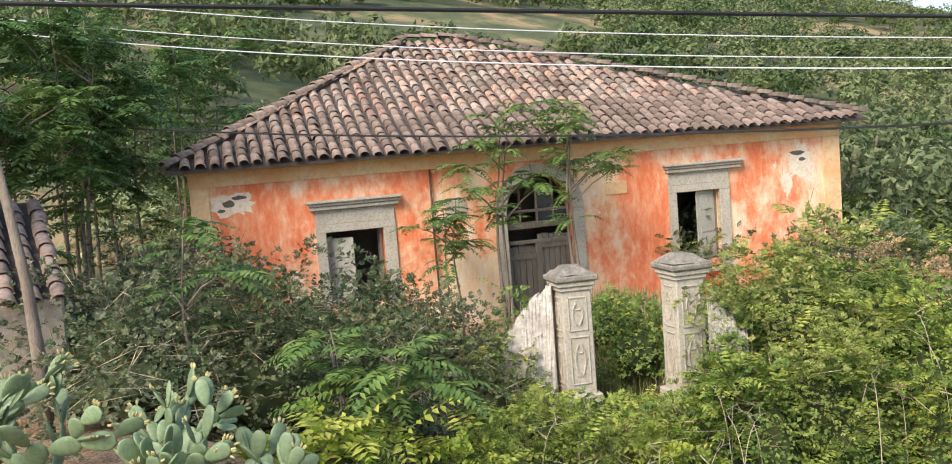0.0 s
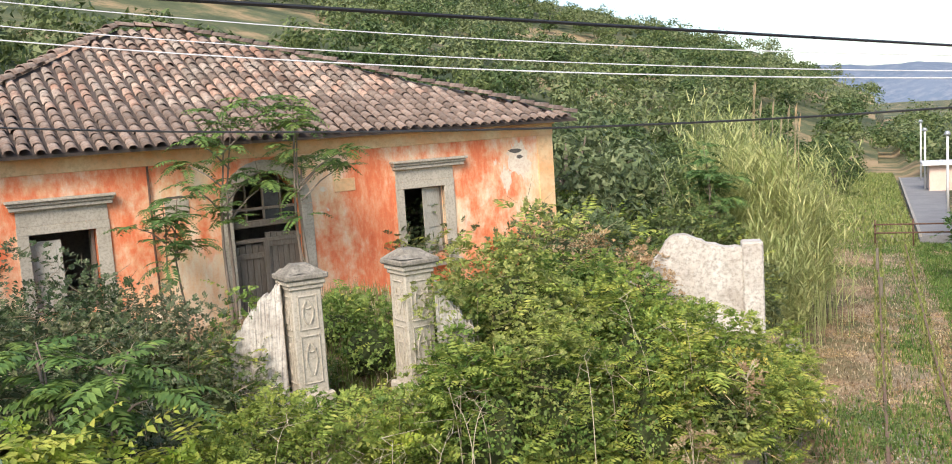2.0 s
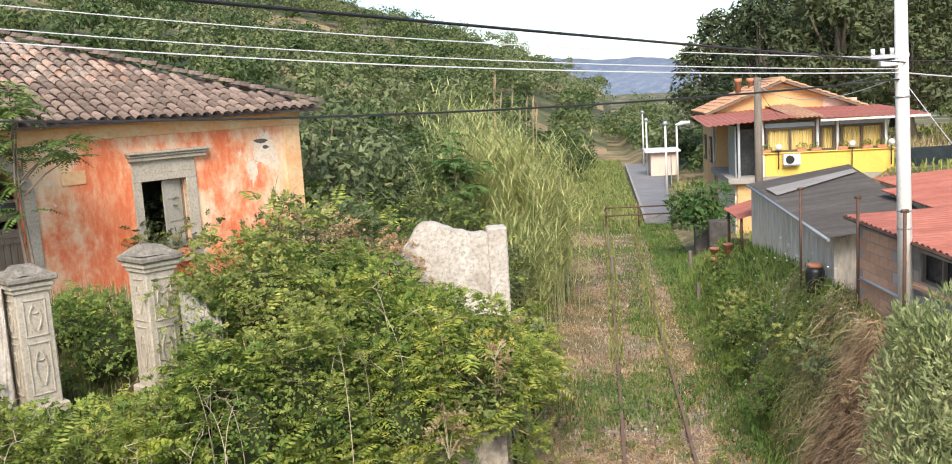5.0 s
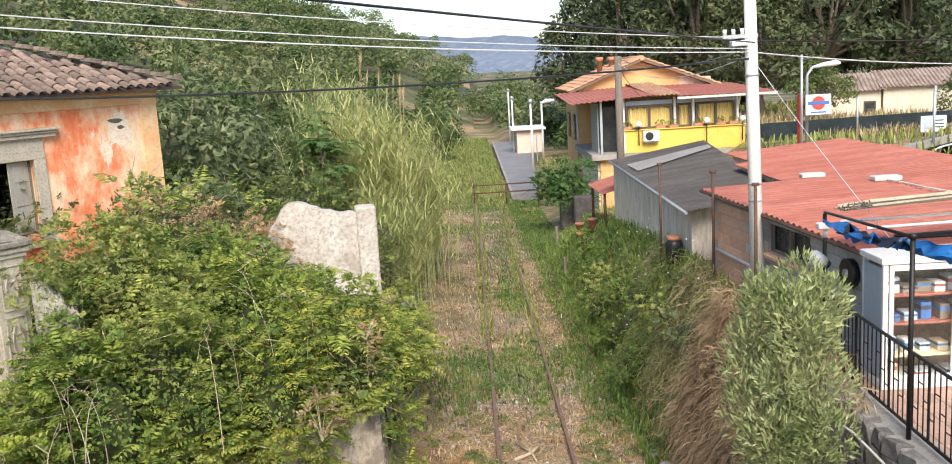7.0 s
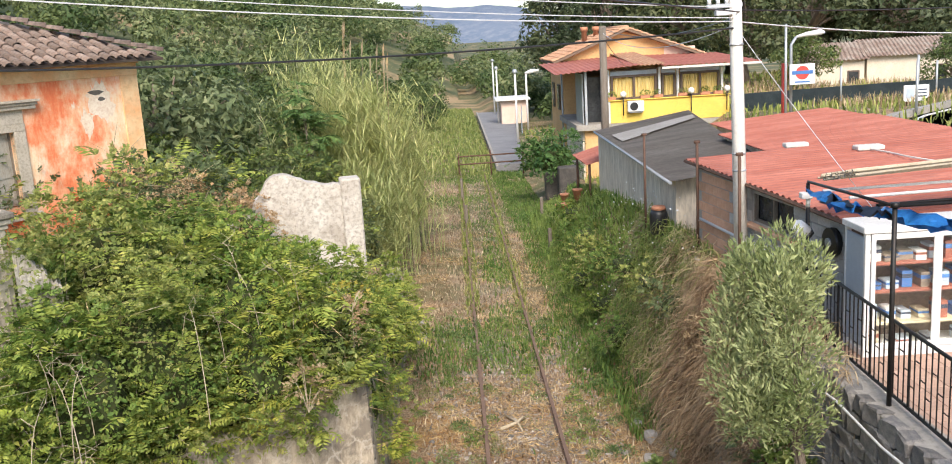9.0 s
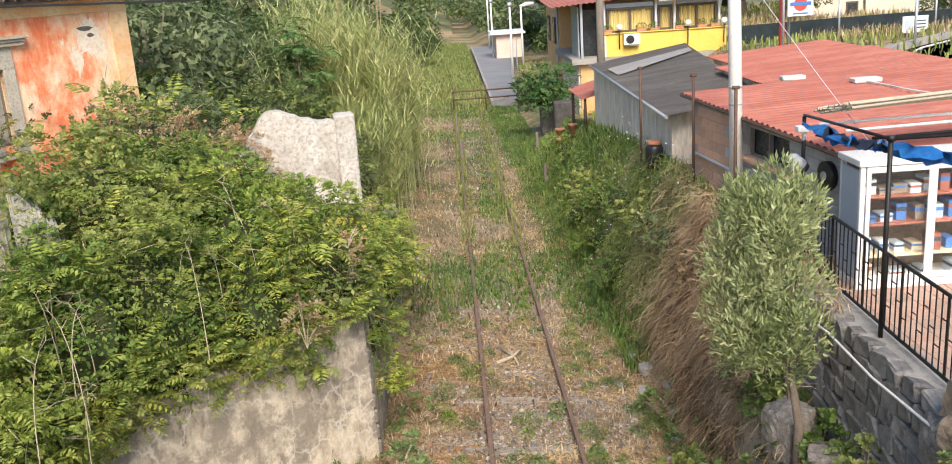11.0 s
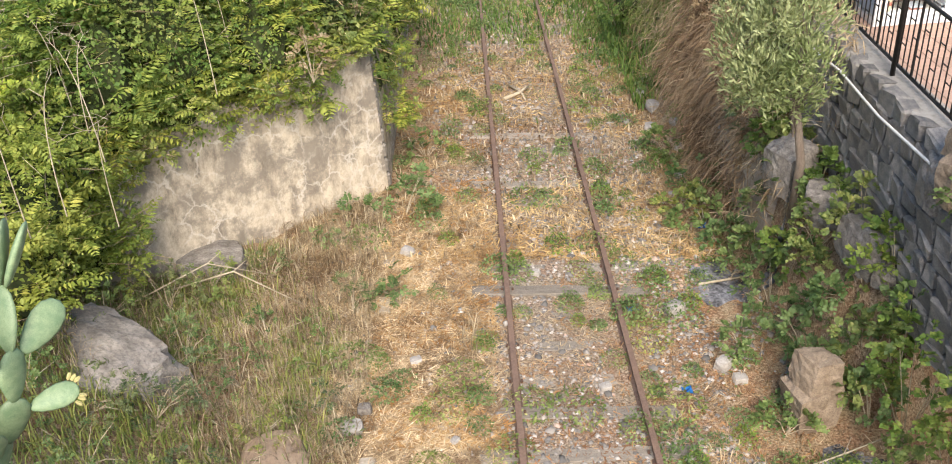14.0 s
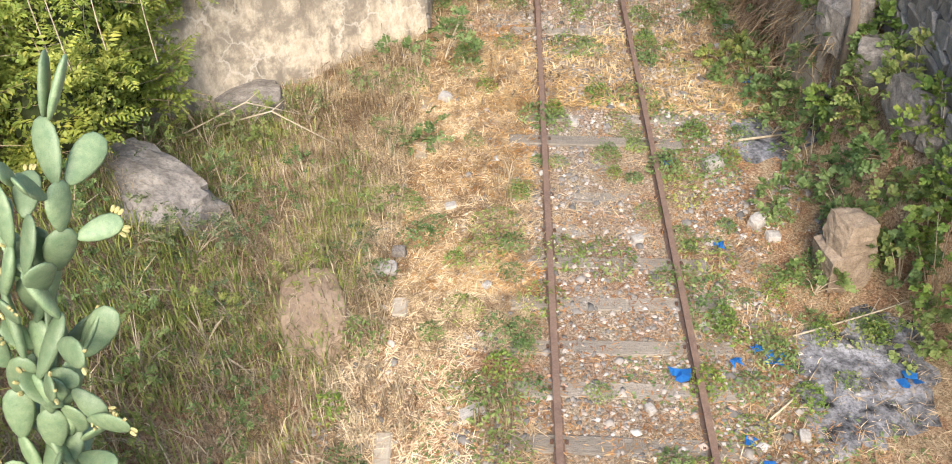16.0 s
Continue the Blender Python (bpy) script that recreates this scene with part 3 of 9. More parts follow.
door = part("door", box((6.06, 0.16, 5.58), (7.55, 0.26, 5.72), 0.01, Matrix.Rotation(radians(-0.6), 4, "Y")), M_WOOD, house, "weathered grey double plank door under a broken fanlight")
for u0, n, top, sink in ((6.07, 5, 5.28, 0.24), (6.78, 6, 5.50, 0.2)):
    wdt = 0.70 / n if n == 5 else 0.76 / n
    for k in range(n):
        part("plank", box((u0 + k * wdt + 0.005, sink + random.uniform(-0.006, 0.006), 3.42), (u0 + (k + 1) * wdt - 0.005, sink + 0.04, top + random.uniform(-0.03, 0.02)), 0.004), M_WOOD, door)
    part("batten", box((u0, sink - 0.03, top - 0.30), (u0 + n * wdt, sink - 0.006, top - 0.18), 0.005), M_WOOD, door)
part("post", box((6.72, 0.15, 3.42), (6.84, 0.2, 5.35), 0.008), M_WOOD, door)
part("rail", box((6.06, 0.15, 5.36), (7.55, 0.2, 5.44), 0.006, Matrix.Translation((0, 0, 0.02)) @ Matrix.Rotation(radians(0.5), 4, "Y")), M_WOOD, door)
part("rail", box((6.06, 0.18, 6.0), (7.55, 0.24, 6.06), 0.006), M_WOOD, door)
for u in (6.42, 6.80, 7.18):
    top = 6.05 + math.sqrt(max(0, 0.75 ** 2 - (u - 6.805) ** 2)) - 0.02
    part("glazing_bar", box((u - 0.022, 0.18, 5.72), (u + 0.022, 0.22, top), 0.004), M_WOOD, door)
for u0, u1 in ((6.83, 7.15), (7.21, 7.5)):
    part("pane", box((u0, 0.2, 5.74), (u1, 0.208, 6.0 if u1 > 7.3 else 6.55)), M_PANE, door)

# roof
ROOF = {"z0": 7.46, "ridge": 10.34}
EAVE = ((-0.72, -0.48), (14.78, -0.48), (14.78, 11.85), (-0.72, 11.85))
RA, RB = (5.35, 5.5), (6.7, 5.5)
bm = bmesh.new()
c = [bm.verts.new((u, v, ROOF["z0"])) for u, v in EAVE] + [bm.verts.new((u, v, ROOF["ridge"])) for u, v in (RA, RB)]
d = [bm.verts.new((u, v, ROOF["z0"] - 0.06)) for u, v in EAVE]
for f in ((0, 1, 5, 4), (1, 2, 5), (2, 3, 4, 5), (3, 0, 4)):
    bm.faces.new([c[k] for k in f])
for k in range(4):
    bm.faces.new((c[k], d[k], d[(k + 1) % 4], c[(k + 1) % 4]))
bm.faces.new(d[::-1])
bmesh.ops.recalc_face_normals(bm, faces=bm.faces)
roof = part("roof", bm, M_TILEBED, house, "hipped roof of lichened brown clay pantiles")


def tile_verts(r0, r1, ln, lift):
    v = []
    for yy, r, z in ((0, r0, lift), (ln, r1, 0.0)):
        for k in range(6):
            a = math.pi * k / 5
            v.append((-r * math.cos(a), yy, r * math.sin(a) * 0.85 + z))
    for k in range(6):
        a = math.pi * k / 5
        v.append((-(r0 - 0.016) * math.cos(a), 0, (r0 - 0.016) * math.sin(a) * 0.85 + lift))
    return v


TILE_F = [(k, k + 1, k + 7, k + 6) for k in range(5)] + [(12 + k, 13 + k, k + 1, k) for k in range(5)]
TILE_MESH = [mesh_of("tile", tile_verts(0.105 + 0.006 * k, 0.085, 0.40, 0.03), TILE_F, True) for k in (-1, 0, 1)]
for me in TILE_MESH:
    me.materials.append(M_OLDTILE)
loose_v, loose_f, piece_n = [], [], 0
STEP, PITCH = 0.262, 0.325
for s in range(4):
    A, B = Vector((*EAVE[s], ROOF["z0"])), Vector((*EAVE[(s + 1) % 4], ROOF["z0"]))
    TA, TB = ((RA, RB), (RB, RB), (RB, RA), (RA, RA))[s]
    TA, TB = Vector((*TA, ROOF["ridge"])), Vector((*TB, ROOF["ridge"]))
    ex = (B - A).normalized()
    run = TA - A
    up = (run - ex * run.dot(ex))
    L = up.length
    ey = up.normalized()
    ez = ex.cross(ey)
    width, ta, tb = (B - A).length, (TA - A).dot(ex), (TB - A).dot(ex)
    for i in range(int(width / STEP)):
        u = (i + 0.5) * STEP
        lim = L * min(1.0, u / max(ta, 0.01), (width - u) / max(width - tb, 0.01))
        for j in range(int(lim / PITCH)):
            wob = 0.018 * math.sin(i * 0.35 + s) + random.uniform(-0.012, 0.012)
            sag = -0.05 * math.sin(math.pi * j * PITCH / L) + 0.02 * math.sin(u * 0.9)
            at = A + ex * (u + wob) + ey * (j * PITCH - 0.06 + random.uniform(-0.025, 0.025)) + ez * (0.03 + sag)
            q = Matrix((ex, ey, ez)).transposed().to_4x4() @ Matrix.Rotation(random.uniform(-0.05, 0.05), 4, "Z") @ Matrix.Rotation(random.uniform(-0.03, 0.05), 4, "X")
            q.translation = at
            if s == 0 and j < 6 and piece_n < 300 and i >= 4:
                ob = new("tile", TILE_MESH[(i * 7 + j * 3) % 3])
                ob.parent = roof
                ob.matrix_basis = q
                piece_n += 1
            else:
                o = len(loose_v)
                loose_v += [q @ v.co for v in TILE_MESH[(i + j) % 3].vertices]
                loose_f += [tuple(k + o for k in f) for f in TILE_F]
M_LOOSE = worn("lichened_clay_tile_rows", (0.26, 0.165, 0.125), (0.44, 0.375, 0.315), (0.10, 0.085, 0.07), 1.5, 11, 0.95, 0.5)
_nt = M_LOOSE.node_tree
_g = _nt.nodes.new("ShaderNodeNewGeometry")
_bs = _nt.nodes["Principled BSDF"]
_src = _bs.inputs["Base Color"].links[0].from_socket
_nt.links.new(mix(_nt, 1.0, _src, ramp(_nt, _g.outputs["Random Per Island"], [(0, (0.5, 0.48, 0.46)), (0.6, (1, 1, 1)), (1, (1.25, 1.05, 0.95))]), "MULTIPLY"), _bs.inputs["Base Color"])
tagged(part("roof_tiling", mesh_of("roof_tiling", loose_v, loose_f, True), M_LOOSE, roof), kind="stuff")
# ridge and hip tiles
for P, Q in ((EAVE[0], RA), (EAVE[1], RB), (EAVE[2], RB), (EAVE[3], RA), (RA, RB)):
    P3 = Vector((*P, ROOF["z0"] if P is not RA else ROOF["ridge"])) + Vector((0, 0, 0.09))
    Q3 = Vector((*Q, ROOF["ridge"])) + Vector((0, 0, 0.09))
    dv = (Q3 - P3)
    n = int(dv.length / 0.36)
    ey = dv.normalized()
    ex = ey.cross(Vector((0, 0, 1))).normalized()
    ez = ex.cross(ey)
    for k in range(n):
        q = Matrix((ex, ey, ez)).transposed().to_4x4() @ Matrix.Rotation(random.uniform(-0.06, 0.06), 4, "Z")
        q.translation = P3 + dv * (k / n) + ez * random.uniform(-0.015, 0.015)
        ob = new("ridge_tile", TILE_MESH[k % 3])
        ob.parent = roof
        ob.matrix_basis = q @ Matrix.Diagonal((1.25, 1.1, 1.2, 1))


# ---- gate pillars and garden walls ----
def gate_pillar(x, y, z0, top, turn, lean, cap_worn):
    p = thing("gate_pillar", (x, y, z0), "weathered grey carved stone gate pillar with moulded capital", "pillar", "pillars of the garden gate", turn=turn)
    h = top - z0
    p.matrix_basis = p.matrix_basis @ Matrix.Rotation(radians(lean), 4, "Y")
    part("shaft", box((-0.23, -0.23, 0), (0.23, 0.23, h - 0.30), 0.015), M_STONE, p)
    part("plinth", box((-0.30, -0.30, 0), (0.30, 0.30, 0.35), 0.02), M_STONE, p)
    part("necking", box((-0.26, -0.26, h - 0.36), (0.26, 0.26, h - 0.298), 0.012), M_STONE, p)
    part("capital", box((-0.29, -0.29, h - 0.295), (0.29, 0.29, h - 0.22), 0.015), M_STONE, p)
    part("capital_moulding", box((-0.33, -0.33, h - 0.218), (0.33, 0.33, h - 0.13), 0.02), M_CAPSTONE, p)
    bm = bmesh.new()
    bmesh.ops.create_cone(bm, cap_ends=True, segments=4, radius1=0.43, radius2=0.16, depth=0.13, matrix=Matrix.Translation((0, 0, h - 0.064)) @ Matrix.Rotation(radians(45), 4, "Z"))
    bmesh.ops.subdivide_edges(bm, edges=bm.edges[:], cuts=2)
    for v in bm.verts:
        v.co += Vector((random.uniform(-1, 1), random.uniform(-1, 1), random.uniform(-1, 1))) * 0.018
    part("cap", bm, M_CAPSTONE, p, "dark lichened cap stone")
    for face, m in enumerate((Matrix.Identity(4), Matrix.Rotation(radians(90), 4, "Z"))):
        for z0_, z1_ in ((0.5, 1.22), (1.30, h - 0.45)):
            bm = bmesh.new()
            for lo, hi in (((-0.15, -0.245, z0_), (-0.13, -0.228, z1_)), ((0.13, -0.245, z0_), (0.15, -0.228, z1_)), ((-0.15, -0.245, z0_), (0.15, -0.228, z0_ + 0.02)), ((-0.15, -0.245, z1_ - 0.02), (0.15, -0.228, z1_))):
                add_box(bm, lo, hi, 0.004, m)
            part("carved_frame", bm, M_STONE, p)
            bm = bmesh.new()
            zc = (z0_ + z1_) / 2
            hh = (z1_ - z0_) * 0.33
            for sg in (-1, 1):
                path = [(sg * (0.02 + 0.06 * math.sin(t * 3.1)), -0.236, zc - hh + 2 * hh * t) for t in np.linspace(0, 1, 9)]
                add_tube(bm, [m @ Vector(q) for q in path], 0.014, 5)
            add_tube(bm, [m @ Vector((0.07 * math.cos(a), -0.236, zc + hh * 0.75 + 0.07 * math.sin(a))) for a in np.linspace(3.4, 6.1, 7)], 0.012, 5)
            part("carved_scroll", bm, M_STONE, p)


gate_pillar(-8.77, 11.72, 3.4, 5.66, -38, -1.0, True)
gate_pillar(-7.40, 12.56, 3.4, 5.76, -33, 0.5, False)


def ragged_wall(name, a, b, z0, tops, thick, label, material, group=""):
    """A masonry wall from a to b with an uneven broken top."""
    w = thing(name, (0, 0, 0), label, "wall", group)
    a, b = Vector((*a, 0)), Vector((*b, 0))
    n = 40
    dv = b - a
    nrm = Vector((-dv.y, dv.x, 0)).normalized() * thick / 2
    bm = bmesh.new()
    rows = []
    for i in range(n + 1):
        t = i / n
        top = float(np.interp(t, [p for p, _ in tops], [q for _, q in tops])) + 0.03 * math.sin(i * 0.55) + random.uniform(-0.025, 0.025)
        c0 = a + dv * t
        col = []
        for k in range(9):
            zz = z0 + (top - z0) * k / 8
            for sgn in (-1, 1):
                col.append(bm.verts.new(c0 + nrm * sgn * (1 + random.uniform(-0.06, 0.06)) + Vector((0, 0, zz))))
        rows.append(col)
    for r, s in zip(rows, rows[1:]):
        for k in range(8):
            bm.faces.new((r[2 * k], s[2 * k], s[2 * k + 2], r[2 * k + 2]))
            bm.faces.new((s[2 * k + 1], r[2 * k + 1], r[2 * k + 3], s[2 * k + 3]))
        bm.faces.new((r[16], s[16], s[17], r[17]))
    for r in (rows[0], rows[-1]):
        for k in range(8):
            bm.faces.new((r[2 * k], r[2 * k + 1], r[2 * k + 3], r[2 * k + 2]))
    bmesh.ops.recalc_face_normals(bm, faces=bm.faces)
    part("masonry", bm, material, w)
    return w


gw = ragged_wall("garden_wall", (-6.8, 18.25), (-3.32, 18.95), 2.6, [(0, 4.0), (0.3, 4.1), (0.44, 4.3), (0.48, 4.62), (0.53, 4.72), (0.57, 4.98), (0.62, 5.1), (0.72, 5.1), (0.9, 4.85), (1, 4.82)], 0.35, "ruined garden wall with flaking whitewash", M_WHITEWASH)
bm = bmesh.new()
add_box(bm, (-0.2, -0.24, 0), (0.2, 0.24, 2.36), 0.03)
end = part("end_post", bm, M_WHITEWASH, gw)
end.matrix_basis = pose(-3.18, 18.98, 2.6, 0, 0, 11)
ragged_wall("gate_wall", (-9.75, 11.25), (-9.05, 11.62), 3.3, [(0, 4.55), (0.5, 5.1), (1, 5.4)], 0.35, "stub of whitewashed wall swept down from the gate pillar", M_WHITEWASH)
ragged_wall("gate_wall", (-7.1, 12.75), (-6.6, 12.98), 3.3, [(0, 5.25), (0.5, 4.85), (1, 4.5)], 0.35, "stub of whitewashed wall beside the gate pillar", M_WHITEWASH)

# ---- retaining wall of the cutting ----
def streaked_plaster():
    m, nt, p = nodes_of("streaked_plaster")
    streak = noise_node(nt, 1.7, 8, 0.75, (2.0, 2.0, 0.8), seed=12)
    crack = nt.nodes.new("ShaderNodeTexVoronoi")
    crack.feature = "DISTANCE_TO_EDGE"
    crack.inputs["Scale"].default_value = 4.2
    wobn = noise_node(nt, 2.0, 4, 0.6, seed=13)
    co = nt.nodes.new("ShaderNodeTexCoord")
    nt.links.new(mix(nt, 0.4, co.outputs["Object"], wobn.outputs[1]), crack.inputs["Vector"])
    fine = noise_node(nt, 25, 5, 0.7, seed=14)
    col = ramp(nt, streak.outputs[0], [(0.34, (0.17, 0.145, 0.11)), (0.45, (0.42, 0.355, 0.265)), (0.60, (0.64, 0.555, 0.42))])
    blot = noise_node(nt, 1.1, 8, 0.75, seed=19)
    col = mix(nt, ramp(nt, blot.outputs[0], [(0.46, (0, 0, 0)), (0.56, (0.85, 0.85, 0.85))]), col, (0.22, 0.19, 0.15))
    pat = noise_node(nt, 0.8, 3, 0.6, seed=15)
    net = mix(nt, ramp(nt, pat.outputs[0], [(0.42, (0, 0, 0)), (0.56, (0.7, 0.7, 0.7))]), (0, 0, 0), ramp(nt, crack.outputs[0], [(0.0, (1, 1, 1)), (0.07, (0, 0, 0))]))
    col = mix(nt, net, col, (0.68, 0.62, 0.52))
    col = mix(nt, ramp(nt, fine.outputs[0], [(0.5, (0, 0, 0)), (0.8, (0.5, 0.5, 0.5))]), col, (0.22, 0.18, 0.13))
    nt.links.new(col, p.inputs["Base Color"])
    p.inputs["Roughness"].default_value = 0.93
    bump(nt, p, streak.outputs[0], 0.5, 0.03)
    return m


M_PLASTER = streaked_plaster()


def wall_strip(pts, tops, foot, thick):
    """A leaning retaining wall along a line of plan points, with a top height at each."""
    bm = bmesh.new()
    cols = []
    n = len(pts)
    for i, ((x, y), t) in enumerate(zip(pts, tops)):
        d = Vector((pts[min(i + 1, n - 1)][0] - pts[max(i - 1, 0)][0], pts[min(i + 1, n - 1)][1] - pts[max(i - 1, 0)][1], 0)).normalized()
        nr = Vector((d.y, -d.x, 0))
        z0 = foot
        col = []
        for k in range(7):
            q = k / 6
            col.append(bm.verts.new(Vector((x, y, z0 + (t - z0) * q)) - nr * (0.10 * q) + nr * 0.008 * math.sin(i * 1.7 + k * 2.3)))
        col.append(bm.verts.new(Vector((x, y, t)) - nr * thick))
        col.append(bm.verts.new(Vector((x, y, z0)) - nr * thick))
        cols.append(col)
    for r, s in zip(cols, cols[1:]):
        for k in range(9):
            bm.faces.new((r[k], s[k], s[(k + 1) % 9], r[(k + 1) % 9]))
    bm.faces.new(cols[0])
    bm.faces.new(cols[-1])
    bmesh.ops.recalc_face_normals(bm, faces=bm.faces)
    return bm


run1 = [(-2.58, y) for y in np.linspace(14.42, 24.6, 22)]
rwall = part("retaining_wall", wall_strip(run1, np.linspace(2.4, 1.7, 22), -0.5, 0.4), M_PLASTER)
tagged(rwall, "streaked plastered retaining wall of the cutting", "wall", kind="structure")
run2 = [(-7.6 + 5.0 * t, 10.05 + 4.25 * t) for t in np.linspace(0, 1, 16)]
wwall = part("retaining_wall", wall_strip(run2, [2.0 + 0.35 * smooth01(0.2, 1.0, t) for t in np.linspace(0, 1, 16)], -0.4, 0.4), M_PLASTER)
tagged(wwall, "cracked plaster wing of the retaining wall", "wall", kind="structure")
M_QUOIN = worn("quoin_stone", (0.20, 0.18, 0.15), (0.33, 0.29, 0.24), (0.12, 0.11, 0.09), 2.5, 18, 0.9, 0.6, vary=0.35)
for k in range(9):
    hgt = 0.27
    wq = 0.34 if k % 2 else 0.24
    ob = part("quoin", box((-wq, -0.03, 0), (0.02, 0.3, hgt - 0.02), 0.03), M_QUOIN, rwall)
    ob.matrix_basis = pose(-2.565 - 0.10 * k / 8, 14.36 + 0.10 * k / 8, -0.12 + k * hgt, 0, 0, 20)


# ---- plants ----
L_BRAMBLE = leafy("bramble_leaf", (0.045, 0.08, 0.03), (0.12, 0.18, 0.07), (0.31, 0.30, 0.20))
L_VINE = leafy("green_shrub_leaf", (0.085, 0.16, 0.034), (0.20, 0.305, 0.062), (0.39, 0.43, 0.11))
L_LIME = leafy("yellow_green_leaf", (0.14, 0.23, 0.025), (0.32, 0.44, 0.06), (0.46, 0.47, 0.09))
L_AIL = leafy("feather_leaf", (0.05, 0.115, 0.036), (0.125, 0.23, 0.07), (0.22, 0.31, 0.09))
L_OAK = leafy("dark_tree_leaf", (0.04, 0.075, 0.028), (0.115, 0.175, 0.055), (0.21, 0.255, 0.095))
L_EUC = leafy("eucalyptus_leaf", (0.03, 0.05, 0.025), (0.085, 0.12, 0.055), (0.16, 0.18, 0.09))
L_OLIVE = leafy("olive_leaf", (0.13, 0.18, 0.07), (0.31, 0.39, 0.17), (0.50, 0.54, 0.32), 0.45)
L_SCRUB = leafy("grey_scrub_leaf", (0.075, 0.115, 0.05), (0.18, 0.23, 0.10), (0.29, 0.32, 0.16))
L_HILL = leafy("hill_scrub_leaf", (0.065, 0.105, 0.035), (0.17, 0.22, 0.075), (0.30, 0.32, 0.13))
L_CANE = leafy("cane_leaf", (0.22, 0.29, 0.09), (0.46, 0.50, 0.20), (0.66, 0.64, 0.34))
L_STRAW = leafy("dry_grass", (0.13, 0.085, 0.05), (0.46, 0.345, 0.205), (0.80, 0.68, 0.48), 0.8)
L_GRASS = leafy("green_grass", (0.10, 0.16, 0.04), (0.24, 0.32, 0.08), (0.44, 0.44, 0.18), 0.6)
L_TURF = leafy("turf_grass", (0.07, 0.14, 0.03), (0.18, 0.30, 0.07), (0.34, 0.40, 0.12), 0.6)
L_TAN = leafy("tan_stem", (0.16, 0.095, 0.05), (0.42, 0.27, 0.15), (0.66, 0.48, 0.29), 0.85, 0.1)
L_FENNEL = leafy("fennel_flower", (0.40, 0.34, 0.05), (0.66, 0.54, 0.10), (0.80, 0.66, 0.18))
L_WEED = leafy("low_weed_leaf", (0.08, 0.145, 0.045), (0.19, 0.28, 0.095), (0.31, 0.38, 0.15))
L_BROWN = leafy("withered_leaf", (0.28, 0.18, 0.09), (0.50, 0.35, 0.20), (0.64, 0.51, 0.33), 0.8)
M_BARK = worn("grey_bark", (0.17, 0.13, 0.10), (0.27, 0.22, 0.17), (0.09, 0.07, 0.05), 3, 25, 0.9, 0.7, stretch=(3, 3, 0.6))
# dark green of the bush cores: shade between the leaves, put in as colour
M_SHADE_CORE = worn("bush_core_shade", (0.035, 0.055, 0.015), (0.055, 0.075, 0.02), (0.06, 0.05, 0.02), 6, 30, 1.0, 1.0)
M_DRYTWIG = worn("bleached_twig", (0.42, 0.35, 0.24), (0.52, 0.45, 0.33), (0.25, 0.2, 0.13), 4, 20)


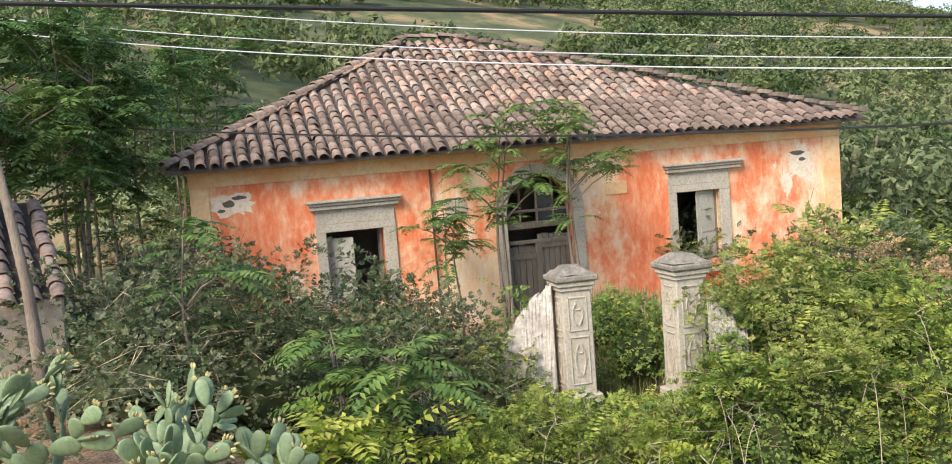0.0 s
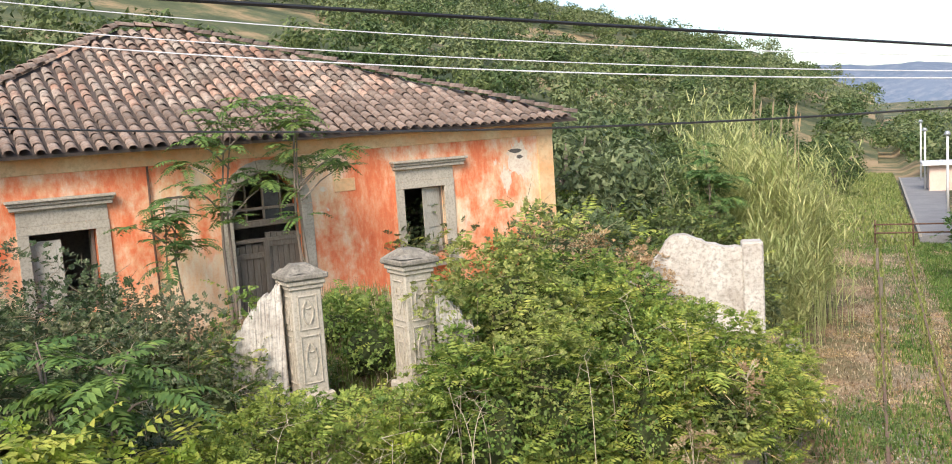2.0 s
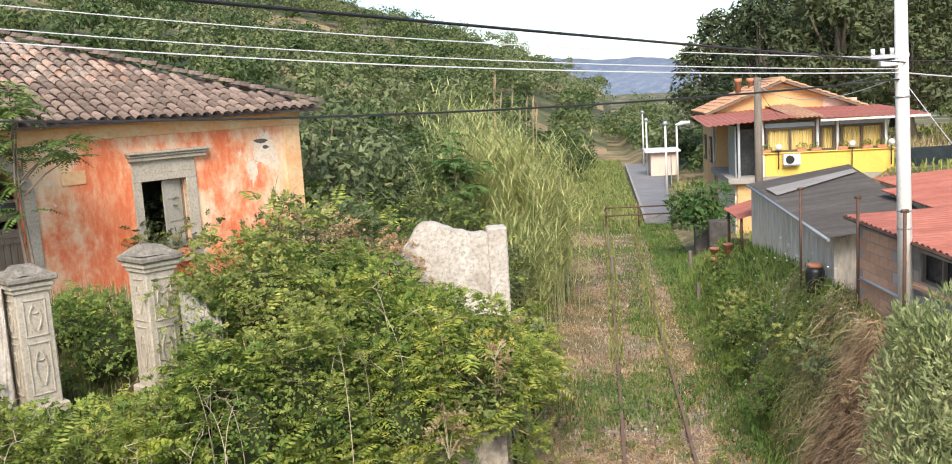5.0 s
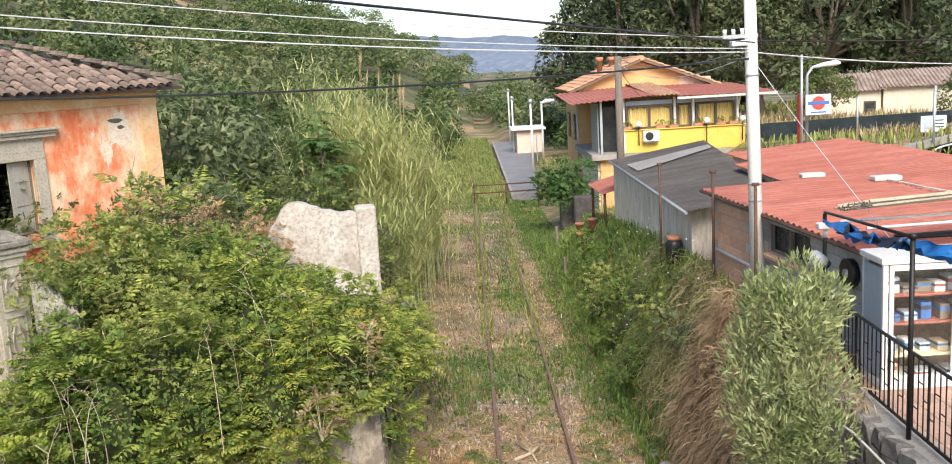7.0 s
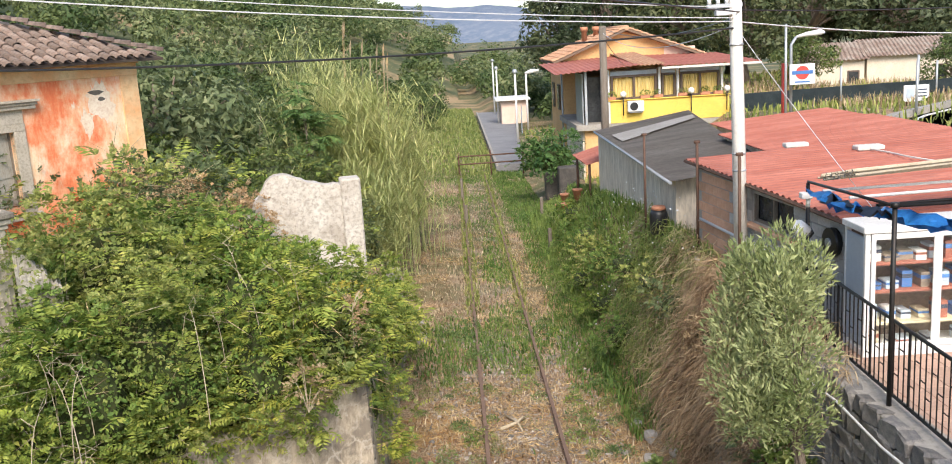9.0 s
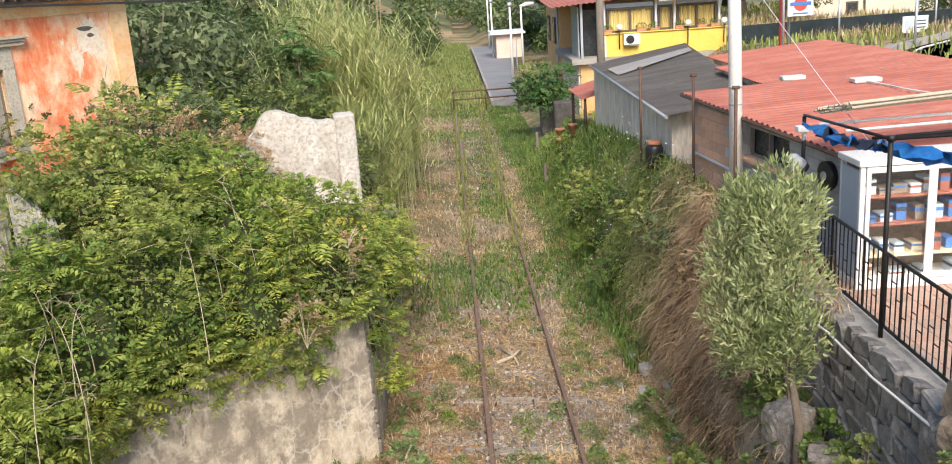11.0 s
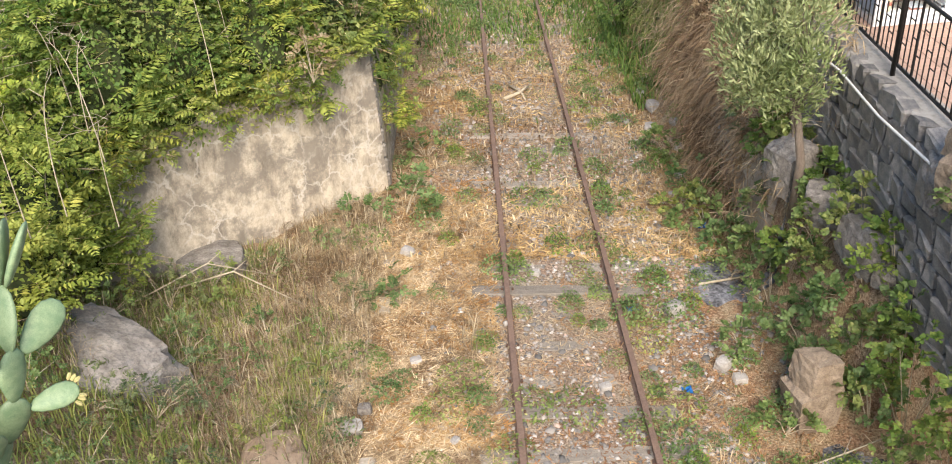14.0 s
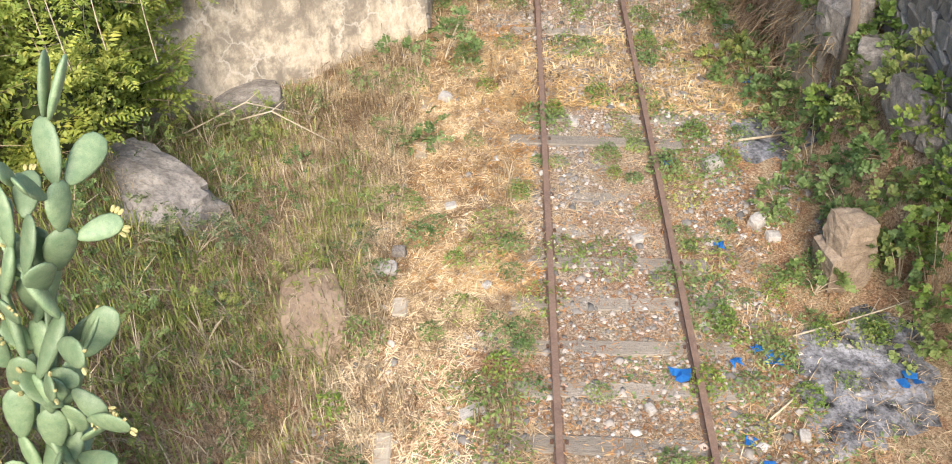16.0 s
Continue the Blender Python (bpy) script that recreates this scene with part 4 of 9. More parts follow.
def bush(name, x, y, rx, ry, top, leaf, label, category, size=0.085, dense=330, slim=0.55, frond=0, low=-0.45, base=None, group="", seed=0, dry=0):
    rng = np.random.RandomState(int(abs(x * 37 + y * 91) * 10) % 100000 + seed)
    z0 = float(ground_z(x, y)) if base is None else base
    h = max(top - z0, 0.5)
    b = thing(name, (x, y, z0), label, category, group)
    n = int(dense * 2.6 * (rx + ry) / 2 * (h * 0.6 + (rx + ry) / 2) * 1.5)
    ph = rng.uniform(0, 6.28, 6)
    zc = h * 0.42
    R = np.array([rx, ry, h - zc])
    small = max(rx, ry) < 0.62
    # a mass of overlapping mounds, each built of leafy shoots
    m = int(np.clip(13 * rx * ry + 7 * h, 7, 60))
    cd = sphere_pts(m, rng, low)
    lump = 1 + 0.17 * np.sin(cd[:, 0] * 4.1 + ph[0]) * np.sin(cd[:, 1] * 4.7 + ph[1]) + 0.09 * np.sin(cd[:, 2] * 7 + cd[:, 0] * 6 + ph[2])
    cc = cd * R * (lump * rng.uniform(0.45 if small else 0.66, 0.94, m))[:, None] + np.array([0, 0, zc])
    cr = rng.uniform(0.20, 0.42, m) * min(1.3, max(0.45, (rx + ry) / 2))
    ns = max(20, n // 9)
    w = rng.choice(m, ns, p=cr ** 2 / np.sum(cr ** 2))
    d = unit(sphere_pts(ns, rng, -0.9) + 0.55 * cd[w])
    p = cc[w] + d * (cr[w] * (1 - 0.45 * rng.uniform(0, 1, ns) ** 2))[:, None] * np.array([1, 1, 0.8])
    keep = p[:, 2] > 0.02
    p, d = p[keep], d[keep]
    head = unit(d * 0.75 + np.array([0, 0, 0.4]) + rng.normal(0, 0.35, p.shape))
    chunks = [sprays(p, head, size * 1.7, size * 0.66, rng, 4, slim * 1.15)]
    if not small:  # older leaves further in
        q = sphere_pts(n // 5, rng, low)
        chunks.append(scatter_leaves(q * R * rng.uniform(0.46, 0.80, (n // 5, 1)) + np.array([0, 0, zc]), q, size, rng, 0.7))
    if frond:
        k = rng.choice(len(p), frond)
        shoots = fronds(p[k] * 0.99, rng.uniform(0, 6.28, frond), size * 5.5, rng, 7, size * 1.45, 0.55, 0.9)
        tagged(part("young_growth", tri_mesh("young_growth", *shoots), L_SHOOT, b), "fresh feathery yellow-green shoots", kind="stuff")
    if dry:
        k = rng.choice(len(p), dry)
        al = unit(rng.normal(0, 1, (dry, 3)) * np.array([1, 1, 0.45]) + d[k] * 0.5)
        tagged(part("dead_growth", tri_mesh("dead_growth", *blades(p[k] * 1.0, al, unit(d[k] + 0.2), rng.uniform(0.2, 0.6, dry), 0.009 + 0 * al[:, 0], 0.3)), L_STRAW, b), "bleached dry stems among the leaves", kind="stuff")
    part("foliage", tri_mesh("foliage", *join(chunks)), leaf, b)
    # thin stalks inside small bushes, a solid core coloured as inner shade in larger ones
    if small:
        bm = bmesh.new()
        for k in range(7):
            e = p[rng.randint(len(p))]
            add_tube(bm, [(0, 0, 0), tuple(e * 0.5 + np.array([0, 0, 0.05])), tuple(e)], [0.008, 0.006, 0.003], 4, False)
        tagged(part("stalk", bm, M_DRYTWIG, b), "thin dry stalks", kind="stuff")
        return b
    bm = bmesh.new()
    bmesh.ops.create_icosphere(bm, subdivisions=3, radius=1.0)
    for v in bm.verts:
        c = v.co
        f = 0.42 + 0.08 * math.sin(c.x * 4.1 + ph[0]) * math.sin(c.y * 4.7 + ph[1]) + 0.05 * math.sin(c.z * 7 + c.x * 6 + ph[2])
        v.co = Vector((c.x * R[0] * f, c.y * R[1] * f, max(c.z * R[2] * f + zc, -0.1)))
    part("shade_core", bm, M_SHADE_CORE, b)
    return b


L_SHOOT = leafy("young_shoot_leaf", (0.17, 0.24, 0.04), (0.33, 0.41, 0.08), (0.52, 0.50, 0.12))
L_LEAF2 = leafy("pale_shrub_leaf", (0.12, 0.18, 0.05), (0.27, 0.335, 0.09), (0.46, 0.45, 0.16))
L_WEED2 = leafy("deep_shrub_leaf", (0.07, 0.14, 0.03), (0.17, 0.28, 0.06), (0.32, 0.38, 0.10))
BR = ("thorny bramble thicket with dull dark leaves and pale seed heads", "bramble")
VN = ("dense bright green shrub spilling over the bank", "shrub")
for x, y, r, top in ((-14.6, 9.0, 1.9, 6.35), (-12.0, 6.0, 1.7, 6.45), (-13.0, 7.9, 1.9, 6.5), (-12.4, 9.7, 1.7, 6.1), (-11.4, 11.2, 1.5, 5.35), (-10.5, 9.5, 1.5, 5.45), (-9.5, 8.2, 1.4, 5.25), (-10.9, 7.5, 1.6, 5.9), (-9.7, 10.6, 1.1, 4.75), (-13.0, 11.9, 1.3, 5.2), (-10.4, 5.3, 1.4, 5.7)):
    bush("bramble_bush", x, y, r, r, top, L_BRAMBLE, *BR, size=0.068, dense=470, group="bramble thicket", dry=260)
for x, y, r, top in ((-6.35, 14.3, 1.25, 6.0), (-5.6, 12.9, 1.1, 5.1), (-5.9, 15.9, 1.2, 5.15), (-4.5, 14.6, 1.3, 4.85), (-3.5, 15.9, 1.1, 4.2), (-3.35, 14.5, 0.85, 3.75), (-4.2, 13.6, 1.0, 4.1), (-5.1, 12.9, 1.0, 4.35), (-6.0, 12.0, 1.05, 4.5), (-6.6, 11.0, 1.0, 4.4), (-6.5, 9.9, 1.0, 3.9), (-6.3, 8.7, 0.8, 3.0), (-7.3, 9.0, 1.05, 4.6), (-7.2, 7.6, 0.9, 4.5), (-3.05, 17.3, 0.8, 3.6), (-2.95, 15.3, 0.8, 3.7), (-2.85, 18.6, 0.7, 3.1), (-2.8, 20.2, 0.75, 2.9), (-2.85, 22.2, 0.8, 2.6), (-2.9, 16.4, 0.7, 3.6), (-4.4, 17.2, 0.9, 4.2), (-6.8, 17.0, 1.0, 4.9), (-5.5, 16.7, 0.8, 4.5), (-6.25, 10.75, 0.63, 2.3), (-6.6, 10.2, 0.75, 2.6), (-5.45, 13.1, 0.7, 3.1), (-4.75, 13.6, 0.64, 3.0), (-4.05, 14.2, 0.64, 3.1)):
    bush("shrub", x, y, r, r, top, L_SHOOT if y < 10.9 else (L_VINE, L_VINE, L_LEAF2, L_VINE, L_WEED2)[int(abs(x * 13 + y * 7)) % 5], *VN, size=((0.075, 0.06, 0.085) if y > 11.5 else (0.055, 0.06, 0.065))[int(abs(x * 5 + y * 3)) % 3], dense=600 if y > 11.5 else 760, frond=150, group="shrubs over the retaining wall", dry=(90, 30, 170)[int(abs(x * 11 + y * 17)) % 3])
for x, y in ((-5.95, 12.05), (-5.25, 12.65), (-4.55, 13.25), (-3.85, 13.85)):
    bush("shrub", x, y, 0.75, 0.75, 2.8, (L_VINE, L_LEAF2)[int(abs(x * 10)) % 2], *VN, size=0.08, dense=480, frond=70, base=1.45, group="shrubs over the retaining wall", dry=60)
for x, y, r, top in ((-7.9, 5.9, 0.8, 5.0), (-6.9, 6.3, 0.7, 4.75), (-7.3, 7.3, 0.6, 4.7), (-6.6, 10.3, 0.6, 4.3)):
    bush("shrub", x, y, r, r, top, L_LIME, "young yellow-green shrub with feathery shoots", "shrub", size=0.10, dense=260, frond=50, group="young shrubs")
for x, y, r, top, leaf in ((-7.6, 21.3, 2.0, 5.2, L_SCRUB), (-5.2, 22.3, 1.6, 4.5, L_VINE), (-9.6, 24.5, 2.4, 5.7, L_VINE), (-4.3, 25.0, 1.2, 3.7, L_SCRUB), (-6.6, 27.4, 2.1, 4.6, L_OAK), (-4.7, 29.3, 1.3, 3.3, L_SCRUB), (-11.5, 20.5, 1.8, 5.6, L_SCRUB)):
    bush("shrub", x, y, r, r, top, leaf, "rough grey-green scrub behind the garden wall", "shrub", size=0.11, dense=240, frond=40, group="scrub behind the wall", dry=80)
for x, y, r, top in ((-2.84, 14.7, 0.25, 3.66), (-3.3, 12.7, 0.25, 3.4)):
    bush("withered_branch", x, y, r, r, top, L_BROWN, "withered orange-brown branch among green leaves", "branch", size=0.10, dense=420, slim=0.35, base=top - 0.9)
bush("fennel", -2.83, 14.7, 0.22, 0.22, 4.17, L_FENNEL, "yellow flowering fennel rising above the shrubs", "plant", size=0.05, dense=900, slim=0.25, base=3.37)

for x, y, r, top in ((-9.55, 11.2, 0.5, 5.35), (-9.3, 10.7, 0.6, 4.6), (-8.35, 10.9, 0.55, 4.25), (-7.7, 11.5, 0.5, 4.2), (-7.0, 11.8, 0.6, 4.35), (-8.7, 13.4, 0.8, 4.75), (-9.7, 13.9, 0.9, 4.7), (-7.7, 14.5, 0.8, 4.8), (-6.75, 13.1, 0.5, 5.3), (-6.85, 12.55, 0.64, 5.35), (-6.5, 12.2, 0.6, 4.9), (-9.75, 11.1, 0.5, 5.1)):
    bush("shrub", x, y, r, r, top, (L_LEAF2, L_WEED2)[int(abs(x * 10)) % 2], "low mixed weeds and creeper round the gate pillars", "shrub", size=0.07, dense=520, frond=12, group="weeds round the gate")
for x, y, r, top in ((-5.7, 17.8, 0.8, 5.45), (-6.5, 17.5, 1.0, 5.55), (-5.05, 18.0, 0.64, 5.3), (-4.6, 18.1, 0.4, 5.0)):
    bush("dry_shrub", x, y, r, r * 0.6, top, L_BROWN, "dry brown creeper over the ruined garden wall", "shrub", size=0.08, dense=320, slim=0.3, group="dry creeper on the wall")

for x, y, r, top in ((-4.6, 10.6, 0.35, 0.5), (-4.2, 9.3, 0.35, 0.45), (-4.9, 8.3, 0.4, 0.8), (-5.2, 7.2, 0.4, 1.0), (-4.3, 7.4, 0.3, 0.5), (-5.4, 10.7, 0.5, 1.2), (-4.2, 11.6, 0.35, 0.5), (-3.6, 12.6, 0.35, 0.4), (-4.9, 6.3, 0.35, 0.9), (-3.9, 6.6, 0.3, 0.45), (-4.6, 8.9, 0.45, 0.7), (-4.9, 9.6, 0.45, 0.8), (-4.5, 7.0, 0.45, 0.7), (-4.1, 5.7, 0.4, 0.6), (-4.7, 5.5, 0.45, 0.8), (-5.6, 6.6, 0.5, 1.1), (-5.9, 7.8, 0.5, 1.0), (-5.4, 8.0, 0.45, 0.8), (-3.2, 9.6, 0.3, 0.3), (-2.9, 10.7, 0.32, 0.4), (-3.1, 8.6, 0.25, 0.3), (-4.0, 10.2, 0.35, 0.5), (-3.7, 8.2, 0.3, 0.4), (-5.0, 11.2, 0.45, 0.7), (-5.9, 9.9, 0.45, 0.9), (-4.4, 4.9, 0.45, 0.7), (-5.3, 5.4, 0.5, 1.0)):
    bush("bank_weed", x, y, r, r, float(ground_z(x, y)) + top * 0.62 + 0.1, (L_WEED, L_LEAF2, L_SCRUB)[int(abs(y * 10)) % 3], "loose clump of green weeds in dry grass", "weed", size=0.06, dense=420, slim=0.4, group="weeds on the bank")

# shrubs hanging on the slope across the track
for x, y, r, top, leaf in ((3.25, 14.2, 0.5, 2.2, L_BROWN), (3.35, 16.2, 0.55, 2.35, L_BROWN), (3.3, 18.4, 0.7, 2.5, L_SCRUB), (3.3, 20.6, 0.8, 2.35, L_LEAF2), (3.2, 23.4, 0.9, 2.2, L_WEED2), (3.1, 26.5, 0.9, 1.7, L_LEAF2), (3.2, 30.0, 1.0, 1.4, L_WEED2), (3.3, 34.5, 0.9, 1.1, L_WEED2), (2.7, 21.8, 0.64, 1.0, L_WEED2), (2.75, 24.8, 0.64, 0.7, L_WEED2), (2.7, 28.3, 0.64, 0.5, L_WEED2)):
    bush("hanging_shrub", x, y, r, r * 1.6, top, leaf, "tangle of stems and leaves hanging down the bank", "shrub", size=0.075, dense=300, slim=0.3 if leaf is L_BROWN else 0.55, low=-0.5, group="growth on the bank", dry=70)
daisy = np.random.RandomState(33)
dn = 150
dx_, dy_ = daisy.normal(3.45, 0.35, dn), daisy.normal(23.5, 2.4, dn)
dp = np.stack([dx_, dy_, ground_z(dx_, dy_) + daisy.uniform(0.35, 0.9, dn)], -1)
tagged(part("wild_flowers", tri_mesh("wild_flowers", *scatter_leaves(dp, np.tile([[0, -0.6, 0.8]], (dn, 1)), 0.045, daisy, 0.9)), M_WHITE), "small white daisies in the weeds on the bank", "flowers", kind="stuff")
for x, y, r, top, leaf in ((3.6, 8.3, 0.5, 1.6, L_WEED), (3.55, 9.2, 0.5, 1.75, L_VINE), (3.75, 7.4, 0.4, 1.3, L_WEED), (3.5, 10.2, 0.5, 1.7, L_WEED), (3.45, 11.0, 0.5, 1.75, L_WEED), (3.4, 11.8, 0.5, 1.8, L_LEAF2), (3.3, 12.4, 0.45, 1.9, L_VINE), (3.2, 11.3, 0.4, 1.45, L_WEED), (3.2, 13.0, 0.5, 1.9, L_SCRUB), (2.85, 10.6, 0.4, 0.3, L_WEED), (3.0, 9.6, 0.45, 0.35, L_WEED), (3.15, 8.9, 0.45, 0.35, L_WEED), (3.3, 8.2, 0.4, 0.25, L_WEED), (3.2, 7.4, 0.35, 0.1, L_WEED), (2.65, 12.1, 0.45, 0.12, L_WEED), (2.5, 12.9, 0.5, 0.10, L_WEED), (2.55, 14.0, 0.45, 0.2, L_WEED), (2.2, 13.5, 0.4, 0.0, L_LEAF2), (2.4, 15.5, 0.45, 0.1, L_WEED), (2.8, 11.6, 0.35, 0.2, L_WEED), (2.2, 9.6, 0.3, -0.05, L_WEED), (2.35, 8.2, 0.3, -0.05, L_WEED), (3.1, 9.95, 0.45, 1.0, L_WEED), (3.05, 10.75, 0.4, 0.85, L_VINE), (3.2, 9.2, 0.45, 1.0, L_WEED), (3.35, 8.7, 0.45, 1.2, L_LEAF2), (3.0, 11.9, 0.35, 0.9, L_WEED), (3.6, 6.9, 0.45, 2.0, L_VINE), (3.58, 7.9, 0.5, 2.15, L_WEED2), (3.58, 8.8, 0.45, 2.1, L_VINE), (3.55, 9.7, 0.45, 2.0, L_LEAF2), (3.5, 10.6, 0.4, 2.0, L_WEED2), (3.2, 10.2, 0.4, 1.3, L_LEAF2)):
    bush("ivy_clump", x, y, r, r, top, leaf, "low clump of fresh green creeper among rocks", "creeper", size=0.075, dense=520, slim=0.8, group="creeper on the rocks")


def feather_tree(name, x, y, height, stems, spread, label, leaf, n=26, frond_len=0.75, seed=0, z0=None, lean=0.0):
    rng = np.random.RandomState(seed + 40)
    z0 = float(ground_z(x, y)) if z0 is None else z0
    t = thing(name, (x, y, z0), label, "tree", "feather-leaved trees")
    ch = []
    for s in range(stems):
        a = rng.uniform(0, 6.28)
        hh = height * rng.uniform(0.75, 1.0)
        off = rng.uniform(0, spread) if stems > 1 else 0.05
        foot = np.array([0.25 * off * math.cos(a), 0.25 * off * math.sin(a), -0.1])
        tip = np.array([off * math.cos(a) + lean, off * math.sin(a), hh])
        pts = [foot + (tip - foot) * k + np.array([0.05 * math.sin(k * 7 + s), 0.05 * math.cos(k * 6 + s), 0]) for k in np.linspace(0, 1, 8)]
        part("stem", tube(pts, list(np.linspace(0.01 + 0.006 * height, 0.008, 8)), 6), M_BARK, t)
        m = n
        k = np.concatenate([rng.uniform(0.45, 0.9, m // 2), rng.uniform(0.86, 1.0, m - m // 2)])
        base = foot + (tip - foot) * k[:, None]
        ch.append(fronds(base, rng.uniform(0, 6.28, m), frond_len, rng, 11, 0.15 * frond_len / 0.75, 0.55, 0.55))
        for b in range(3):
            kk = rng.uniform(0.55, 0.85)
            st = foot + (tip - foot) * kk
            bd = rng.uniform(0, 6.28)
            en = st + np.array([math.cos(bd), math.sin(bd), 0.7]) * height * 0.16
            part("branch", tube([st, (st + en) / 2 + np.array([0, 0, 0.06]), en], [0.02, 0.015, 0.008], 5), M_BARK, t)
            ch.append(fronds(en + rng.normal(0, 0.05, (n // 3, 3)), rng.uniform(0, 6.28, n // 3), frond_len, rng, 11, 0.15 * frond_len / 0.75, 0.55, 0.5))
    part("crown", tri_mesh("crown", *join(ch)), leaf, t)
    return t


AL = "slender tree of heaven with long feather leaves"
for i, (x, y, h, s) in enumerate(((-15.2, 6.6, 5.6, 3), (-17.0, 8.3, 6.6, 3), (-18.6, 6.8, 6.8, 3), (-16.6, 5.2, 6.0, 3), (-14.2, 4.6, 5.6, 2), (-19.0, 9.6, 7.0, 3), (-20.5, 8.0, 7.6, 3), (-21.5, 11.0, 7.4, 3), (-18.2, 10.4, 5.5, 2), (-22.5, 14.5, 8.0, 3), (-25.0, 17.0, 8.6, 3))):
    feather_tree("tree_of_heaven", x, y, h, s, 0.9, AL, L_AIL, 40, 0.85, i)
feather_tree("tree_of_heaven", -10.85, 6.55, 3.0, 1, 0.1, "thin bare-stemmed young tree of heaven in the brambles", L_AIL, 12, 0.7, 30)
# before the arched door
for i, (u, v, h, st) in enumerate(((5.35, -1.3, 5.2, 2), (6.9, -1.5, 5.3, 2), (4.6, -1.0, 2.9, 2))):
    q = HOUSE @ Vector((u, v, 0))
    feather_tree("tree_of_heaven", q.x, q.y, h, st, 0.35, "young tree of heaven growing before the arched door", L_AIL, 30 if h > 4 else 20, 0.62, 50 + i)
feather_tree("tree_of_heaven", -8.1, 6.9, 1.9, 3, 0.9, "low sapling of feathery green leaves above the brambles", L_AIL, 14, 0.75, 70)
feather_tree("tree_of_heaven", -5.6, 31.5, 4.6, 3, 0.9, "young tree of heaven beside the canes", L_AIL, 30, 0.8, 71)


def broad_tree(h, spread, leaves, size, seed, leaf, blobs=34, slim=0.55):
    """A tapered trunk with limbs and an uneven crown of leaf clumps."""
    rng = np.random.RandomState(seed)
    t = thing("tree", (0, 0, -200), "broad dark evergreen tree on the hillside", "tree", "trees of the hillside")
    bm = bmesh.new()
    add_tube(bm, [(0, 0, -0.4), (0.05 * h, 0, h * 0.22), (0.02 * h, 0.04 * h, h * 0.5), (0, 0.02 * h, h * 0.75)], [0.035 * h, 0.028 * h, 0.018 * h, 0.006 * h], 7)
    ctr, rad = [], []
    for b in range(blobs):
        a, k = rng.uniform(0, 6.28), rng.uniform(0.12, 1.0)
        rr = spread * math.sqrt(rng.uniform(0.02, 1)) * math.sin(math.pi * min(0.94, 0.22 + 0.72 * k)) ** 0.7
        c = np.array([rr * math.cos(a), rr * math.sin(a), h * (0.12 + 0.80 * k)])
        ctr.append(c)
        rad.append(spread * rng.uniform(0.14, 0.30))
        if b % 4 == 0:
            add_tube(bm, [(0.03 * h, 0, h * 0.25), tuple(c * 0.6 + np.array([0, 0, h * 0.1])), tuple(c)], [0.012 * h, 0.008 * h, 0.003 * h], 5)
    part("trunk", bm, M_BARK, t)
    ctr, rad = np.array(ctr), np.array(rad)
    which = rng.choice(blobs, leaves, p=rad ** 2 / np.sum(rad ** 2))
    d = sphere_pts(leaves, rng, -0.75)
    p = ctr[which] + d * (rad[which] * (1.05 - 0.4 * rng.uniform(0, 1, leaves) ** 2))[:, None] * np.array([1, 1, 0.8])
    part("crown", tri_mesh("crown", *chips(p, d, size, rng, slim)), leaf, t)
    return t


KINDS = [broad_tree(5.0, 2.5, 4200, 0.22, 1, L_OAK, 52), broad_tree(4.2, 2.6, 4200, 0.21, 2, L_SCRUB, 46), broad_tree(6.0, 2.8, 4500, 0.23, 3, L_OAK, 60), broad_tree(3.2, 2.3, 4200, 0.19, 4, L_OLIVE, 40, 0.4)]
LAB = ["round dark evergreen oak on the slope", "grey-green wild olive on the slope", "tall dark evergreen oak on the slope", "silvery olive bush on the slope"]
for ob, lab in zip(KINDS, LAB):
    tagged(ob, lab)
rng = np.random.RandomState(77)
placed = []


def put_tree(kind, x, y, s, sink=0.3):
    z = float(ground_z(x, y)) - sink
    q = copy_thing(kind, pose(x, y, z, 0, 0, rng.uniform(0, 360)) @ Matrix.Scale(s, 4))
    placed.append((x, y))
    return q


def clear_of(x, y, gap):
    u = (x + 16.57) * 0.5736 + (y - 11.0) * 0.8192
    v = -(x + 16.57) * 0.8192 + (y - 11.0) * 0.5736
    if -2.5 < u < 17 and -9 < v < 14 or (v < 3 and -16 < u < 20 and y < 21):
        return False
    return all((x - a) ** 2 + (y - b) ** 2 > gap * gap for a, b in placed)


tries = 0
while len(placed) < 130 and tries < 5000:  # the near wood behind the house and along the track
    tries += 1
    x, y = rng.uniform(-36, -6.0), rng.uniform(17, 80)
    if x > -9 and y < 40 or not clear_of(x, y, 2.5):
        continue
    put_tree(KINDS[rng.choice(4, p=[0.32, 0.26, 0.17, 0.25])], x, y, rng.uniform(0.75, 1.2))
far_spots, tries = [], 0
while len(far_spots) < 820 and tries < 20000:  # scrub and trees far up the hill
    tries += 1
    x, y = -14 - 200 * rng.uniform(0, 1) ** 1.4, rng.uniform(10, 270)
    if math.hypot(x, y) < 55 or y < -x * 0.12 or not clear_of(x, y, 3.4) or lumps(np.array(x), np.array(y), 0.05, 9) < -0.46:
        continue
    placed.append((x, y))
    far_spots.append((x, y, rng.uniform(0.8, 1.6)))
for k in range(60):
    far_spots.append((rng.uniform(-60, 120), rng.uniform(230, 420), rng.uniform(1.2, 2.0)))
for k in range(34):
    far_spots.append(((-1) ** k * rng.uniform(4.5, 8.0), 112 + k * 3.6, rng.uniform(0.9, 1.4)))
for k in range(46):  # the wood that closes the line of the track
    far_spots.append((rng.uniform(-34, 46), rng.uniform(178, 225), rng.uniform(1.3, 2.1)))
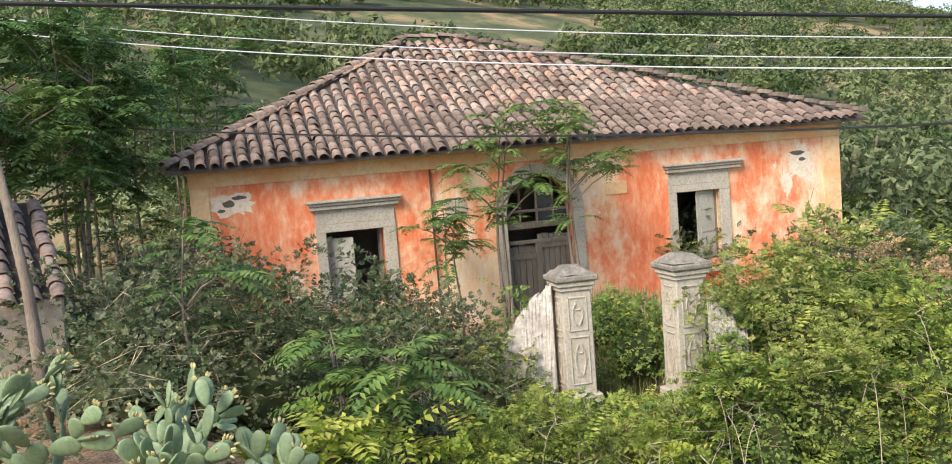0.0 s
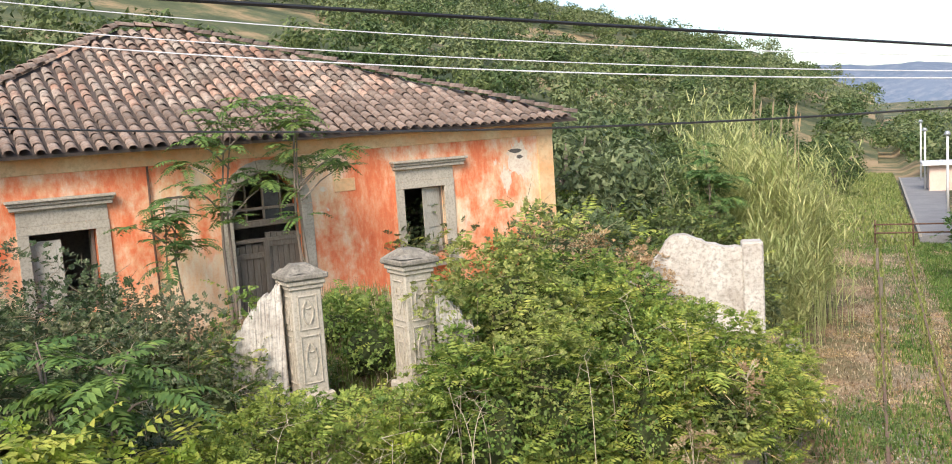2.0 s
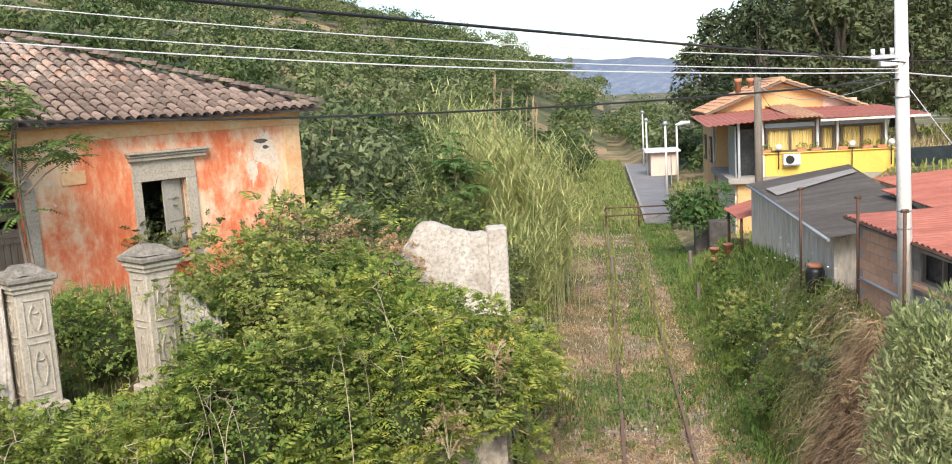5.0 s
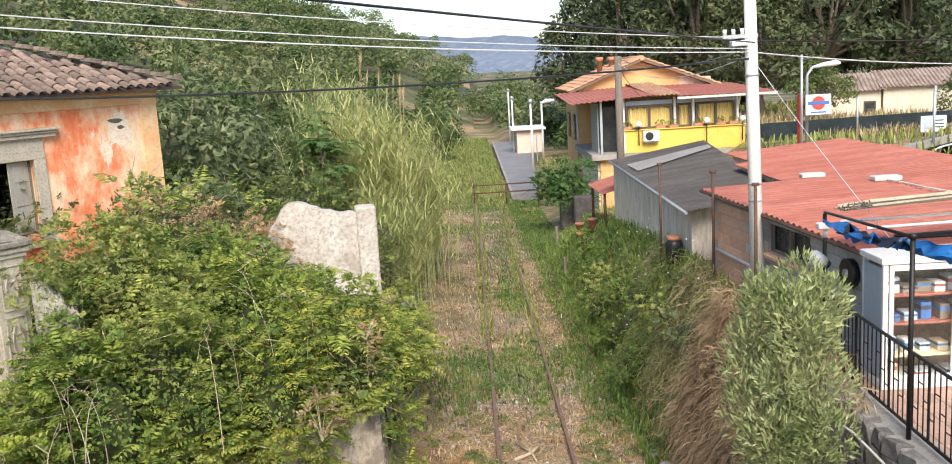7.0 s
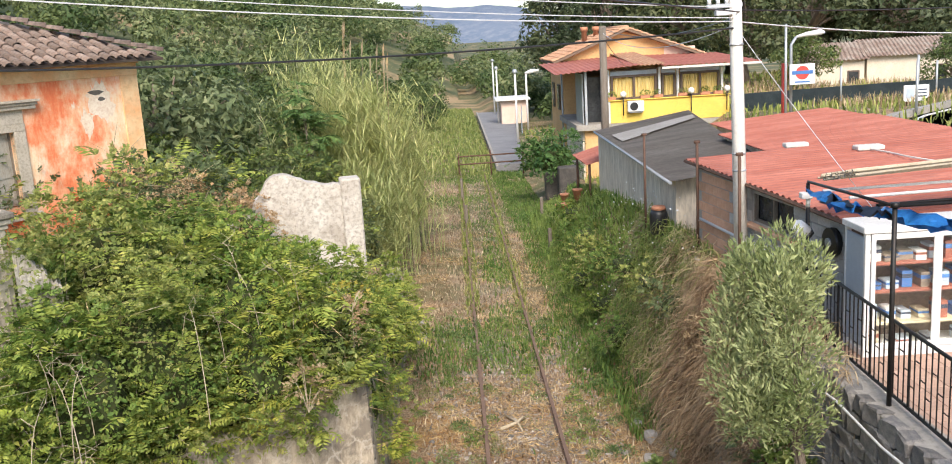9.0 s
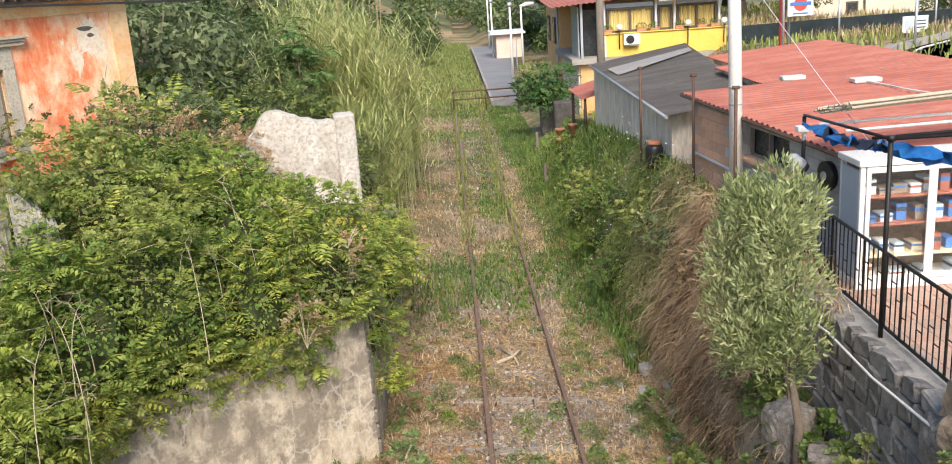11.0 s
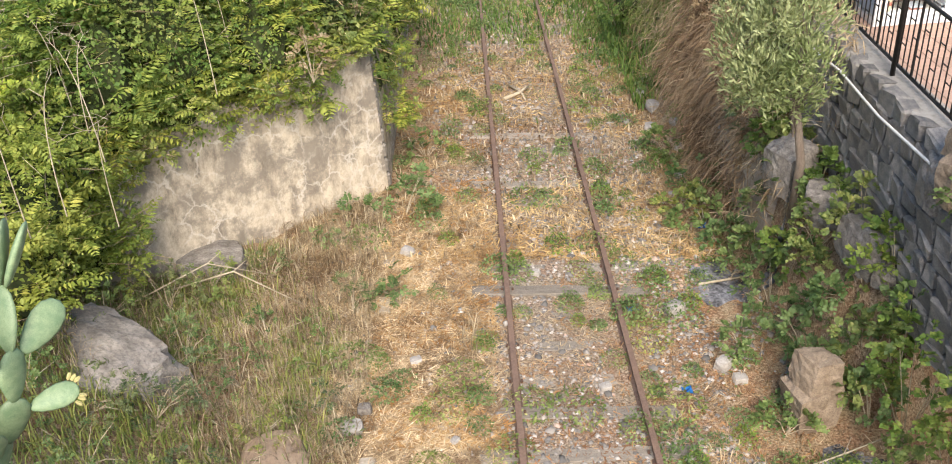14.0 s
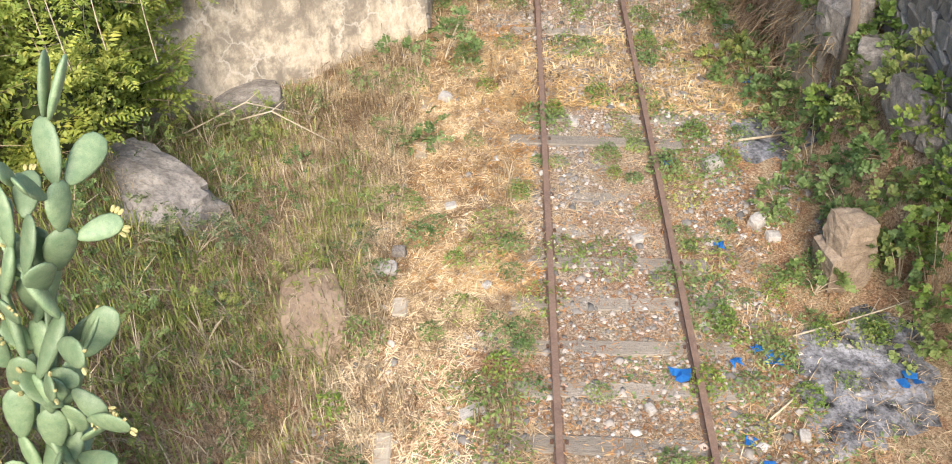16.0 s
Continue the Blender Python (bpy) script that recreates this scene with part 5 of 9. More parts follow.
for k in range(40):  # hedge behind the platform
    far_spots.append((rng.uniform(8.5, 24), rng.uniform(82, 170), rng.uniform(0.6, 1.0)))


def far_wood(spots, leaf, label, per, seed):
    rg = np.random.RandomState(seed)
    P, D, S = [], [], []
    for x, y, s in spots:
        z = float(ground_z(x, y))
        blobs = 9
        a, q = rg.uniform(0, 6.28, blobs), np.sqrt(rg.uniform(0, 1, blobs))
        h = 4.2 * s
        c = np.stack([x + 2.4 * s * q * np.cos(a), y + 2.4 * s * q * np.sin(a), z + h * (0.35 + 0.5 * rg.uniform(0, 1, blobs) * (1 - 0.6 * q ** 2))], -1)
        w = rg.randint(0, blobs, per)
        d = sphere_pts(per, rg, -0.6)
        P.append(c[w] + d * (1.0 * s * rg.uniform(0.7, 1.0, (per, 1))))
        D.append(d)
    P, D = np.concatenate(P), np.concatenate(D)
    tagged(part("far_wood", tri_mesh("far_wood", *chips(P, D, 0.60, rg)), leaf), label, "wood", kind="stuff")


far_wood(far_spots[0::3], L_OAK, "dark evergreen wood on the far hillside", 430, 1)
far_wood(far_spots[1::3], L_SCRUB, "grey-green scrub on the far hillside", 400, 2)
far_wood(far_spots[2::3], L_HILL, "olive-green scrub on the far hillside", 400, 3)
for k in range(9):  # along the far track
    y = 48 + k * 7.5
    for sx in (-1, 1):
        if sx > 0 and y < 112:
            continue
        x = sx * rng.uniform(4.2, 7.5) - (1.5 if sx < 0 and y < 80 else 0)
        put_tree(KINDS[rng.choice(3)], x, y + rng.uniform(-2, 2), rng.uniform(0.7, 1.1) * (1.0 if y < 110 else 1.3))
BIG = broad_tree(14, 4.6, 7000, 0.48, 21, L_EUC, 100)
tagged(BIG, "tall dark eucalyptus behind the yellow house", group="tall trees behind the houses")
for x, y, s in ((14.0, 92, 0.95), (20.0, 86, 1.1), (25.5, 88, 1.0), (30.5, 84, 1.15), (17.5, 100, 1.2), (36.0, 96, 1.05), (21.5, 72, 0.8), (42, 92, 1.0), (48, 100, 1.1), (55, 90, 1.0), (12.0, 104, 1.1), (27.0, 96, 1.2), (22.5, 94, 1.1), (33.5, 90, 1.2), (39, 86, 1.1)):
    put_tree(BIG, x, y, s)
for x, y, s in ((30.2, 59, 0.75), (33.5, 58, 0.9), (37.5, 60, 1.0), (22.3, 63, 0.9)):
    put_tree(KINDS[0], x, y, s)
for ob in [*KINDS, BIG]:  # the patterns stand among the rest
    ob.matrix_basis = Matrix.Identity(4)
for ob, (x, y) in zip([*KINDS, BIG], ((-10.5, 33), (-14, 30), (-19, 36), (-12.5, 40), (60, 84))):
    ob.matrix_basis = pose(x, y, float(ground_z(x, y)) - 0.3)


# canes
def cane_clump(x, y, rx, ry, n, h, seed, label):
    rng = np.random.RandomState(seed)
    z0 = float(ground_z(x, y))
    c = thing("cane_clump", (x, y, z0), label, "cane", "giant canes")
    fx, fy = rng.normal(0, rx * 0.5, n), rng.normal(0, ry * 0.5, n)
    hh = h * rng.uniform(0.65, 1.05, n)
    gz = ground_z(x + fx, y + fy) - z0
    bend = rng.normal(0, 0.14, (n, 2))
    bm = bmesh.new()
    B, A, N, Ls = [], [], [], []
    for i in range(n):
        p = [np.array([fx[i] + bend[i, 0] * hh[i] * t * t, fy[i] + bend[i, 1] * hh[i] * t * t, gz[i] + hh[i] * t]) for t in (0, 0.35, 0.7, 1)]
        add_tube(bm, p, [0.014, 0.012, 0.008, 0.003], 4, False)
        for k in range(26):
            t = rng.uniform(0.22, 1.0)
            a = rng.uniform(0, 6.28)
            B.append([fx[i] + bend[i, 0] * hh[i] * t * t, fy[i] + bend[i, 1] * hh[i] * t * t, gz[i] + hh[i] * t])
            A.append([math.cos(a), math.sin(a), rng.uniform(-0.1, 1.6)])
            N.append([-math.cos(a) * 0.6, -math.sin(a) * 0.6, 1])
            Ls.append(rng.uniform(0.45, 0.95))
    part("cane", bm, L_CANE, c)
    Ls = np.array(Ls)
    part("blade", tri_mesh("blade", *blades(np.array(B), unit(np.array(A)), unit(np.array(N)), Ls, 0.042 + 0 * Ls, 0.2, 0.3)), L_CANE, c)


cane_clump(-4.35, 36.0, 1.9, 3.0, 560, 6.0, 3, "tall clump of pale green giant canes beside the track")
cane_clump(-3.9, 32.5, 0.9, 2.0, 110, 3.4, 4, "leaning pale canes at the foot of the bank")
cane_clump(-6.2, 40.5, 1.6, 2.2, 150, 6.4, 5, "tall clump of pale green giant canes")
plumes = np.random.RandomState(6)
for k in range(9):
    x, y = -5.0 + plumes.normal(0, 1.3), 37.5 + plumes.normal(0, 1.4)
    z, h = float(ground_z(x, y)), plumes.uniform(7.0, 8.0)
    cs = thing("cane_stalk", (x, y, z), "bare straw-coloured cane stalk with a withered plume", "cane", "dry cane stalks")
    part("stalk", tube([(0, 0, -0.1), (0.1, 0, h * 0.6), (0.2, 0.1, h)], [0.022, 0.016, 0.008], 5), L_STRAW, cs)
    part("plume", tube([(0.19, 0.1, h - 0.5), (0.21, 0.1, h - 0.2), (0.26, 0.1, h + 0.15)], [0.012, 0.045, 0.01], 5), L_STRAW, cs)


# olive by the terrace
def olive_tree(x, y):
    rng = np.random.RandomState(8)
    t = thing("olive_tree", (x, y, 1.15), "small silvery olive tree on the stone ledge", "tree")
    bm = bmesh.new()
    add_tube(bm, [(0, 0, -0.2), (0.03, 0.02, 0.6), (-0.08, 0.05, 1.3), (-0.15, 0.05, 2.2)], [0.07, 0.06, 0.045, 0.02], 8)
    part("trunk", bm, M_BARK, t)
    P, D = [], []
    for b in range(46):
        k = rng.uniform(0, 1)
        a = rng.uniform(0, 6.28)
        rr = (0.14 + 0.52 * math.sin(math.pi * (0.16 + 0.78 * k))) * math.sqrt(rng.uniform(0.05, 1))
        c = np.array([-0.40 + rr * math.cos(a), rr * 1.1 * math.sin(a), 1.5 + 2.25 * k])
        part("branch", tube([(-0.1, 0.05, 0.9 + 1.1 * k), c * 0.6 + np.array([0, 0, 0.55 + 0.9 * k * 0.4]), c], [0.016, 0.01, 0.004], 4), M_BARK, t) if b % 3 == 0 else None
        d = sphere_pts(260, rng, -0.8)
        P.append(c + d * rng.uniform(0.22, 0.32) * (1 - 0.5 * rng.uniform(0, 1, (260, 1)) ** 2) * np.array([1, 1, 1.25]))
        D.append(d)
    P, D = np.concatenate(P), np.concatenate(D)
    n = len(P)
    al = unit(D * 0.8 + np.array([0, 0, 0.8]) + rng.normal(0, 0.5, (n, 3)))
    nor = unit(np.cross(al, rng.normal(0, 1, (n, 3))))
    s = 0.10 * rng.uniform(0.7, 1.3, n)
    part("crown", tri_mesh("crown", *blades(P, al, nor, s, s * 0.27)), L_OLIVE, t)


olive_tree(3.05, 10.75)


# prickly pear
def pad_mesh():
    bm = bmesh.new()
    bmesh.ops.create_uvsphere(bm, u_segments=12, v_segments=7, radius=1.0)
    for v in bm.verts:
        z = v.co.z
        w = 0.62 * (0.82 + 0.24 * z)
        v.co = Vector((v.co.x * w * 0.5, v.co.y * 0.075, (z + 1) * 0.5))
    for f in bm.faces:
        f.smooth = True
    me = bpy.data.meshes.new("pad")
    bm.to_mesh(me)
    bm.free()
    me.materials.append(M_PAD)
    return me


M_PAD = worn("cactus_skin", (0.17, 0.26, 0.13), (0.29, 0.37, 0.20), (0.10, 0.16, 0.08), 6, 70, 0.55, 0.15, vary=0.35)
M_FRUIT = worn("cactus_fruit", (0.42, 0.42, 0.16), (0.55, 0.42, 0.20), (0.34, 0.36, 0.13), 6, 40, 0.6, 0.1, vary=0.3)
PAD = pad_mesh()
bm = bmesh.new()
bmesh.ops.create_uvsphere(bm, u_segments=5, v_segments=4, radius=1.0, matrix=Matrix.Translation((0, 0, 0.9)) @ Matrix.Diagonal((0.48, 0.48, 1.0, 1)))
FRUIT = bpy.data.meshes.new("fruit")
bm.to_mesh(FRUIT)
bm.free()
FRUIT.materials.append(M_FRUIT)


def prickly_pear(x, y, z0, stems, levels, size, seed, spread=0.5, toward=None, aims=()):
    rng = random.Random(seed)
    c = thing("prickly_pear", (x, y, z0), "prickly pear cactus with flat green pads and budding fruit", "cactus", "prickly pears")

    def grow(m, level, s):
        ob = new("pad", PAD)
        ob.parent = c
        ob.matrix_basis = m @ Matrix.Diagonal((s, s, s, 1))
        last = level == levels or rng.random() < 0.12
        if last:
            if rng.random() < 0.55:
                for k in range(rng.randint(3, 7)):
                    a = radians(rng.uniform(-55, 55))
                    f = new("fruit", FRUIT)
                    f.parent = c
                    f.matrix_basis = m @ Matrix.Translation((0.29 * s * math.sin(a), 0, s * (0.62 + 0.36 * math.cos(a)))) @ Matrix.Rotation(a, 4, "Y") @ Matrix.Scale(0.026, 4)
            return
        for k in range(rng.choice((1, 2, 2, 3))):
            a = radians(rng.uniform(-62, 62))
            n = m @ Matrix.Translation((0.27 * s * math.sin(a), 0, s * (0.60 + 0.36 * math.cos(a)))) @ Matrix.Rotation(a * 0.8, 4, "Y") @ Matrix.Rotation(radians(rng.uniform(-60, 60)), 4, "Z") @ Matrix.Rotation(radians(rng.uniform(-22, 22)), 4, "X")
            grow(n, level + 1, s * rng.uniform(0.82, 1.02))

    for aim in aims:  # long limbs of pads that climb towards the light
        start = Vector((rng.uniform(-spread, spread), rng.uniform(-spread, spread), -0.08))
        run = Vector(aim) - Vector((x, y, z0)) - start
        steps = max(2, round(run.length / (size * 0.86)))
        at = start
        for k in range(steps):
            goal = start + run * ((k + 1) / steps) + Vector((rng.uniform(-0.1, 0.1), rng.uniform(-0.1, 0.1), 0))
            d = goal - at
            m = Matrix.Translation(at) @ d.to_track_quat("Z", "Y").to_matrix().to_4x4() @ Matrix.Rotation(rng.uniform(0, 6.28), 4, "Z")
            if k >= steps - 1:
                grow(m, levels - 1, size)
            else:
                ob = new("pad", PAD)
                ob.parent = c
                ob.matrix_basis = m @ Matrix.Diagonal((size * 0.95, size * 1.3, d.length * 1.1, 1))
                if k >= steps - 4:
                    for side in rng.sample((-1, 1), rng.choice((1, 2))):
                        grow(m @ Matrix.Translation((side * 0.2 * size, 0, size * 0.7)) @ Matrix.Rotation(side * radians(rng.uniform(35, 75)), 4, "Y") @ Matrix.Rotation(rng.uniform(-1, 1), 4, "Z"), levels - rng.choice((0, 0, 1)), size * rng.uniform(0.7, 1.0))
            at = goal
    for k in range(stems):
        a = rng.uniform(0, 6.28)
        r = spread * math.sqrt(rng.random())
        tilt = Matrix.Rotation(radians(rng.uniform(-22, 22)), 4, "X") @ Matrix.Rotation(radians(rng.uniform(-22, 22)), 4, "Y")
        if toward:
            tilt = Matrix.Rotation(radians(toward[1]), 4, Vector((-math.sin(radians(toward[0])), math.cos(radians(toward[0])), 0))) @ tilt
        lx, ly = r * math.cos(a), r * math.sin(a)
        lz = float(ground_z(x + lx, y + ly)) - z0 - 0.08
        grow(Matrix.Translation((lx, ly, lz)) @ tilt @ Matrix.Rotation(rng.uniform(0, 6.28), 4, "Z"), 1, size * rng.uniform(0.85, 1.1))


prickly_pear(-7.2, 4.3, float(ground_z(-7.2, 4.3)), 9, 5, 0.36, 3, 0.75)
prickly_pear(-8.6, 3.2, float(ground_z(-8.6, 3.2)), 7, 5, 0.34, 5, 0.6)
AIMS = ((-3.62, 4.38, 4.7), (-3.95, 4.2, 4.35), (-3.78, 4.2, 4.2), (-3.98, 4.15, 3.7), (-3.9, 4.05, 3.2), (-3.95, 3.85, 2.95))
prickly_pear(-4.45, 3.7, float(ground_z(-4.45, 3.7)), 2, 3, 0.40, 9, 0.3, None, AIMS)


# grasses and litter
def grass_field(name, n, xr, yr, hr, leaf, label, seed, mask=None, wide=0.012, bow=0.35, lift=0.0):
    rng = np.random.RandomState(seed)
    x, y = rng.uniform(*xr, n), rng.uniform(*yr, n)
    if mask is not None:
        k = mask(x, y)
        x, y = x[k], y[k]
    n = len(x)
    z = ground_z(x, y) + lift
    h = rng.uniform(*hr, n)
    a = rng.uniform(0, 6.28, n)
    lean = np.abs(rng.normal(0, bow, n))
    side = np.stack([-np.sin(a), np.cos(a), 0 * a], -1) * (wide * rng.uniform(0.6, 1.3, n))[:, None]
    fwd = np.stack([np.cos(a), np.sin(a), 0 * a], -1)
    p0 = np.stack([x, y, z], -1)
    p1 = p0 + fwd * (lean * h * 0.35)[:, None] + np.array([0, 0, 1.0]) * (h * 0.6)[:, None]
    p2 = p0 + fwd * (lean * h)[:, None] + np.array([0, 0, 1.0]) * (h * np.clip(1 - lean * 0.5, 0.1, 1))[:, None]
    v = np.stack([p0 - side, p0 + side, p1 - side * 0.7, p1 + side * 0.7, p2], 1).reshape(-1, 3)
    f = (np.array([[0, 1, 3], [0, 3, 2], [2, 3, 4]])[None] + np.arange(n)[:, None, None] * 5).reshape(-1, 3)
    return tagged(part(name, tri_mesh(name, v, f), leaf), label, "grass", kind="stuff")


def patchy(scale, level, seed):
    return lambda x, y: lumps(x, y, scale, seed) + RNG.normal(0, 0.25, len(x)) > level


near_gate = lambda x, y: wing_dist(x, y) > 0.8
grass_field("tall_grass", 11000, (-11.5, -5.2), (8.4, 17.5), (0.25, 0.75), L_GRASS, "tall green grass before the gate", 1, near_gate, 0.014)
grass_field("dry_grass", 7000, (-11.5, -5.2), (8.4, 17.5), (0.3, 0.8), L_STRAW, "dry grass stalks before the gate", 11, near_gate, 0.008)
grass_field("bank_grass", 26000, (-7.4, -3.0), (3.2, 12.5), (0.06, 0.34), L_LEAF2, "green weeds and grass on the bank", 2, lambda x, y: (lumps(x, y, 1.3, 3) + RNG.normal(0, 0.3, len(x)) - 0.45 * (x + 4.2) > 0.0) & (wing_dist(x, y) < 0), 0.009, 0.6)
grass_field("dry_grass", 30000, (-7.6, -1.2), (2.5, 14.0), (0.08, 0.40), L_STRAW, "dry straw-coloured grass on the bank", 3, lambda x, y: ((x < -2.6) & (lumps(x, y, 1.1, 5) > -0.5) | (lumps(x, y, 1.6, 6) > 0.75)) & (wing_dist(x, y) < 0), 0.006, 0.9)
grass_field("dry_grass", 5000, (1.2, 3.0), (3.0, 26), (0.04, 0.2), L_STRAW, "dry grass beside the track", 4, patchy(1.2, 0.2, 7), 0.006, 0.9)


def lush(x, y):
    """Where the grass on the track grows thickest."""
    spot = lambda cx, cy, sx, sy: np.exp(-((x - cx) / sx) ** 2 - ((y - cy) / sy) ** 2)
    g = 1.1 * spot(-1.7, 23.0, 1.0, 3.0) + 0.8 * spot(0.1, 23.5, 0.9, 2.4) + 0.9 * spot(2.0, 22, 0.8, 3.0)
    g = g + smooth01(1.0, 2.0, x) * smooth01(20, 27, y) + 0.75 * spot(0.2, 33, 0.7, 9) + 0.55 * smooth01(38, 50, y)
    return g + 0.25 * lumps(x, y, 0.9, 8) + 0.25 * lumps(x, y, 0.25, 18)


thick = lambda lo: (lambda x, y: lush(x, y) + RNG.normal(0, 0.14, len(x)) > lo)
grass_field("track_grass", 62000, (-3.2, 3.2), (14, 62), (0.06, 0.24), L_TURF, "green grass overgrowing the track", 5, thick(0.57), 0.017, 0.6)
grass_field("track_grass", 12000, (-4.6, 1.6), (60, 135), (0.15, 0.5), L_GRASS, "yellow-green grass over the far track", 15, None, 0.045, 0.5)
grass_field("track_grass", 7000, (-1.05, 1.05), (27, 62), (0.10, 0.34), L_GRASS, "yellow-green grass grown over the rails", 16, lambda x, y: np.abs(np.abs(x) - 0.75) < 0.22, 0.018, 0.6)
grass_field("dry_grass", 26000, (-3.4, 2.8), (12, 62), (0.04, 0.20), L_STRAW, "dry grass overgrowing the track", 6, lambda x, y: (lush(x, y) + RNG.normal(0, 0.2, len(x)) < 0.7) & (lumps(x, y, 0.8, 9) > -0.6), 0.014, 1.2)
grass_field("bank_growth", 15000, (2.2, 4.0), (17.5, 46), (0.12, 0.42), L_TURF, "green weeds hanging on the far bank", 8, lambda x, y: lumps(x, y, 0.7, 12) > -0.5, 0.02, 0.8)


def drape(name, n, yr, leaf, label, seed, xr=(2.85, 3.95)):
    """Withered stems that hang over the edge of the bank in long bowed strands."""
    rng = np.random.RandomState(seed)
    y = rng.uniform(*yr, n)
    x = rng.uniform(*xr, n) + 0.12 * lumps(y, y * 0, 2.0, 5)
    z = ground_z(x, y) + rng.uniform(0.0, 0.3, n)
    ln = rng.uniform(0.2, 0.75, n)
    a = rng.normal(math.pi, 1.25, n)
    fwd = np.stack([np.cos(a), np.sin(a), 0 * a], -1)
    p0 = np.stack([x, y, z], -1)
    side = np.stack([-np.sin(a), np.cos(a), rng.normal(0, 0.4, n)], -1) * 0.0065
    lift = rng.uniform(0.05, 0.7, n)
    pts = [p0 + fwd * (ln * q)[:, None] + np.array([0, 0, 1.0]) * (ln * (lift * q * 2.2 - (1.0 + lift) * q * q))[:, None] + rng.normal(0, 0.045, (n, 3)) for q in (0, 0.3, 0.62, 0.9)]
    v = np.stack([pts[0] - side, pts[0] + side, pts[1] - side, pts[1] + side, pts[2] - side * 0.8, pts[2] + side * 0.8, pts[3]], 1).reshape(-1, 3)
    f = (np.array([[0, 1, 3], [0, 3, 2], [2, 3, 5], [2, 5, 4], [4, 5, 6]])[None] + np.arange(n)[:, None, None] * 7).reshape(-1, 3)
    tagged(part(name, tri_mesh(name, v, f), leaf), label, "withered growth", kind="stuff")


drape("hanging_straw", 13000, (12.6, 17.8), L_TAN, "mat of tan withered stems hanging down the bank", 9)
drape("hanging_straw", 4000, (11.0, 20.5), L_STRAW, "bleached dry stems hanging down the bank", 10)
drape("hanging_straw", 3000, (17.0, 24.0), L_GRASS, "yellowing grass hanging down the bank", 11)
grass_field("verge_grass", 7000, (9, 30), (24, 70), (0.3, 0.8), L_STRAW, "dry verge grass beside the road", 7, lambda x, y: (x > 17) & (y > 38), 0.03, 0.5)
grass_field("field_grass", 9000, (5, 40), (24, 90), (0.2, 0.6), L_GRASS, "green grass behind the sheds", 12, None, 0.05, 0.5)


# ---- terrace side: sheds, houses, poles ----
M_RENDER = worn("stained_grey_render", (0.64, 0.55, 0.43), (0.87, 0.79, 0.66), (0.38, 0.33, 0.26), 1.8, 9, 0.93, 0.5, stretch=(1.6, 1.6, 0.3))
M_BLOCK = worn("concrete_block", (0.54, 0.52, 0.48), (0.66, 0.63, 0.58), (0.42, 0.40, 0.36), 2.0, 24, 0.95, 0.5, vary=0.25)
M_CLAYBLOCK = worn("hollow_clay_block", (0.70, 0.40, 0.25), (0.76, 0.50, 0.34), (0.56, 0.31, 0.19), 2.0, 24, 0.92, 0.4, vary=0.25)
M_MORTAR = worn("mortar", (0.34, 0.32, 0.29), (0.42, 0.40, 0.36), (0.26, 0.25, 0.22), 3, 30)
M_TERRACE = worn("terrace_tile", (0.46, 0.30, 0.22), (0.54, 0.38, 0.29), (0.38, 0.25, 0.19), 1.5, 18, 0.75, 0.15, vary=0.18)
M_ASPHALT = worn("asphalt", (0.11, 0.115, 0.125), (0.15, 0.155, 0.165), (0.08, 0.08, 0.085), 0.5, 30, 0.9)
M_POLE = worn("pale_concrete_pole", (0.72, 0.70, 0.65), (0.80, 0.78, 0.73), (0.6, 0.58, 0.53), 1.5, 20, 0.85, 0.2)
M_GALV = worn("galvanised_steel", (0.42, 0.45, 0.47), (0.50, 0.53, 0.55), (0.36, 0.38, 0.4), 2, 20, 0.5, 0.05, 0.5)
M_PAVE = worn("platform_paving", (0.20, 0.20, 0.21), (0.27, 0.27, 0.27), (0.15, 0.15, 0.16), 0.6, 12, 0.9)
M_CURTAIN = worn("yellow_curtain", (0.72, 0.55, 0.20), (0.80, 0.66, 0.30), (0.58, 0.42, 0.14), 2, 14, 0.8, stretch=(6, 6, 0.4))
M_BROWNFRAME = worn("brown_frame", (0.09, 0.06, 0.045), (0.12, 0.085, 0.06), (0.06, 0.04, 0.03), 2, 20, 0.6)
M_BLUE = worn("blue_plastic", (0.03, 0.22, 0.62), (0.05, 0.30, 0.72), (0.02, 0.15, 0.5), 4, 20, 0.45, 0.3)
M_DARKTARP = worn("dark_tarp", (0.03, 0.05, 0.09), (0.05, 0.07, 0.11), (0.02, 0.03, 0.05), 4, 20, 0.5, 0.4)
M_REEDMAT = worn("split_cane", (0.52, 0.44, 0.32), (0.62, 0.54, 0.41), (0.38, 0.31, 0.21), 3, 30, 0.85, 0.4, vary=0.35)
M_ROOFTILE = worn("orange_roof_tile", (0.44, 0.22, 0.12), (0.60, 0.38, 0.24), (0.28, 0.16, 0.10), 1.2, 8, 0.92)
M_PALEWALL = worn("pale_house_plaster", (0.66, 0.58, 0.46), (0.74, 0.67, 0.56), (0.54, 0.47, 0.37), 0.9, 9, 0.92)
M_ROOFBOARD = worn("roof_board", (0.16, 0.11, 0.08), (0.22, 0.16, 0.11), (0.10, 0.07, 0.05), 1.5, 12, 0.92)
M_PANEL = worn("blue_grey_panel", (0.40, 0.47, 0.54), (0.46, 0.53, 0.60), (0.36, 0.42, 0.5), 1.5, 14, 0.4, 0.05)
M_TERRACOTTA = worn("terracotta", (0.52, 0.22, 0.12), (0.58, 0.28, 0.16), (0.42, 0.17, 0.1), 3, 20, 0.8)
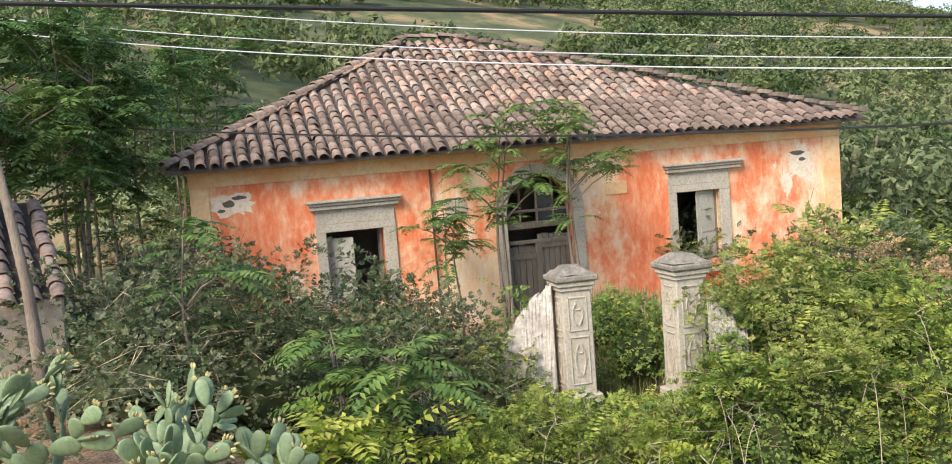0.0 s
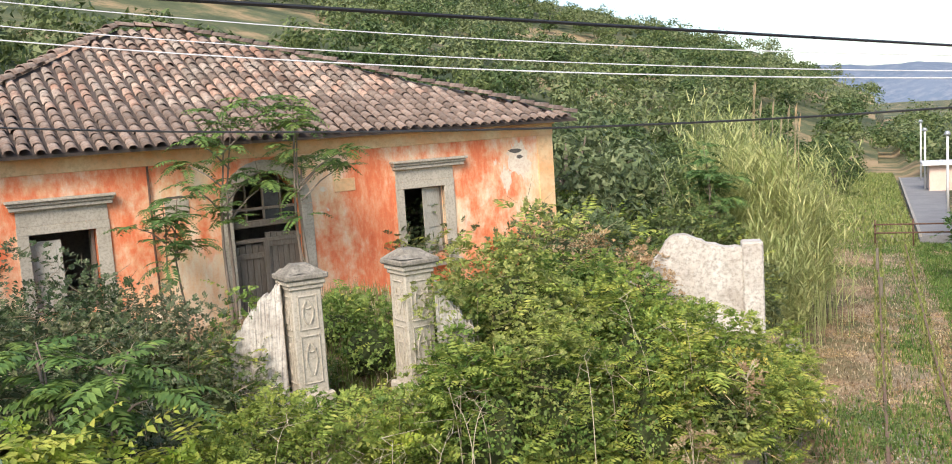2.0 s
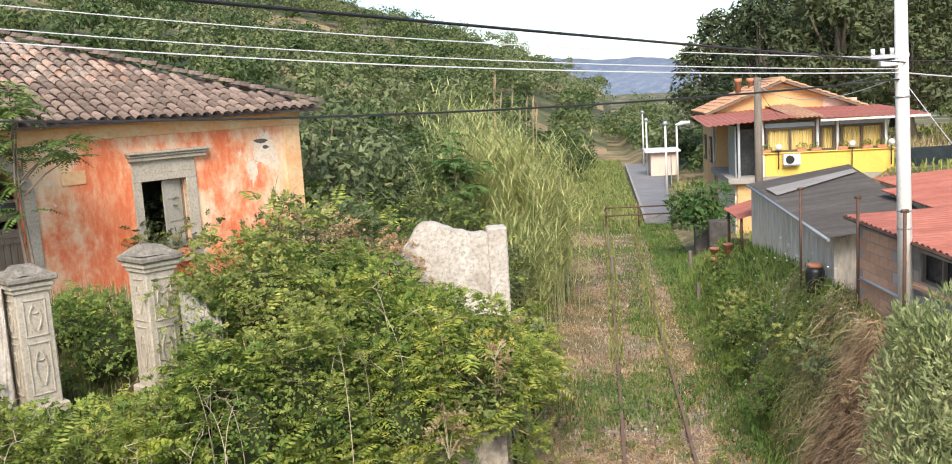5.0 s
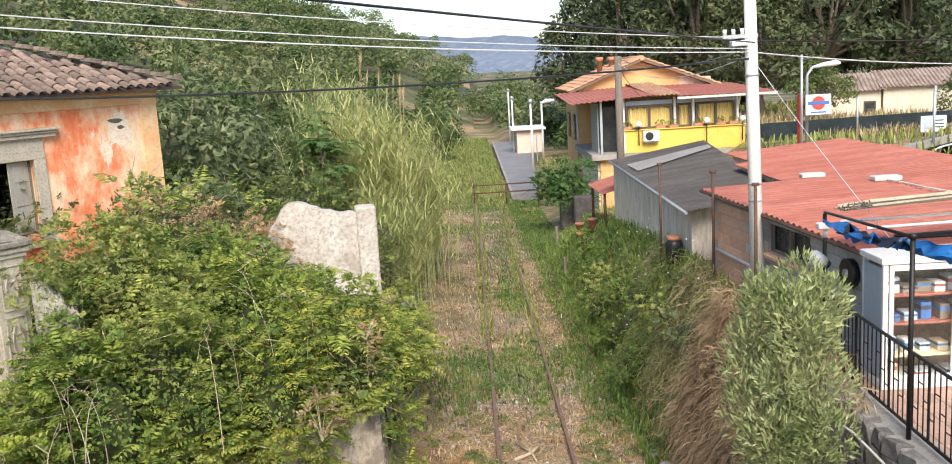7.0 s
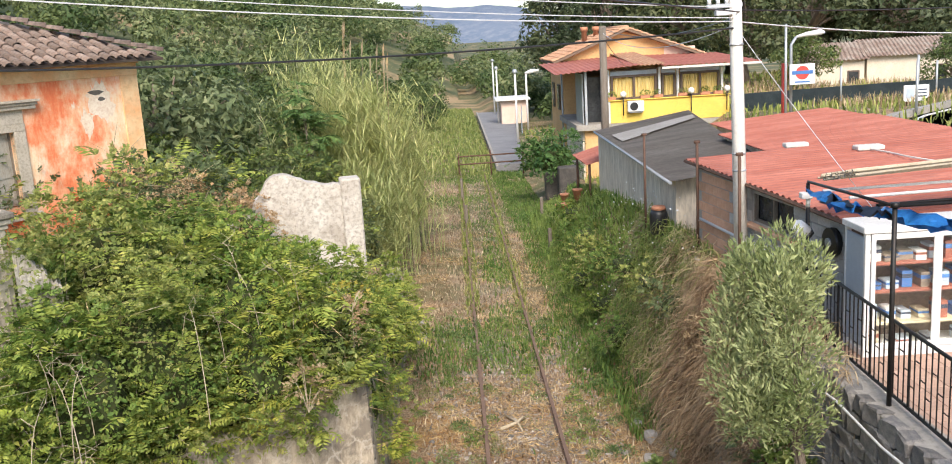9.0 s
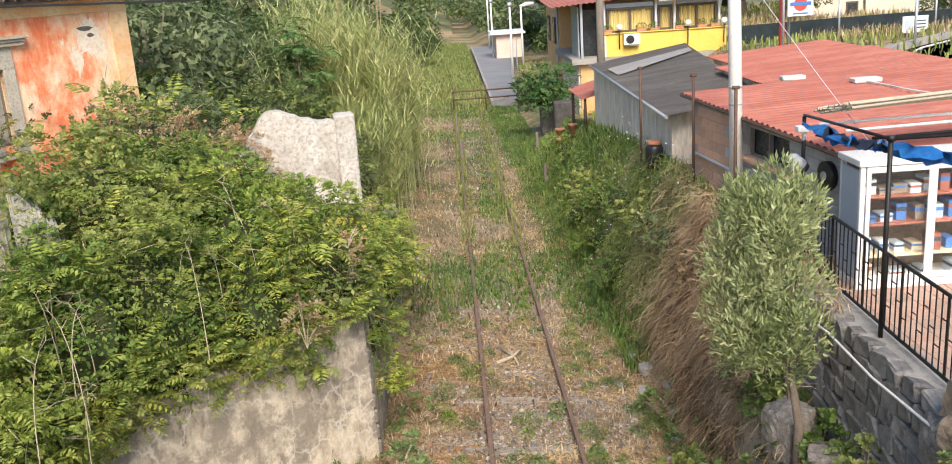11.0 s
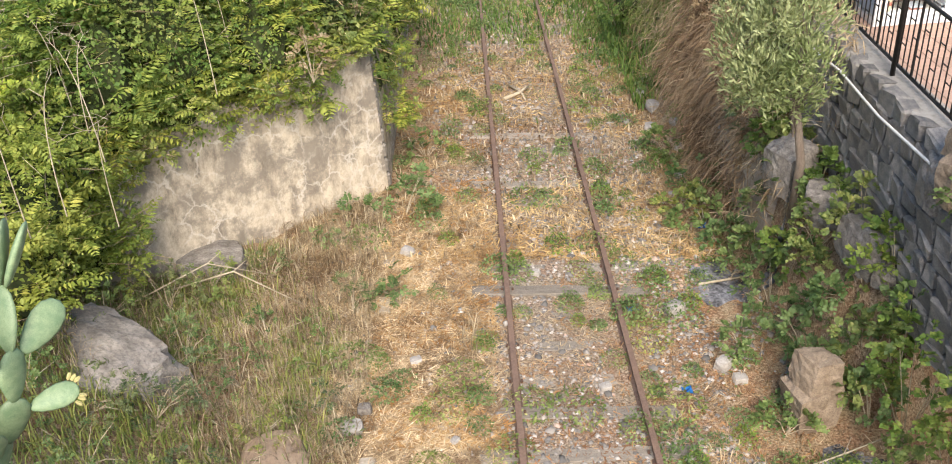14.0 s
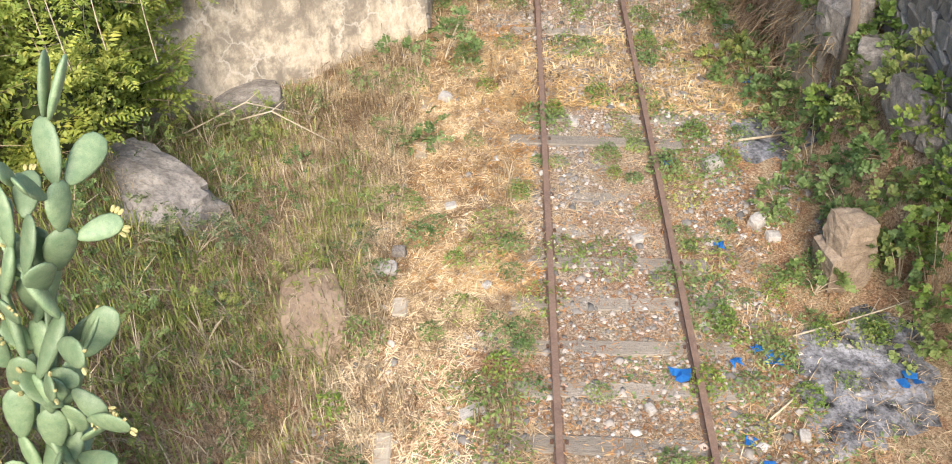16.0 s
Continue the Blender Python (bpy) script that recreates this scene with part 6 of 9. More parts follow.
M_REDPAINT = worn("red_paint", (0.55, 0.05, 0.04), (0.60, 0.08, 0.06), (0.45, 0.04, 0.03), 2, 15, 0.6, 0.1)
M_SIGNBLUE = worn("sign_blue", (0.05, 0.16, 0.42), (0.07, 0.20, 0.48), (0.05, 0.14, 0.38), 2, 15, 0.5, 0.0)
M_BLACKPLASTIC = worn("black_plastic", (0.015, 0.015, 0.016), (0.03, 0.03, 0.03), (0.012, 0.012, 0.012), 3, 20, 0.4, 0.1)
M_PEACH = worn("peach_plaster", (0.70, 0.52, 0.42), (0.76, 0.60, 0.50), (0.62, 0.45, 0.36), 1.5, 12, 0.9)
M_GREYROOF = worn("bitumen_sheet_roof", (0.20, 0.175, 0.15), (0.32, 0.285, 0.245), (0.13, 0.115, 0.10), 0.9, 10, 0.9, stretch=(0.4, 1.5, 1))
M_PALESHEET = worn("pale_fibre_sheet", (0.60, 0.57, 0.52), (0.70, 0.67, 0.62), (0.46, 0.43, 0.39), 1.2, 14, 0.85)
M_REDROOF = worn("red_sheet_roof", (0.33, 0.095, 0.06), (0.45, 0.17, 0.12), (0.25, 0.085, 0.06), 1.1, 7, 0.72, 0.2, stretch=(0.4, 1.6, 1))


def corrugated(a, b, c, d, ribs, depth=0.03):
    """A ribbed sheet over the corners a, b (low edge) and d, c (high edge)."""
    a, b, c, d = map(Vector, (a, b, c, d))
    bm = bmesh.new()
    low, high = [], []
    n = ribs * 4
    nr = (b - a).cross(d - a).normalized()
    for i in range(n + 1):
        o = nr * depth * (1.0 if i % 4 in (0, 1) else 0.0)
        low.append(bm.verts.new(a + (b - a) * i / n + o))
        high.append(bm.verts.new(d + (c - d) * i / n + o))
    for i in range(n):
        bm.faces.new((low[i], low[i + 1], high[i + 1], high[i]))
    r = bmesh.ops.extrude_face_region(bm, geom=bm.faces[:])
    bmesh.ops.translate(bm, vec=-nr * 0.02, verts=[v for v in r["geom"] if isinstance(v, bmesh.types.BMVert)])
    bmesh.ops.recalc_face_normals(bm, faces=bm.faces)
    return bm


# terrace floor
terr = thing("terrace", (0, 0, 0), "terrace paved with worn reddish square tiles", "terrace", kind="structure")
part("slab", box((3.78, 4.6, 2.6), (9.5, 12.75, 3.02)), M_CONCRETE, terr)
TT = bpy.data.meshes.new("floor_tile")
tb = box((0, 0, 0), (0.316, 0.316, 0.012), 0.003)
tb.to_mesh(TT)
tb.free()
TT.materials.append(M_TERRACE)
for i in range(10):
    for j in range(24):
        ob = new("floor_tile", TT)
        ob.parent = terr
        ob.matrix_basis = pose(3.86 + i * 0.324, 5.0 + j * 0.324, 3.022)

# railing along the terrace edge
rail_obj = thing("railing", (0, 0, 0), "black iron railing along the terrace edge", "railing")
P0, P1 = Vector((4.05, 13.3, 3.06)), Vector((3.80, 5.0, 3.06))
for zz, nm in ((0.97, "top_rail"), (0.06, "bottom_rail")):
    part(nm, tube([P0 + Vector((0, 0, zz)), P1 + Vector((0, 0, zz))], 0.022, 6), M_BLACK, rail_obj)
nb = 62
for k in range(nb + 1):
    q = P0 + (P1 - P0) * k / nb
    part("bar", tube([q + Vector((0, 0, 0.06)), q + Vector((0, 0, 0.97))], 0.009 if k % 8 else 0.018, 5), M_BLACK, rail_obj)
    if k < nb:
        q2 = P0 + (P1 - P0) * (k + 1) / nb
        hz = (0.34, 0.68, 0.5)[k % 3]
        part("cross_bar", tube([q + Vector((0, 0, hz)), q2 + Vector((0, 0, hz))], 0.008, 5), M_BLACK, rail_obj)

# awning poles with their fittings
pole_a = thing("awning_pole", (4.07, 13.5, 3.0), "black iron awning pole carrying a floodlight", "pole", "awning poles")
part("post", tube([(0, 0, 0), (0, 0, 2.2)], 0.03, 8), M_BLACK, pole_a)
part("camera_housing", box((-0.12, -0.10, 1.98), (0.04, 0.05, 2.07), 0.012), M_WHITE, pole_a, "small white camera")
part("camera_bracket", tube([(0.0, 0, 1.85), (0.0, -0.02, 2.0)], 0.035, 8), M_WHITE, pole_a)
fl = part("floodlight", tube([(-0.08, -0.05, 1.48), (-0.2, -0.1, 1.62)], [0.13, 0.09], 10), M_WHITE, pole_a, "white floodlight head")
part("floodlight_rim", tube([(-0.05, -0.04, 1.43), (-0.085, -0.052, 1.485)], [0.14, 0.135], 10), M_BLACKPLASTIC, fl)
part("chain", tube([(-0.12, -0.05, 1.4), (-0.12, -0.06, 0.6)], 0.01, 5), M_BLACK, pole_a)
pole_b = thing("awning_pole", (3.86, 10.35, 3.0), "tall black iron awning pole", "pole", "awning poles")
part("post", tube([(0, 0, 0), (0, 0, 2.42)], 0.03, 8), M_BLACK, pole_b)
part("cap", tube([(0, 0, 2.4), (0, 0, 2.46)], 0.05, 8), M_BLACK, pole_b)

awn = thing("awning", (0, 0, 0), "ragged cane-mat awning on white battens with torn blue tarp edge", "awning")
for k in range(34):
    t = k / 33
    z0_ = 5.30 + 0.04 * math.sin(k * 1.3)
    a = Vector((4.15 + 0.02 * random.uniform(-1, 1), 13.3 - 1.25 * t, z0_ + 0.25 * t))
    part("cane_strip", tube([a, a + Vector((2.4, -0.1, 0.14 + 0.02 * math.sin(k))), a + Vector((5.0, -0.25, 0.2))], 0.018, 5), M_REEDMAT, awn)
for k, (a, b) in enumerate((((4.07, 13.5, 5.22), (3.86, 10.35, 5.42)), ((4.05, 12.9, 5.18), (8.6, 12.3, 5.35)), ((4.0, 11.9, 5.25), (8.6, 11.4, 5.45)), ((3.9, 10.9, 5.33), (8.6, 10.5, 5.5)), ((3.86, 10.35, 5.42), (8.6, 9.9, 5.5)))):
    part("batten", tube([a, b], 0.022, 6), M_WHITE if k in (1, 2) else M_BLACK, awn)


def ragged_cloth(pts, wide, seed, drop):
    rng = np.random.RandomState(seed)
    bm = bmesh.new()
    rows = []
    for i in range(len(pts) * 5 - 4):
        p = np.array(pts[min(i // 5, len(pts) - 1)], float)
        q = np.array(pts[min(i // 5 + 1, len(pts) - 1)], float)
        c0 = p + (q - p) * (i % 5) / 5
        rows.append([bm.verts.new(Vector(c0 + np.array([wide * (k - 1.5) / 3, 0.0, -drop * abs(k - 1) / 3]) + rng.normal(0, 0.035, 3))) for k in range(4)])
    for r, s in zip(rows, rows[1:]):
        for k in range(3):
            bm.faces.new((r[k], r[k + 1], s[k + 1], s[k])).smooth = True
    bmesh.ops.solidify(bm, geom=bm.faces[:], thickness=0.006)
    return bm


part("blue_tarp", ragged_cloth([(4.02, 13.2, 5.2), (3.96, 12.2, 5.22), (3.9, 11.2, 5.3)], 0.24, 3, 0.28), M_BLUE, awn, "torn bright blue tarp edge")
part("dark_tarp", ragged_cloth([(3.95, 12.5, 5.2), (3.88, 11.2, 5.28), (3.86, 10.4, 5.36)], 0.22, 4, 0.2), M_DARKTARP, awn)
part("blue_tarp", ragged_cloth([(3.9, 10.6, 5.36), (4.4, 10.2, 5.3), (5.2, 10.0, 5.34)], 0.3, 6, 0.34), M_BLUE, awn, "torn bright blue tarp edge")

# glazed display cabinet
cab = thing("display_cabinet", (4.27, 12.0, 3.035), "white aluminium display cabinet with glass doors full of stock", "cabinet")
W_, D_, H_ = 1.95, 0.66, 1.70
part("base", box((0, 0, 0.0), (W_, D_, 0.10), 0.008), M_WHITE, cab)
part("roof", box((-0.03, -0.03, H_), (W_ + 0.03, D_ + 0.03, H_ + 0.09), 0.01), M_WHITE, cab)
part("side_panel", box((0.0, 0.06, 0.14), (0.03, D_ - 0.06, H_ - 0.06), 0.004), M_PANEL, cab, "blue-grey side panel")
part("side_panel", box((W_ - 0.03, 0.06, 0.14), (W_, D_ - 0.06, H_ - 0.06), 0.004), M_PANEL, cab)
M_BACK = worn("stained_back_board", (0.22, 0.17, 0.13), (0.32, 0.25, 0.18), (0.12, 0.10, 0.08), 3, 20, 0.7)
part("back_panel", box((0.03, D_ - 0.03, 0.1), (W_ - 0.03, D_, H_), 0.003), M_BACK, cab)
for x in (0, W_ - 0.07):
    for y in (0, D_ - 0.06):
        part("post", box((x, y, 0.1), (x + 0.07, y + 0.06, H_), 0.006), M_WHITE, cab)
m_, nt_, p_ = nodes_of("clear_glass")
p_.inputs["Base Color"].default_value = (0.9, 0.95, 0.95, 1)
p_.inputs["Roughness"].default_value = 0.03
p_.inputs["Transmission Weight"].default_value = 1.0
M_GLASS = m_
for k, x0 in enumerate((0.08, 0.98)):
    dr = part("sliding_door", box((x0, -0.012 + 0.03 * k, 0.11), (x0 + 0.06, 0.016 + 0.03 * k, H_ - 0.01), 0.004), M_WHITE, cab)
    part("stile", box((x0 + 0.83, -0.012 + 0.03 * k, 0.11), (x0 + 0.89, 0.016 + 0.03 * k, H_ - 0.01), 0.004), M_WHITE, dr)
    part("bottom_frame", box((x0 + 0.06, -0.012 + 0.03 * k, 0.11), (x0 + 0.83, 0.016 + 0.03 * k, 0.19), 0.004), M_WHITE, dr)
    part("top_frame", box((x0 + 0.06, -0.012 + 0.03 * k, H_ - 0.09), (x0 + 0.83, 0.016 + 0.03 * k, H_ - 0.01), 0.004), M_WHITE, dr)
    g = part("pane", box((x0 + 0.055, 0.0 + 0.03 * k, 0.185), (x0 + 0.835, 0.006 + 0.03 * k, H_ - 0.085)), M_GLASS, dr)
    g.visible_shadow = False
M_STRAWWOOD = worn("pale_shelf_board", (0.52, 0.44, 0.30), (0.60, 0.52, 0.38), (0.42, 0.34, 0.22), 3, 20, 0.6)
M_SHELFRED = worn("red_brown_shelf", (0.30, 0.09, 0.06), (0.36, 0.13, 0.09), (0.24, 0.08, 0.05), 3, 20, 0.6)
for zz, m in ((0.42, M_STRAWWOOD), (0.86, M_SHELFRED), (1.24, M_SHELFRED)):
    part("shelf", box((0.05, 0.07, zz), (W_ - 0.05, D_ - 0.05, zz + 0.03), 0.003), m, cab)
rg = random.Random(5)
for zz, n in ((0.10, 4), (0.45, 7), (0.89, 7), (1.27, 8)):
    for k in range(n):
        x0 = 0.12 + k * (W_ - 0.3) / n
        wd, hh = rg.uniform(0.12, 0.2), rg.uniform(0.08, 0.24)
        it = thing("stock_box", (4.27 + x0, 12.0 + rg.uniform(0.12, 0.2), 3.035 + zz), "small carton with a coloured band on a cabinet shelf", "box", "stock in the cabinet")
        part("carton", box((0, 0, 0.0), (wd, 0.25, hh), 0.005), rg.choice((M_WHITE, M_PANEL, M_SIGNBLUE, M_SHELFRED, M_BACK, M_STRAWWOOD)), it)
        part("band", box((-0.002, -0.002, hh * 0.55), (wd + 0.002, 0.252, hh * 0.8)), rg.choice((M_SIGNBLUE, M_DARKTARP, M_SHELFRED)), it)

# block shed under red sheets
sh = thing("block_shed", (0, 0, 0), "low concrete-block shed under red ribbed roof sheets", "shed")
WA, WB = Vector((4.70, 12.72, 0)), Vector((3.95, 19.3, 0))
ln = (WB - WA).length
ang = math.degrees(math.atan2(WB.y - WA.y, WB.x - WA.x))
wm = pose(WA.x, WA.y, 0, 0, 0, ang)
core = part("wall", pierced_wall(0, ln, 2.4, 4.66, 0.16, [(2.35, 3.9, 4.05, 4.55, 0)]), M_MORTAR, sh)
core.matrix_basis = wm @ Matrix.Scale(-1, 4, (0, 1, 0))
for f in core.data.polygons:
    f.flip()
bmk = box((0.006, 0, 0.006), (0.394, 0.012, 0.194), 0.006)
BLK = bpy.data.meshes.new("block")
bmk.to_mesh(BLK)
bmk.free()
BLC = BLK.copy()
BLK.materials.append(M_BLOCK)
BLC.materials.append(M_CLAYBLOCK)
for j in range(11):
    for i in range(17):
        u, zz = i * 0.4 + (0.2 if j % 2 else 0) - 0.05, 2.42 + j * 0.2
        if u < 0.0 or u > ln - 0.4 or (1.95 < u < 3.9 and zz > 3.86):
            continue
        ob = new("block", BLC if u > 4.6 else BLK)
        ob.parent = core
        ob.matrix_basis = Matrix.Translation((u, -0.012, zz))
part("end_wall", box((4.62, 12.66, 2.6), (9.5, 12.82, 4.7)), M_RENDER, sh)
part("back_wall", box((9.3, 12.8, 2.6), (9.46, 19.3, 4.9)), M_RENDER, sh)
part("end_wall", box((4.0, 19.2, 1.8), (9.46, 19.36, 4.8)), M_RENDER, sh)
win = part("window_frame", box((2.33, 0.02, 4.03), (3.92, 0.09, 4.09), 0.006), M_WOOD, sh, "brown timber window strip")
win.matrix_basis = wm @ Matrix.Scale(-1, 4, (0, 1, 0))
for u in (2.33, 3.1, 3.86):
    w2 = part("mullion", box((u, 0.02, 4.09), (u + 0.06, 0.09, 4.55), 0.005), M_WOOD, win)
w2 = part("glass", box((2.36, 0.10, 4.08), (3.9, 0.11, 4.55)), M_PANE, win)
part("ledge", box((2.2, -0.14, 3.95), (4.0, 0.0, 4.02), 0.008), M_CLAYBLOCK, win)
for z_, r_ in ((3.62, 0.03),):
    c_ = part("conduit", tube([wm @ Vector((0.2, 0.05, z_ + 0.02)), wm @ Vector((3.5, 0.05, z_)), wm @ Vector((6.4, 0.05, z_ + 0.03))], r_, 6), M_WHITE, sh)
fan = part("vent_fan", tube([wm @ Vector((1.0, 0.02, 4.25)), wm @ Vector((1.0, 0.12, 4.25))], 0.22, 14), M_BLACKPLASTIC, sh, "round black vent fan")
part("fan_hub", tube([wm @ Vector((1.0, 0.1, 4.25)), wm @ Vector((1.0, 0.15, 4.25))], 0.07, 8), M_GALV, fan)
part("roof_sheet", corrugated((4.52, 12.3, 4.70), (3.82, 19.75, 4.80), (10.6, 20.1, 5.02), (10.2, 12.3, 4.95), 34), M_REDROOF, sh, "weathered red ribbed roof sheets")
part("fascia", tube([(4.5, 12.3, 4.66), (3.81, 19.75, 4.76)], 0.035, 5), M_RUST, sh)
for x, y, l, w, z in ((7.0, 18.6, 0.3, 0.55, 4.90), (7.35, 16.2, 0.3, 0.6, 4.86), (6.05, 20.0, 0.25, 0.5, 4.86)):
    part("roof_weight", box((x, y, z), (x + w, y + l, z + 0.10), 0.02), M_PALESHEET, sh, "pale flat slab weighing down the roof")
part("roof_cable", tube([(7.2, 18.5, 4.95), (7.35, 17.9, 4.93), (7.3, 17.2, 4.95), (7.5, 16.6, 4.93), (7.6, 15.8, 4.95), (7.9, 14.8, 4.94)], 0.018, 5), M_PALESHEET, sh, "pale cable lying over the roof")

# more red sheet roofs behind
for nm, (x0, y0, x1, y1, z0, z1) in {"a": (6.15, 20.9, 10.4, 25.6, 4.62, 4.92), "b": (7.9, 28.6, 12.0, 32.8, 4.2, 4.5)}.items():
    s2 = thing("sheet_shed", (0, 0, 0), "low outbuilding under faded red ribbed sheets", "shed", "outbuildings")
    part("wall", box((x0 + 0.2, y0 + 0.2, 1.0), (x1 - 0.2, y1 - 0.2, z0 - 0.02)), M_RENDER, s2)
    part("roof_sheet", corrugated((x0, y0, z0), (x0, y1, z0), (x1, y1, z1), (x1, y0, z1), 26), M_REDROOF, s2)

# rendered shed with bitumen roof
gs = thing("grey_shed", (0, 0, 0), "long stained grey rendered shed under a bitumen sheet roof", "shed")
part("side_wall", box((3.95, 21.2, 0.6), (4.15, 32.6, 4.1)), M_RENDER, gs)
part("end_wall", box((4.15, 21.2, 1.2), (5.9, 21.4, 4.2)), M_RENDER, gs)
part("far_wall", box((4.15, 32.4, 0.6), (6.9, 32.6, 4.1)), M_RENDER, gs)
part("back_wall", box((0, 0, 1.0), (11.0, 0.2, 4.3), 0, pose(5.95, 21.3, 0, 0, 0, 84)), M_RENDER, gs)
bm = bmesh.new()
rv = [bm.verts.new(v) for v in ((3.68, 20.5, 4.22), (6.0, 20.9, 4.42), (7.55, 34.4, 4.58), (3.9, 33.0, 4.18))]
bm.faces.new(rv)
bmesh.ops.solidify(bm, geom=bm.faces[:], thickness=0.06)
rf = part("roof_sheet", bm, M_GREYROOF, gs, "cracked grey bitumen roof sheet")
bm = bmesh.new()
bm.faces.new([bm.verts.new(v) for v in ((4.05, 28.4, 4.275), (7.0, 31.2, 4.60), (7.15, 32.3, 4.605), (4.05, 30.4, 4.27))])
bmesh.ops.solidify(bm, geom=bm.faces[:], thickness=0.008)
part("pale_strip", bm, M_PALESHEET, rf, "pale replacement roof strip")
part("gutter", tube([(3.67, 20.5, 4.18), (3.88, 33.0, 4.13)], 0.04, 6), M_GALV, gs)

barrel = thing("barrel", (3.66, 21.75, 2.78), "black plastic barrel with an orange lid against the shed", "barrel")
part("body", tube([(0, 0, 0), (0, 0, 0.08), (0, 0, 0.5), (0, 0, 0.6)], [0.16, 0.21, 0.21, 0.17], 12), M_BLACKPLASTIC, barrel)
part("lid", tube([(0, 0, 0.6), (0, 0, 0.68)], [0.18, 0.15], 12), M_TERRACOTTA, barrel, "orange lid")
part("foot", tube([(0, 0, -1.5), (0, 0, 0.02)], 0.05, 6), M_RUST, barrel)
for x, y, top in ((3.55, 22.7, 5.05), (3.85, 18.9, 5.25), (3.92, 16.3, 5.3)):
    ip = thing("iron_post", (x, y, float(ground_z(x, y)) - 0.1), "thin rusty iron post standing by the sheds", "post", "iron posts")
    hh = top - float(ground_z(x, y)) + 0.1
    part("shaft", tube([(0, 0, 0), (0, 0, hh)], 0.03, 6), M_RUST, ip)
    part("finial", tube([(-0.06, 0, hh), (0.06, 0, hh)], 0.035, 6), M_RUST, ip)

wp_ = thing("waste_pipe", (3.72, 19.4, 2.3), "grey plastic waste pipe bent over the bank", "pipe")
part("pipe", tube([(0, 0, -0.4), (0, 0, 0.22), (0.04, 0.02, 0.3), (0.12, 0.02, 0.34), (0.62, 0.1, 0.36)], 0.06, 8), M_GALV, wp_)
for x, y, a in ((3.75, 17.6, 20), (3.6, 16.4, 50), (3.85, 18.4, -15)):
    sl_ = thing("loose_slab", (x, y, float(ground_z(x, y)) + 0.02), "pale broken slab lying on the bank", "slab", "loose slabs", turn=a)
    part("slab", box((-0.2, -0.13, 0), (0.2, 0.13, 0.06), 0.015), M_PALESHEET, sl_)

# poles
cp = thing("utility_pole", (4.06, 16.62, float(ground_z(4.06, 16.62)) - 0.2), "pale concrete utility pole carrying cables", "pole", "utility poles")
cp.matrix_basis = cp.matrix_basis @ Matrix.Rotation(radians(-1.2), 4, "Y")
part("shaft", tube([(0, 0, 0), (0, 0, 4), (0, 0, 7.2)], [0.125, 0.112, 0.095], 12), M_POLE, cp)
part("cross_arm", box((-0.5, -0.04, 5.05), (0.12, 0.04, 5.12), 0.01), M_GALV, cp)
for dx in (-0.45, -0.3, -0.15):
    part("insulator", tube([(dx, 0, 5.12), (dx, 0, 5.22)], 0.035, 8), M_WHITE, cp)
part("junction_box", box((-0.36, -0.12, 4.92), (-0.08, 0.06, 5.02), 0.015), M_WHITE, cp)
for zz in (2.2, 2.5, 4.4):
    part("strap", tube([(0, 0, zz), (0, 0, zz + 0.03)], 0.125, 12), M_GALV, cp)
wp = thing("utility_pole", (5.0, 37.5, float(ground_z(5.0, 37.5)) - 0.2), "weathered wooden utility pole", "pole", "utility poles")
part("shaft", tube([(0, 0, 0), (0, 0, 8.0 - float(ground_z(5.5, 37.5)))], [0.17, 0.14], 9), M_WOOD, wp)
sp_ = thing("utility_pole", (12.4, 44.5, float(ground_z(12.4, 44.5)) - 0.2), "tall blue-grey steel pole by the road", "pole", "utility poles")
part("shaft", tube([(0, 0, 0), (0, 0, 9)], [0.14, 0.1], 9), M_GALV, sp_)

# cables
M_CABLE = worn("pale_cable", (0.55, 0.56, 0.58), (0.62, 0.63, 0.65), (0.5, 0.5, 0.52), 4, 20, 0.5, 0.0)


def cable(a, b, sag, r, m, label):
    a, b = Vector(a), Vector(b)
    pts = [a + (b - a) * t - Vector((0, 0, 4 * sag * t * (1 - t))) for t in np.linspace(0, 1, 36)]
    tagged(part("cable", tube(pts, r, 5), m), label, "cable", "overhead cables")


PT = (4.04, 16.6)
cable((*PT, 7.46), (-25.0, 6.2, 9.68), 0.875, 0.017, M_BLACKPLASTIC, "thick black cable strung across the cutting")
cable((*PT, 7.56), (-25.0, 6.2, 11.6), 0.73, 0.010, M_CABLE, "pale thin cable strung across the cutting")
cable((*PT, 7.62), (-25.0, 6.2, 11.9), 0.72, 0.008, M_CABLE, "pale thin cable strung across the cutting")
cable((*PT, 7.80), (-25.0, 6.2, 12.4), 0.73, 0.008, M_CABLE, "pale thin cable strung across the cutting")
cable((*PT, 7.72), (-18.0, -14.0, 9.5), 0.1, 0.014, M_BLACKPLASTIC, "black cable running up over the bridge")
cable((*PT, 7.66), (5.0, 37.5, 7.7), 0.35, 0.010, M_BLACKPLASTIC, "black cable along the sheds")
cable((*PT, 7.55), (5.0, 37.5, 7.5), 0.5, 0.010, M_CABLE, "pale cable along the sheds")
cable((*PT, 7.68), (12.4, 44.5, 8.4), 0.5, 0.012, M_CABLE, "pale cable towards the road")
cable((*PT, 7.75), (22.0, 22.0, 8.3), 0.4, 0.012, M_BLACKPLASTIC, "black cable towards the road")
cable((*PT, 7.55), (24.0, 30.0, 7.6), 0.6, 0.012, M_CABLE, "pale cable towards the road")
cable((*PT, 7.35), (4.75, 12.4, 4.72), 0.05, 0.006, M_CABLE, "thin stay wire down to the shed roof")
